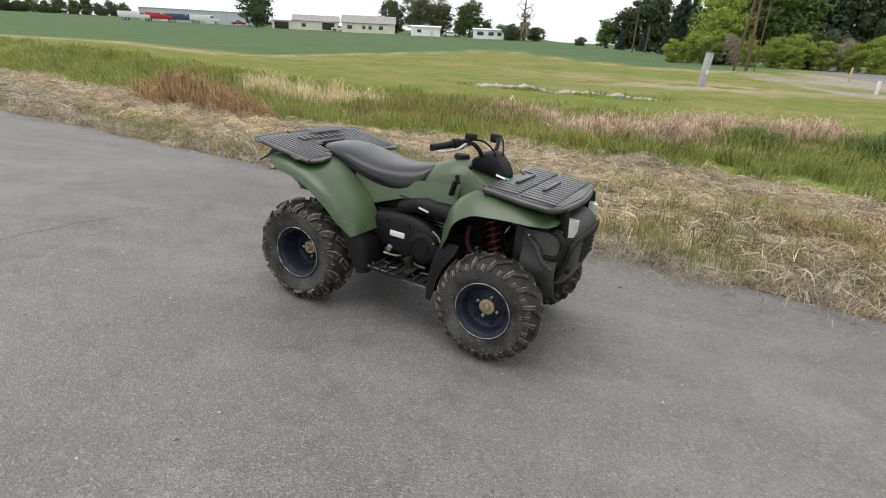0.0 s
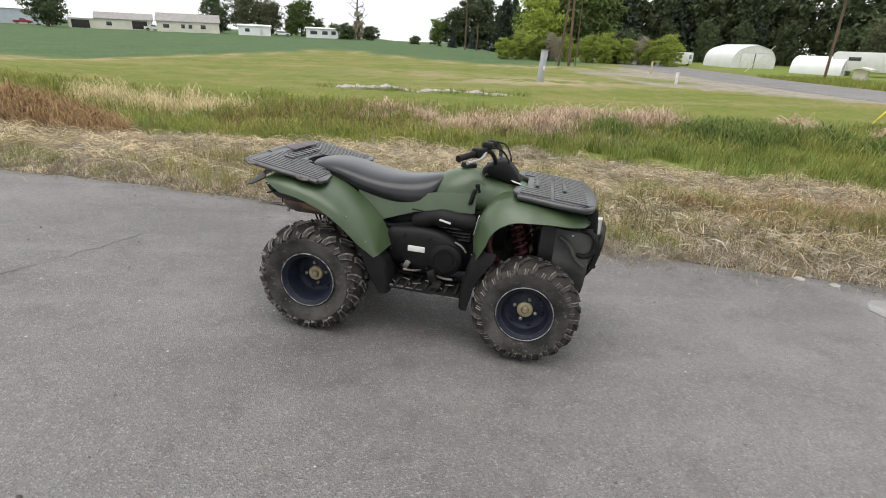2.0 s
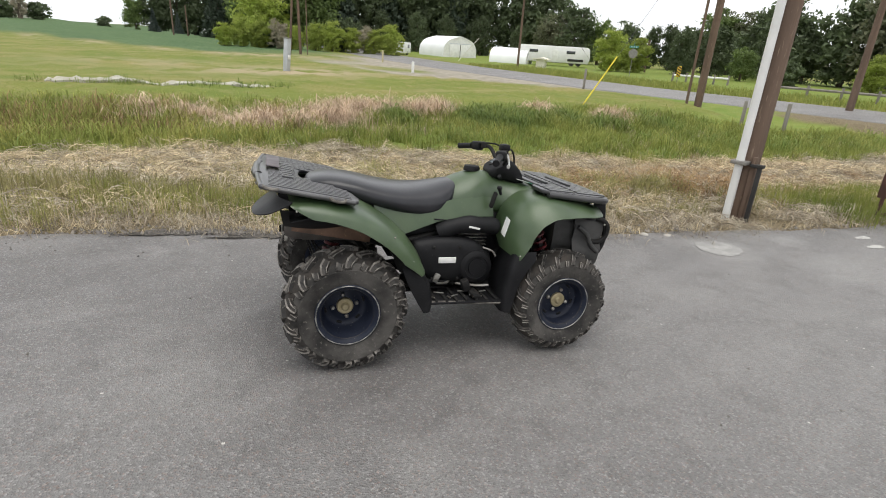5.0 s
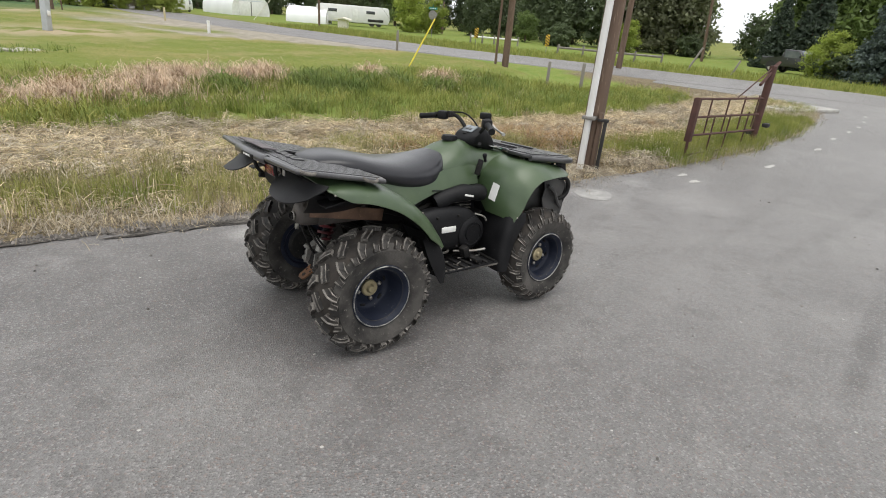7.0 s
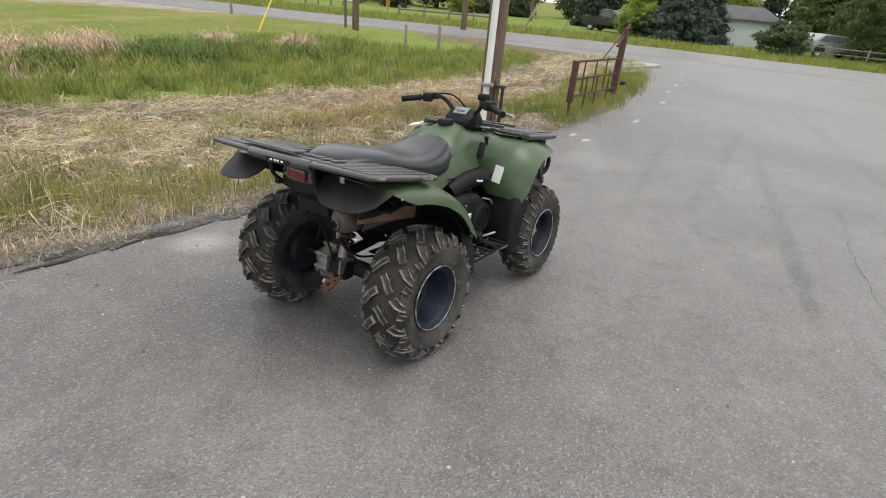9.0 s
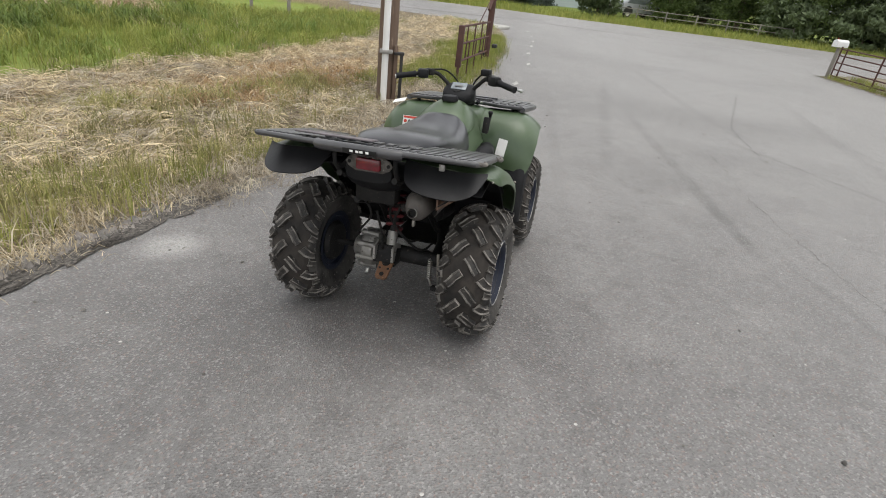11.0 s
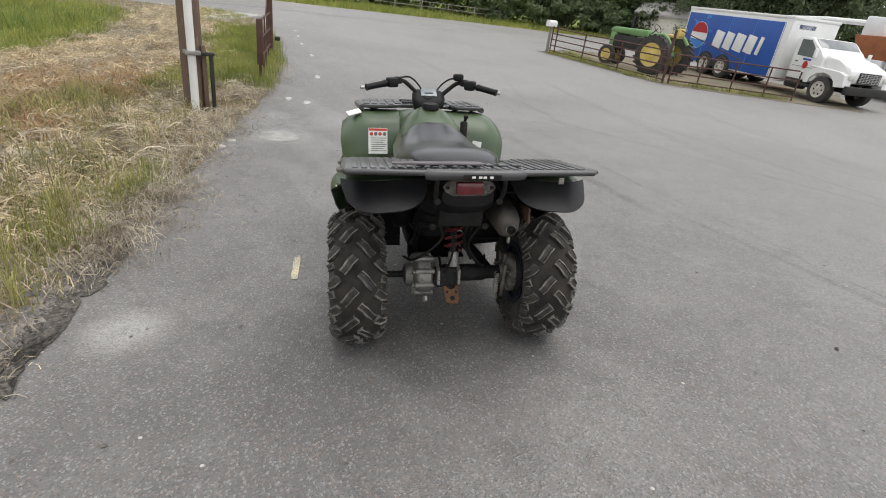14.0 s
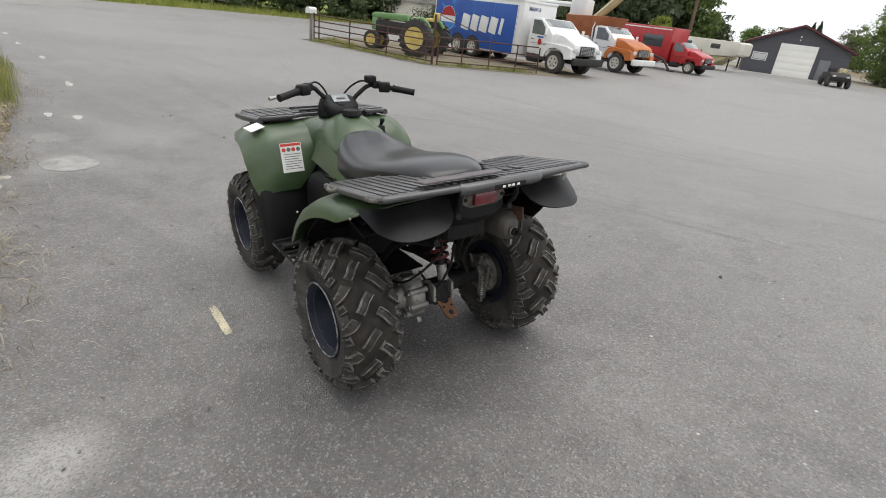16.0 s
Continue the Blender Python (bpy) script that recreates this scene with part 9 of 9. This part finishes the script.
def car(x, y, turn, paint, label, kind="car", k=1.0, z=None):
    """A parked car or pickup; x ahead."""
    ob = thing(kind, pose(x, y, float(ground_z(x, y)) if z is None else z, 0, 0, turn), label, kind.replace("_", " "))
    if kind == "pickup_truck":
        prof = [(-2.6, 0.5), (2.5, 0.5), (2.6, 0.95), (2.3, 1.12), (0.95, 1.2), (0.45, 1.78), (-0.75, 1.8), (-0.85, 1.15), (-2.6, 1.15)]
        win = [(-0.65, 1.2), (0.78, 1.2), (0.38, 1.68), (-0.65, 1.7)]
    elif kind == "farm_truck":
        prof = [(-7.5, 1.0), (2.6, 0.9), (2.7, 1.9), (1.2, 2.1), (0.9, 2.9), (-0.6, 2.95), (-0.7, 2.2), (-1.0, 2.2), (-1.0, 3.0), (-7.5, 3.0)]
        win = [(-0.4, 2.1), (1.0, 2.1), (0.8, 2.75), (-0.4, 2.75)]
    else:
        prof = [(-2.2, 0.4), (2.15, 0.4), (2.25, 0.75), (1.9, 0.95), (1.0, 1.02), (0.35, 1.52), (-1.5, 1.58), (-2.2, 1.1)]
        win = [(-1.9, 1.08), (0.85, 1.06), (0.32, 1.44), (-1.4, 1.48)]
    half = 1.2 if kind == "farm_truck" else 0.9
    b = part("body", extrude_side(prof, half, 0.07), paint, ob)
    part("front_bumper", bx((prof[1][0] + 0.06, 0, 0.56), (0.14, half * 1.96, 0.20), 0.03), chrome_grey, ob)
    part("grille", bx((prof[2][0] - 0.02, 0, prof[2][1] - 0.10), (0.08, half * 1.1, 0.20), 0.02), under_black, ob)
    (x0, z0), (x1, z1) = prof[4], prof[5]
    part("windscreen", bx(((x0 + x1) / 2 + 0.02, 0, (z0 + z1) / 2 + 0.02), (math.hypot(x1 - x0, z1 - z0) * 0.86, half * 1.7, 0.02), 0.004, eul(0, math.degrees(math.atan2(z1 - z0, x0 - x1)), 0)), glass, b)
    for s in (1, -1):
        part("side_window", plate(win, 0.012, Matrix.Translation((0, s * half + (0.012 if s > 0 else 0.0), 0)) @ pose(0, 0, 0, 90, 0, 0)), glass, b)
        for wx in ((1.6, -1.6) if kind != "farm_truck" else (1.6, -4.6, -5.8)):
            road_wheel(ob, wx, s * (half - 0.12), 0.36 if kind != "farm_truck" else 0.5, 0.24, s, pale_rim)
        for wx in ((1.6, -1.6) if kind != "farm_truck" else ()):
            part("wheel_arch", plate([(wx + 0.47 * math.cos(a), 0.40 + 0.47 * math.sin(a)) for a in np.linspace(0, math.pi, 14)], 0.012, Matrix.Translation((0, s * (half + 0.002) + (0.012 if s > 0 else 0.0), 0)) @ pose(0, 0, 0, 90, 0, 0)), under_black, b)
        part("door_handle", bx((-0.35, s * (half + 0.02), prof[4][1] - 0.12), (0.16, 0.03, 0.035), 0.008), chrome_grey, b)
        part("mirror", bx((0.72, s * (half + 0.12), prof[4][1] + 0.12), (0.10, 0.20, 0.16), 0.03), under_black, b)
        part("headlight", bx((prof[2][0] - 0.03, s * half * 0.7, prof[2][1] - 0.05), (0.08, 0.3, 0.15), 0.03), lamp_lens, b)
    return ob


car(50.0, -0.6, -126, mat("black_car_paint", (0.02, 0.021, 0.024), (0.03, 0.03, 0.034), 2, 0.25, 0, 0.01, coat=0.6), "black pickup truck parked under trees", "pickup_truck")
car(43.6, -15.8, -70, mat("silver_paint", (0.40, 0.41, 0.43), (0.34, 0.35, 0.37), 2, 0.3, 0.4, 0.01, coat=0.5), "silver car parked by the shrubs")
car(33.3, 115.5, 80, white_paint, "white car parked far up the road")
for x, y, p, lab_ in ((-121.8, 201.5, red_paint, "red grain truck parked by the warehouse"), (-114.8, 205.4, dark_blue, "dark blue grain truck parked by the warehouse"), (-107.8, 209.2, white_paint, "white grain truck parked by the warehouse"), (-127.8, 197.6, white_paint, "white grain truck parked by the warehouse")):
    car(x, y, 29, p, lab_, "farm_truck")
car(-99, 213, 29, red_paint, "red pickup truck parked by the warehouse", "pickup_truck")
car(-52, 186, 10, white_paint, "white pickup truck parked by the house", "pickup_truck")
car(-14.5, 178, 5, white_paint, "white car parked by the mobile home")
gable("house", 51.5, -10.2, -75, 5.5, 6, 2.3, 3.2, mat("pale_blue_siding", (0.56, 0.62, 0.66), (0.50, 0.56, 0.60), 1, 0.7, 0, 0.1, 30, stretch=(0.3, 0.3, 6)), mat("roof_dark", (0.10, 0.10, 0.11), (0.075, 0.075, 0.08), 1.0, 0.85, 0, 0.3, 20), "pale blue house with a grey roof among shrubs",
      [("f", -2, 0.9, 1.2, 1.0, window_dark, "window")], z=-0.7)
gable("garden_shed", 26, -33.5, 20, 4, 3, 2.2, 2.9, cream_wall, roof_grey, "small pale shed among the trees", [], "shed", z=-0.5)
fence = thing("post_fence", Matrix(), "low grey rail fence by the shrubs", "fence")
for k in range(7):
    x, y = 40.6 - 0.95 * k, -12.4 - 1.9 * k
    part("post", bx((x, y, float(ground_z(x, y)) + 0.4), (0.08, 0.08, 1.0), 0.01), wood_grey, fence)
for h in (0.45, 0.8):
    part("rail", bar([(40.6, -12.4, float(ground_z(40.6, -12.4)) + h), (34.9, -23.8, float(ground_z(34.9, -23.8)) + h)], 0.03, 6), wood_grey, fence)

# ---- marks on the asphalt ----
paint_white = mat("worn_white_paint", (0.52, 0.51, 0.48), (0.36, 0.35, 0.33), 9, 0.8, 0, 0.3, 90, (0.16, 0.155, 0.15), 0.25)
paint_yellow = mat("worn_yellow_paint", (0.60, 0.53, 0.36), (0.36, 0.33, 0.26), 9, 0.8, 0, 0.3, 90, (0.17, 0.165, 0.155), 0.35)
crack_m = mat("crack", (0.045, 0.043, 0.040), (0.075, 0.07, 0.066), 8, 0.95, 0, 0.4)


def decal(name, pts, material, label, category, lift=0.004, group=""):
    """A thin ragged patch lying on the paving."""
    bm = bmesh.new()
    vs = [bm.verts.new((x, y, float(base_z(x, y)) + lift)) for x, y in pts]
    f = bm.faces.new(vs)
    if f.normal.z < 0:
        f.normal_flip()
    bmesh.ops.triangulate(bm, faces=[f])
    ob = put(name, bm, material, smooth=False)
    return tagged(ob, label, category, group, "structure")


def ragged(cx, cy, a, b, turn, seed, n=28, rough=0.22, jag=0.06, square=1.0):
    g = random.Random(seed)
    out = []
    ph = [g.uniform(0, 6.28) for _ in range(4)]
    for k in range(n):
        t = 2 * math.pi * k / n
        q = 1 + rough * (0.5 * math.sin(3 * t + ph[0]) + 0.35 * math.sin(7 * t + ph[1]) + 0.3 * math.sin(11 * t + ph[2])) + g.uniform(-jag, jag)
        ct, st = math.cos(t), math.sin(t)
        x, y = a * q * math.copysign(abs(ct) ** square, ct), b * q * math.copysign(abs(st) ** square, st)
        c, s = math.cos(radians(turn)), math.sin(radians(turn))
        out.append((cx + x * c - y * s, cy + x * s + y * c))
    return out


for k, (x, y) in enumerate(((5.7, 2.2), (8.0, 1.2), (10.9, 0.3), (13.0, -0.15), (14.9, -0.66), (16.4, -1.05), (18.2, -1.4), (20.0, -1.65))):
    decal("paint_dash", ragged(x, y, 0.20 if k else 0.13, 0.05, -22 + 2 * k, k, 22, 0.3), paint_white, "worn white paint dash on the asphalt", "paint mark", group="dashes along the drive")
decal("paint_dash", ragged(6.0, 2.4, 0.12, 0.045, -20, 77, 20, 0.3), paint_white, "worn white paint dash on the asphalt", "paint mark", group="dashes along the drive")
decal("yellow_mark", ragged(0.35, 4.105, 0.165, 0.021, 158, 31, 40, 0.05, 0.10, 0.45), paint_yellow, "short yellow paint mark on the asphalt", "paint mark")

def crack(name, pts, w, seed):
    g = random.Random(seed)
    line = []
    for (x0, y0), (x1, y1) in zip(pts, pts[1:]):
        n = max(2, int(math.hypot(x1 - x0, y1 - y0) / 0.07))
        for k in range(n):
            line.append((x0 + (x1 - x0) * k / n + g.uniform(-0.02, 0.02), y0 + (y1 - y0) * k / n + g.uniform(-0.02, 0.02)))
    line.append(pts[-1])
    lo, hi = [], []
    for i, (x, y) in enumerate(line):
        x1, y1 = line[min(i + 1, len(line) - 1)]
        x0, y0 = line[max(i - 1, 0)]
        d = math.hypot(x1 - x0, y1 - y0) or 1
        ww = w * g.uniform(0.35, 1.2)
        lo.append((x - (y1 - y0) / d * ww, y + (x1 - x0) / d * ww))
        hi.append((x + (y1 - y0) / d * ww, y - (x1 - x0) / d * ww))
    verts = [(x, y, float(base_z(x, y)) + 0.0045) for x, y in lo + hi]
    n = len(lo)
    ob = raw(name, verts, [(i, i + 1, n + i + 1, n + i) for i in range(n - 1)], crack_m)
    return tagged(ob, "thin dark crack in the asphalt", "crack", kind="structure")


crack("crack", [(-2.3, 4.9), (-2.44, 4.64), (-2.75, 4.13), (-2.98, 3.81), (-3.15, 3.4), (-3.2, 2.9)], 0.0032, 1)
crack("crack", [(3.2, -0.43), (1.8, 0.05), (0.75, 0.36), (-0.05, 0.52), (-0.67, 0.64), (-1.36, 0.84), (-2.2, 0.99)], 0.0018, 2)
crack("crack", [(9.5, -4.6), (7.6, -3.4), (5.4, -2.0), (3.4, -1.2)], 0.003, 3)
decal("round_patch", ragged(3.82, 3.20, 0.27, 0.23, 0, 41, 44, 0.06, 0.04), mat("pale_patch", (0.33, 0.322, 0.305), (0.23, 0.225, 0.216), 7, 0.85, 0, 0.4, 60, (0.16, 0.155, 0.15), 0.1), "round pale patch in the asphalt", "patch")
rubble = mat("broken_asphalt", (0.028, 0.025, 0.022), (0.125, 0.112, 0.098), 42, 0.95, 0, 1.0, 70, (0.21, 0.19, 0.16), 0.15)
for x, y, a, b, seed in ((0.55, 5.28, 0.52, 0.095, 5), (-0.15, 5.56, 0.46, 0.090, 9), (-0.95, 5.98, 0.40, 0.065, 7)):
    decal("broken_edge", ragged(x, y, a, b, -22, seed, 90, 0.4, 0.32, 0.8), rubble, "crumbled dark asphalt at the drive's edge", "broken asphalt", 0.007)


def loose_chips(n):
    """Small stones and crumbs lying loose on the asphalt, thickest along its edge."""
    g = np.random.default_rng(77)
    shape = np.array([(1, 0, 0), (-1, 0, 0), (0, 1, 0), (0, -1, 0), (0, 0, 1), (0, 0, -1)], float)
    tris = np.array([(0, 2, 4), (2, 1, 4), (1, 3, 4), (3, 0, 4), (2, 0, 5), (1, 2, 5), (3, 1, 5), (0, 3, 5)])
    verts, faces = [], []
    for k in range(n):
        x = g.uniform(-4.5, 8.0)
        y = float(drive_edge(x)) - (abs(g.normal(0, 0.28)) + 0.03 if k % 3 else g.uniform(0.1, 5.5))
        r = g.uniform(0.004, 0.011) * (1.5 if k % 9 == 0 else 1)
        v = shape * r * g.uniform(0.6, 1.3, (6, 1)) * np.array([1.2, 0.9, 0.7])
        a = g.uniform(0, 6.28)
        v = v @ np.array([[math.cos(a), -math.sin(a), 0], [math.sin(a), math.cos(a), 0], [0, 0, 1]])
        faces += (tris + len(verts)).tolist()
        verts += (v + np.array([x, y, float(base_z(x, y)) + r * 0.3])).tolist()
    ob = raw("loose_stones", verts, faces, chip_m)
    return tagged(ob, "loose grey stones and crumbs scattered on the asphalt", "stones", kind="stuff")


chip_m = mat("loose_chip", (0.30, 0.28, 0.25), (0.08, 0.075, 0.07), 9, 0.9, 0, 0.3, 60, vary=0.5)
loose_chips(520)


def yard_earth():
    """Bare earth and old grass under the fence, the tractor and the lorries' tails."""
    g = random.Random(12)
    rim_ = [(15.6, -11.2), (8.6, -10.4), (5.9, -13.6), (4.6, -15.2), (7.2, -19.5), (14.0, -19.0), (17.0, -15.0)]
    pts = []
    for (x0, y0), (x1, y1) in zip(rim_, rim_[1:] + rim_[:1]):
        n = int(math.hypot(x1 - x0, y1 - y0) / 0.25)
        pts += [(x0 + (x1 - x0) * k / n + g.uniform(-0.12, 0.12), y0 + (y1 - y0) * k / n + g.uniform(-0.12, 0.12)) for k in range(n)]
    earth = mat("yard_earth", (0.20, 0.165, 0.12), (0.13, 0.115, 0.075), 0.9, 0.95, 0, 0.5, 18, (0.12, 0.14, 0.045), 0.1, world_space=True)
    decal("yard_earth", pts, earth, "bare brown earth with thin grass in the yard", "ground", 0.012)


yard_earth()
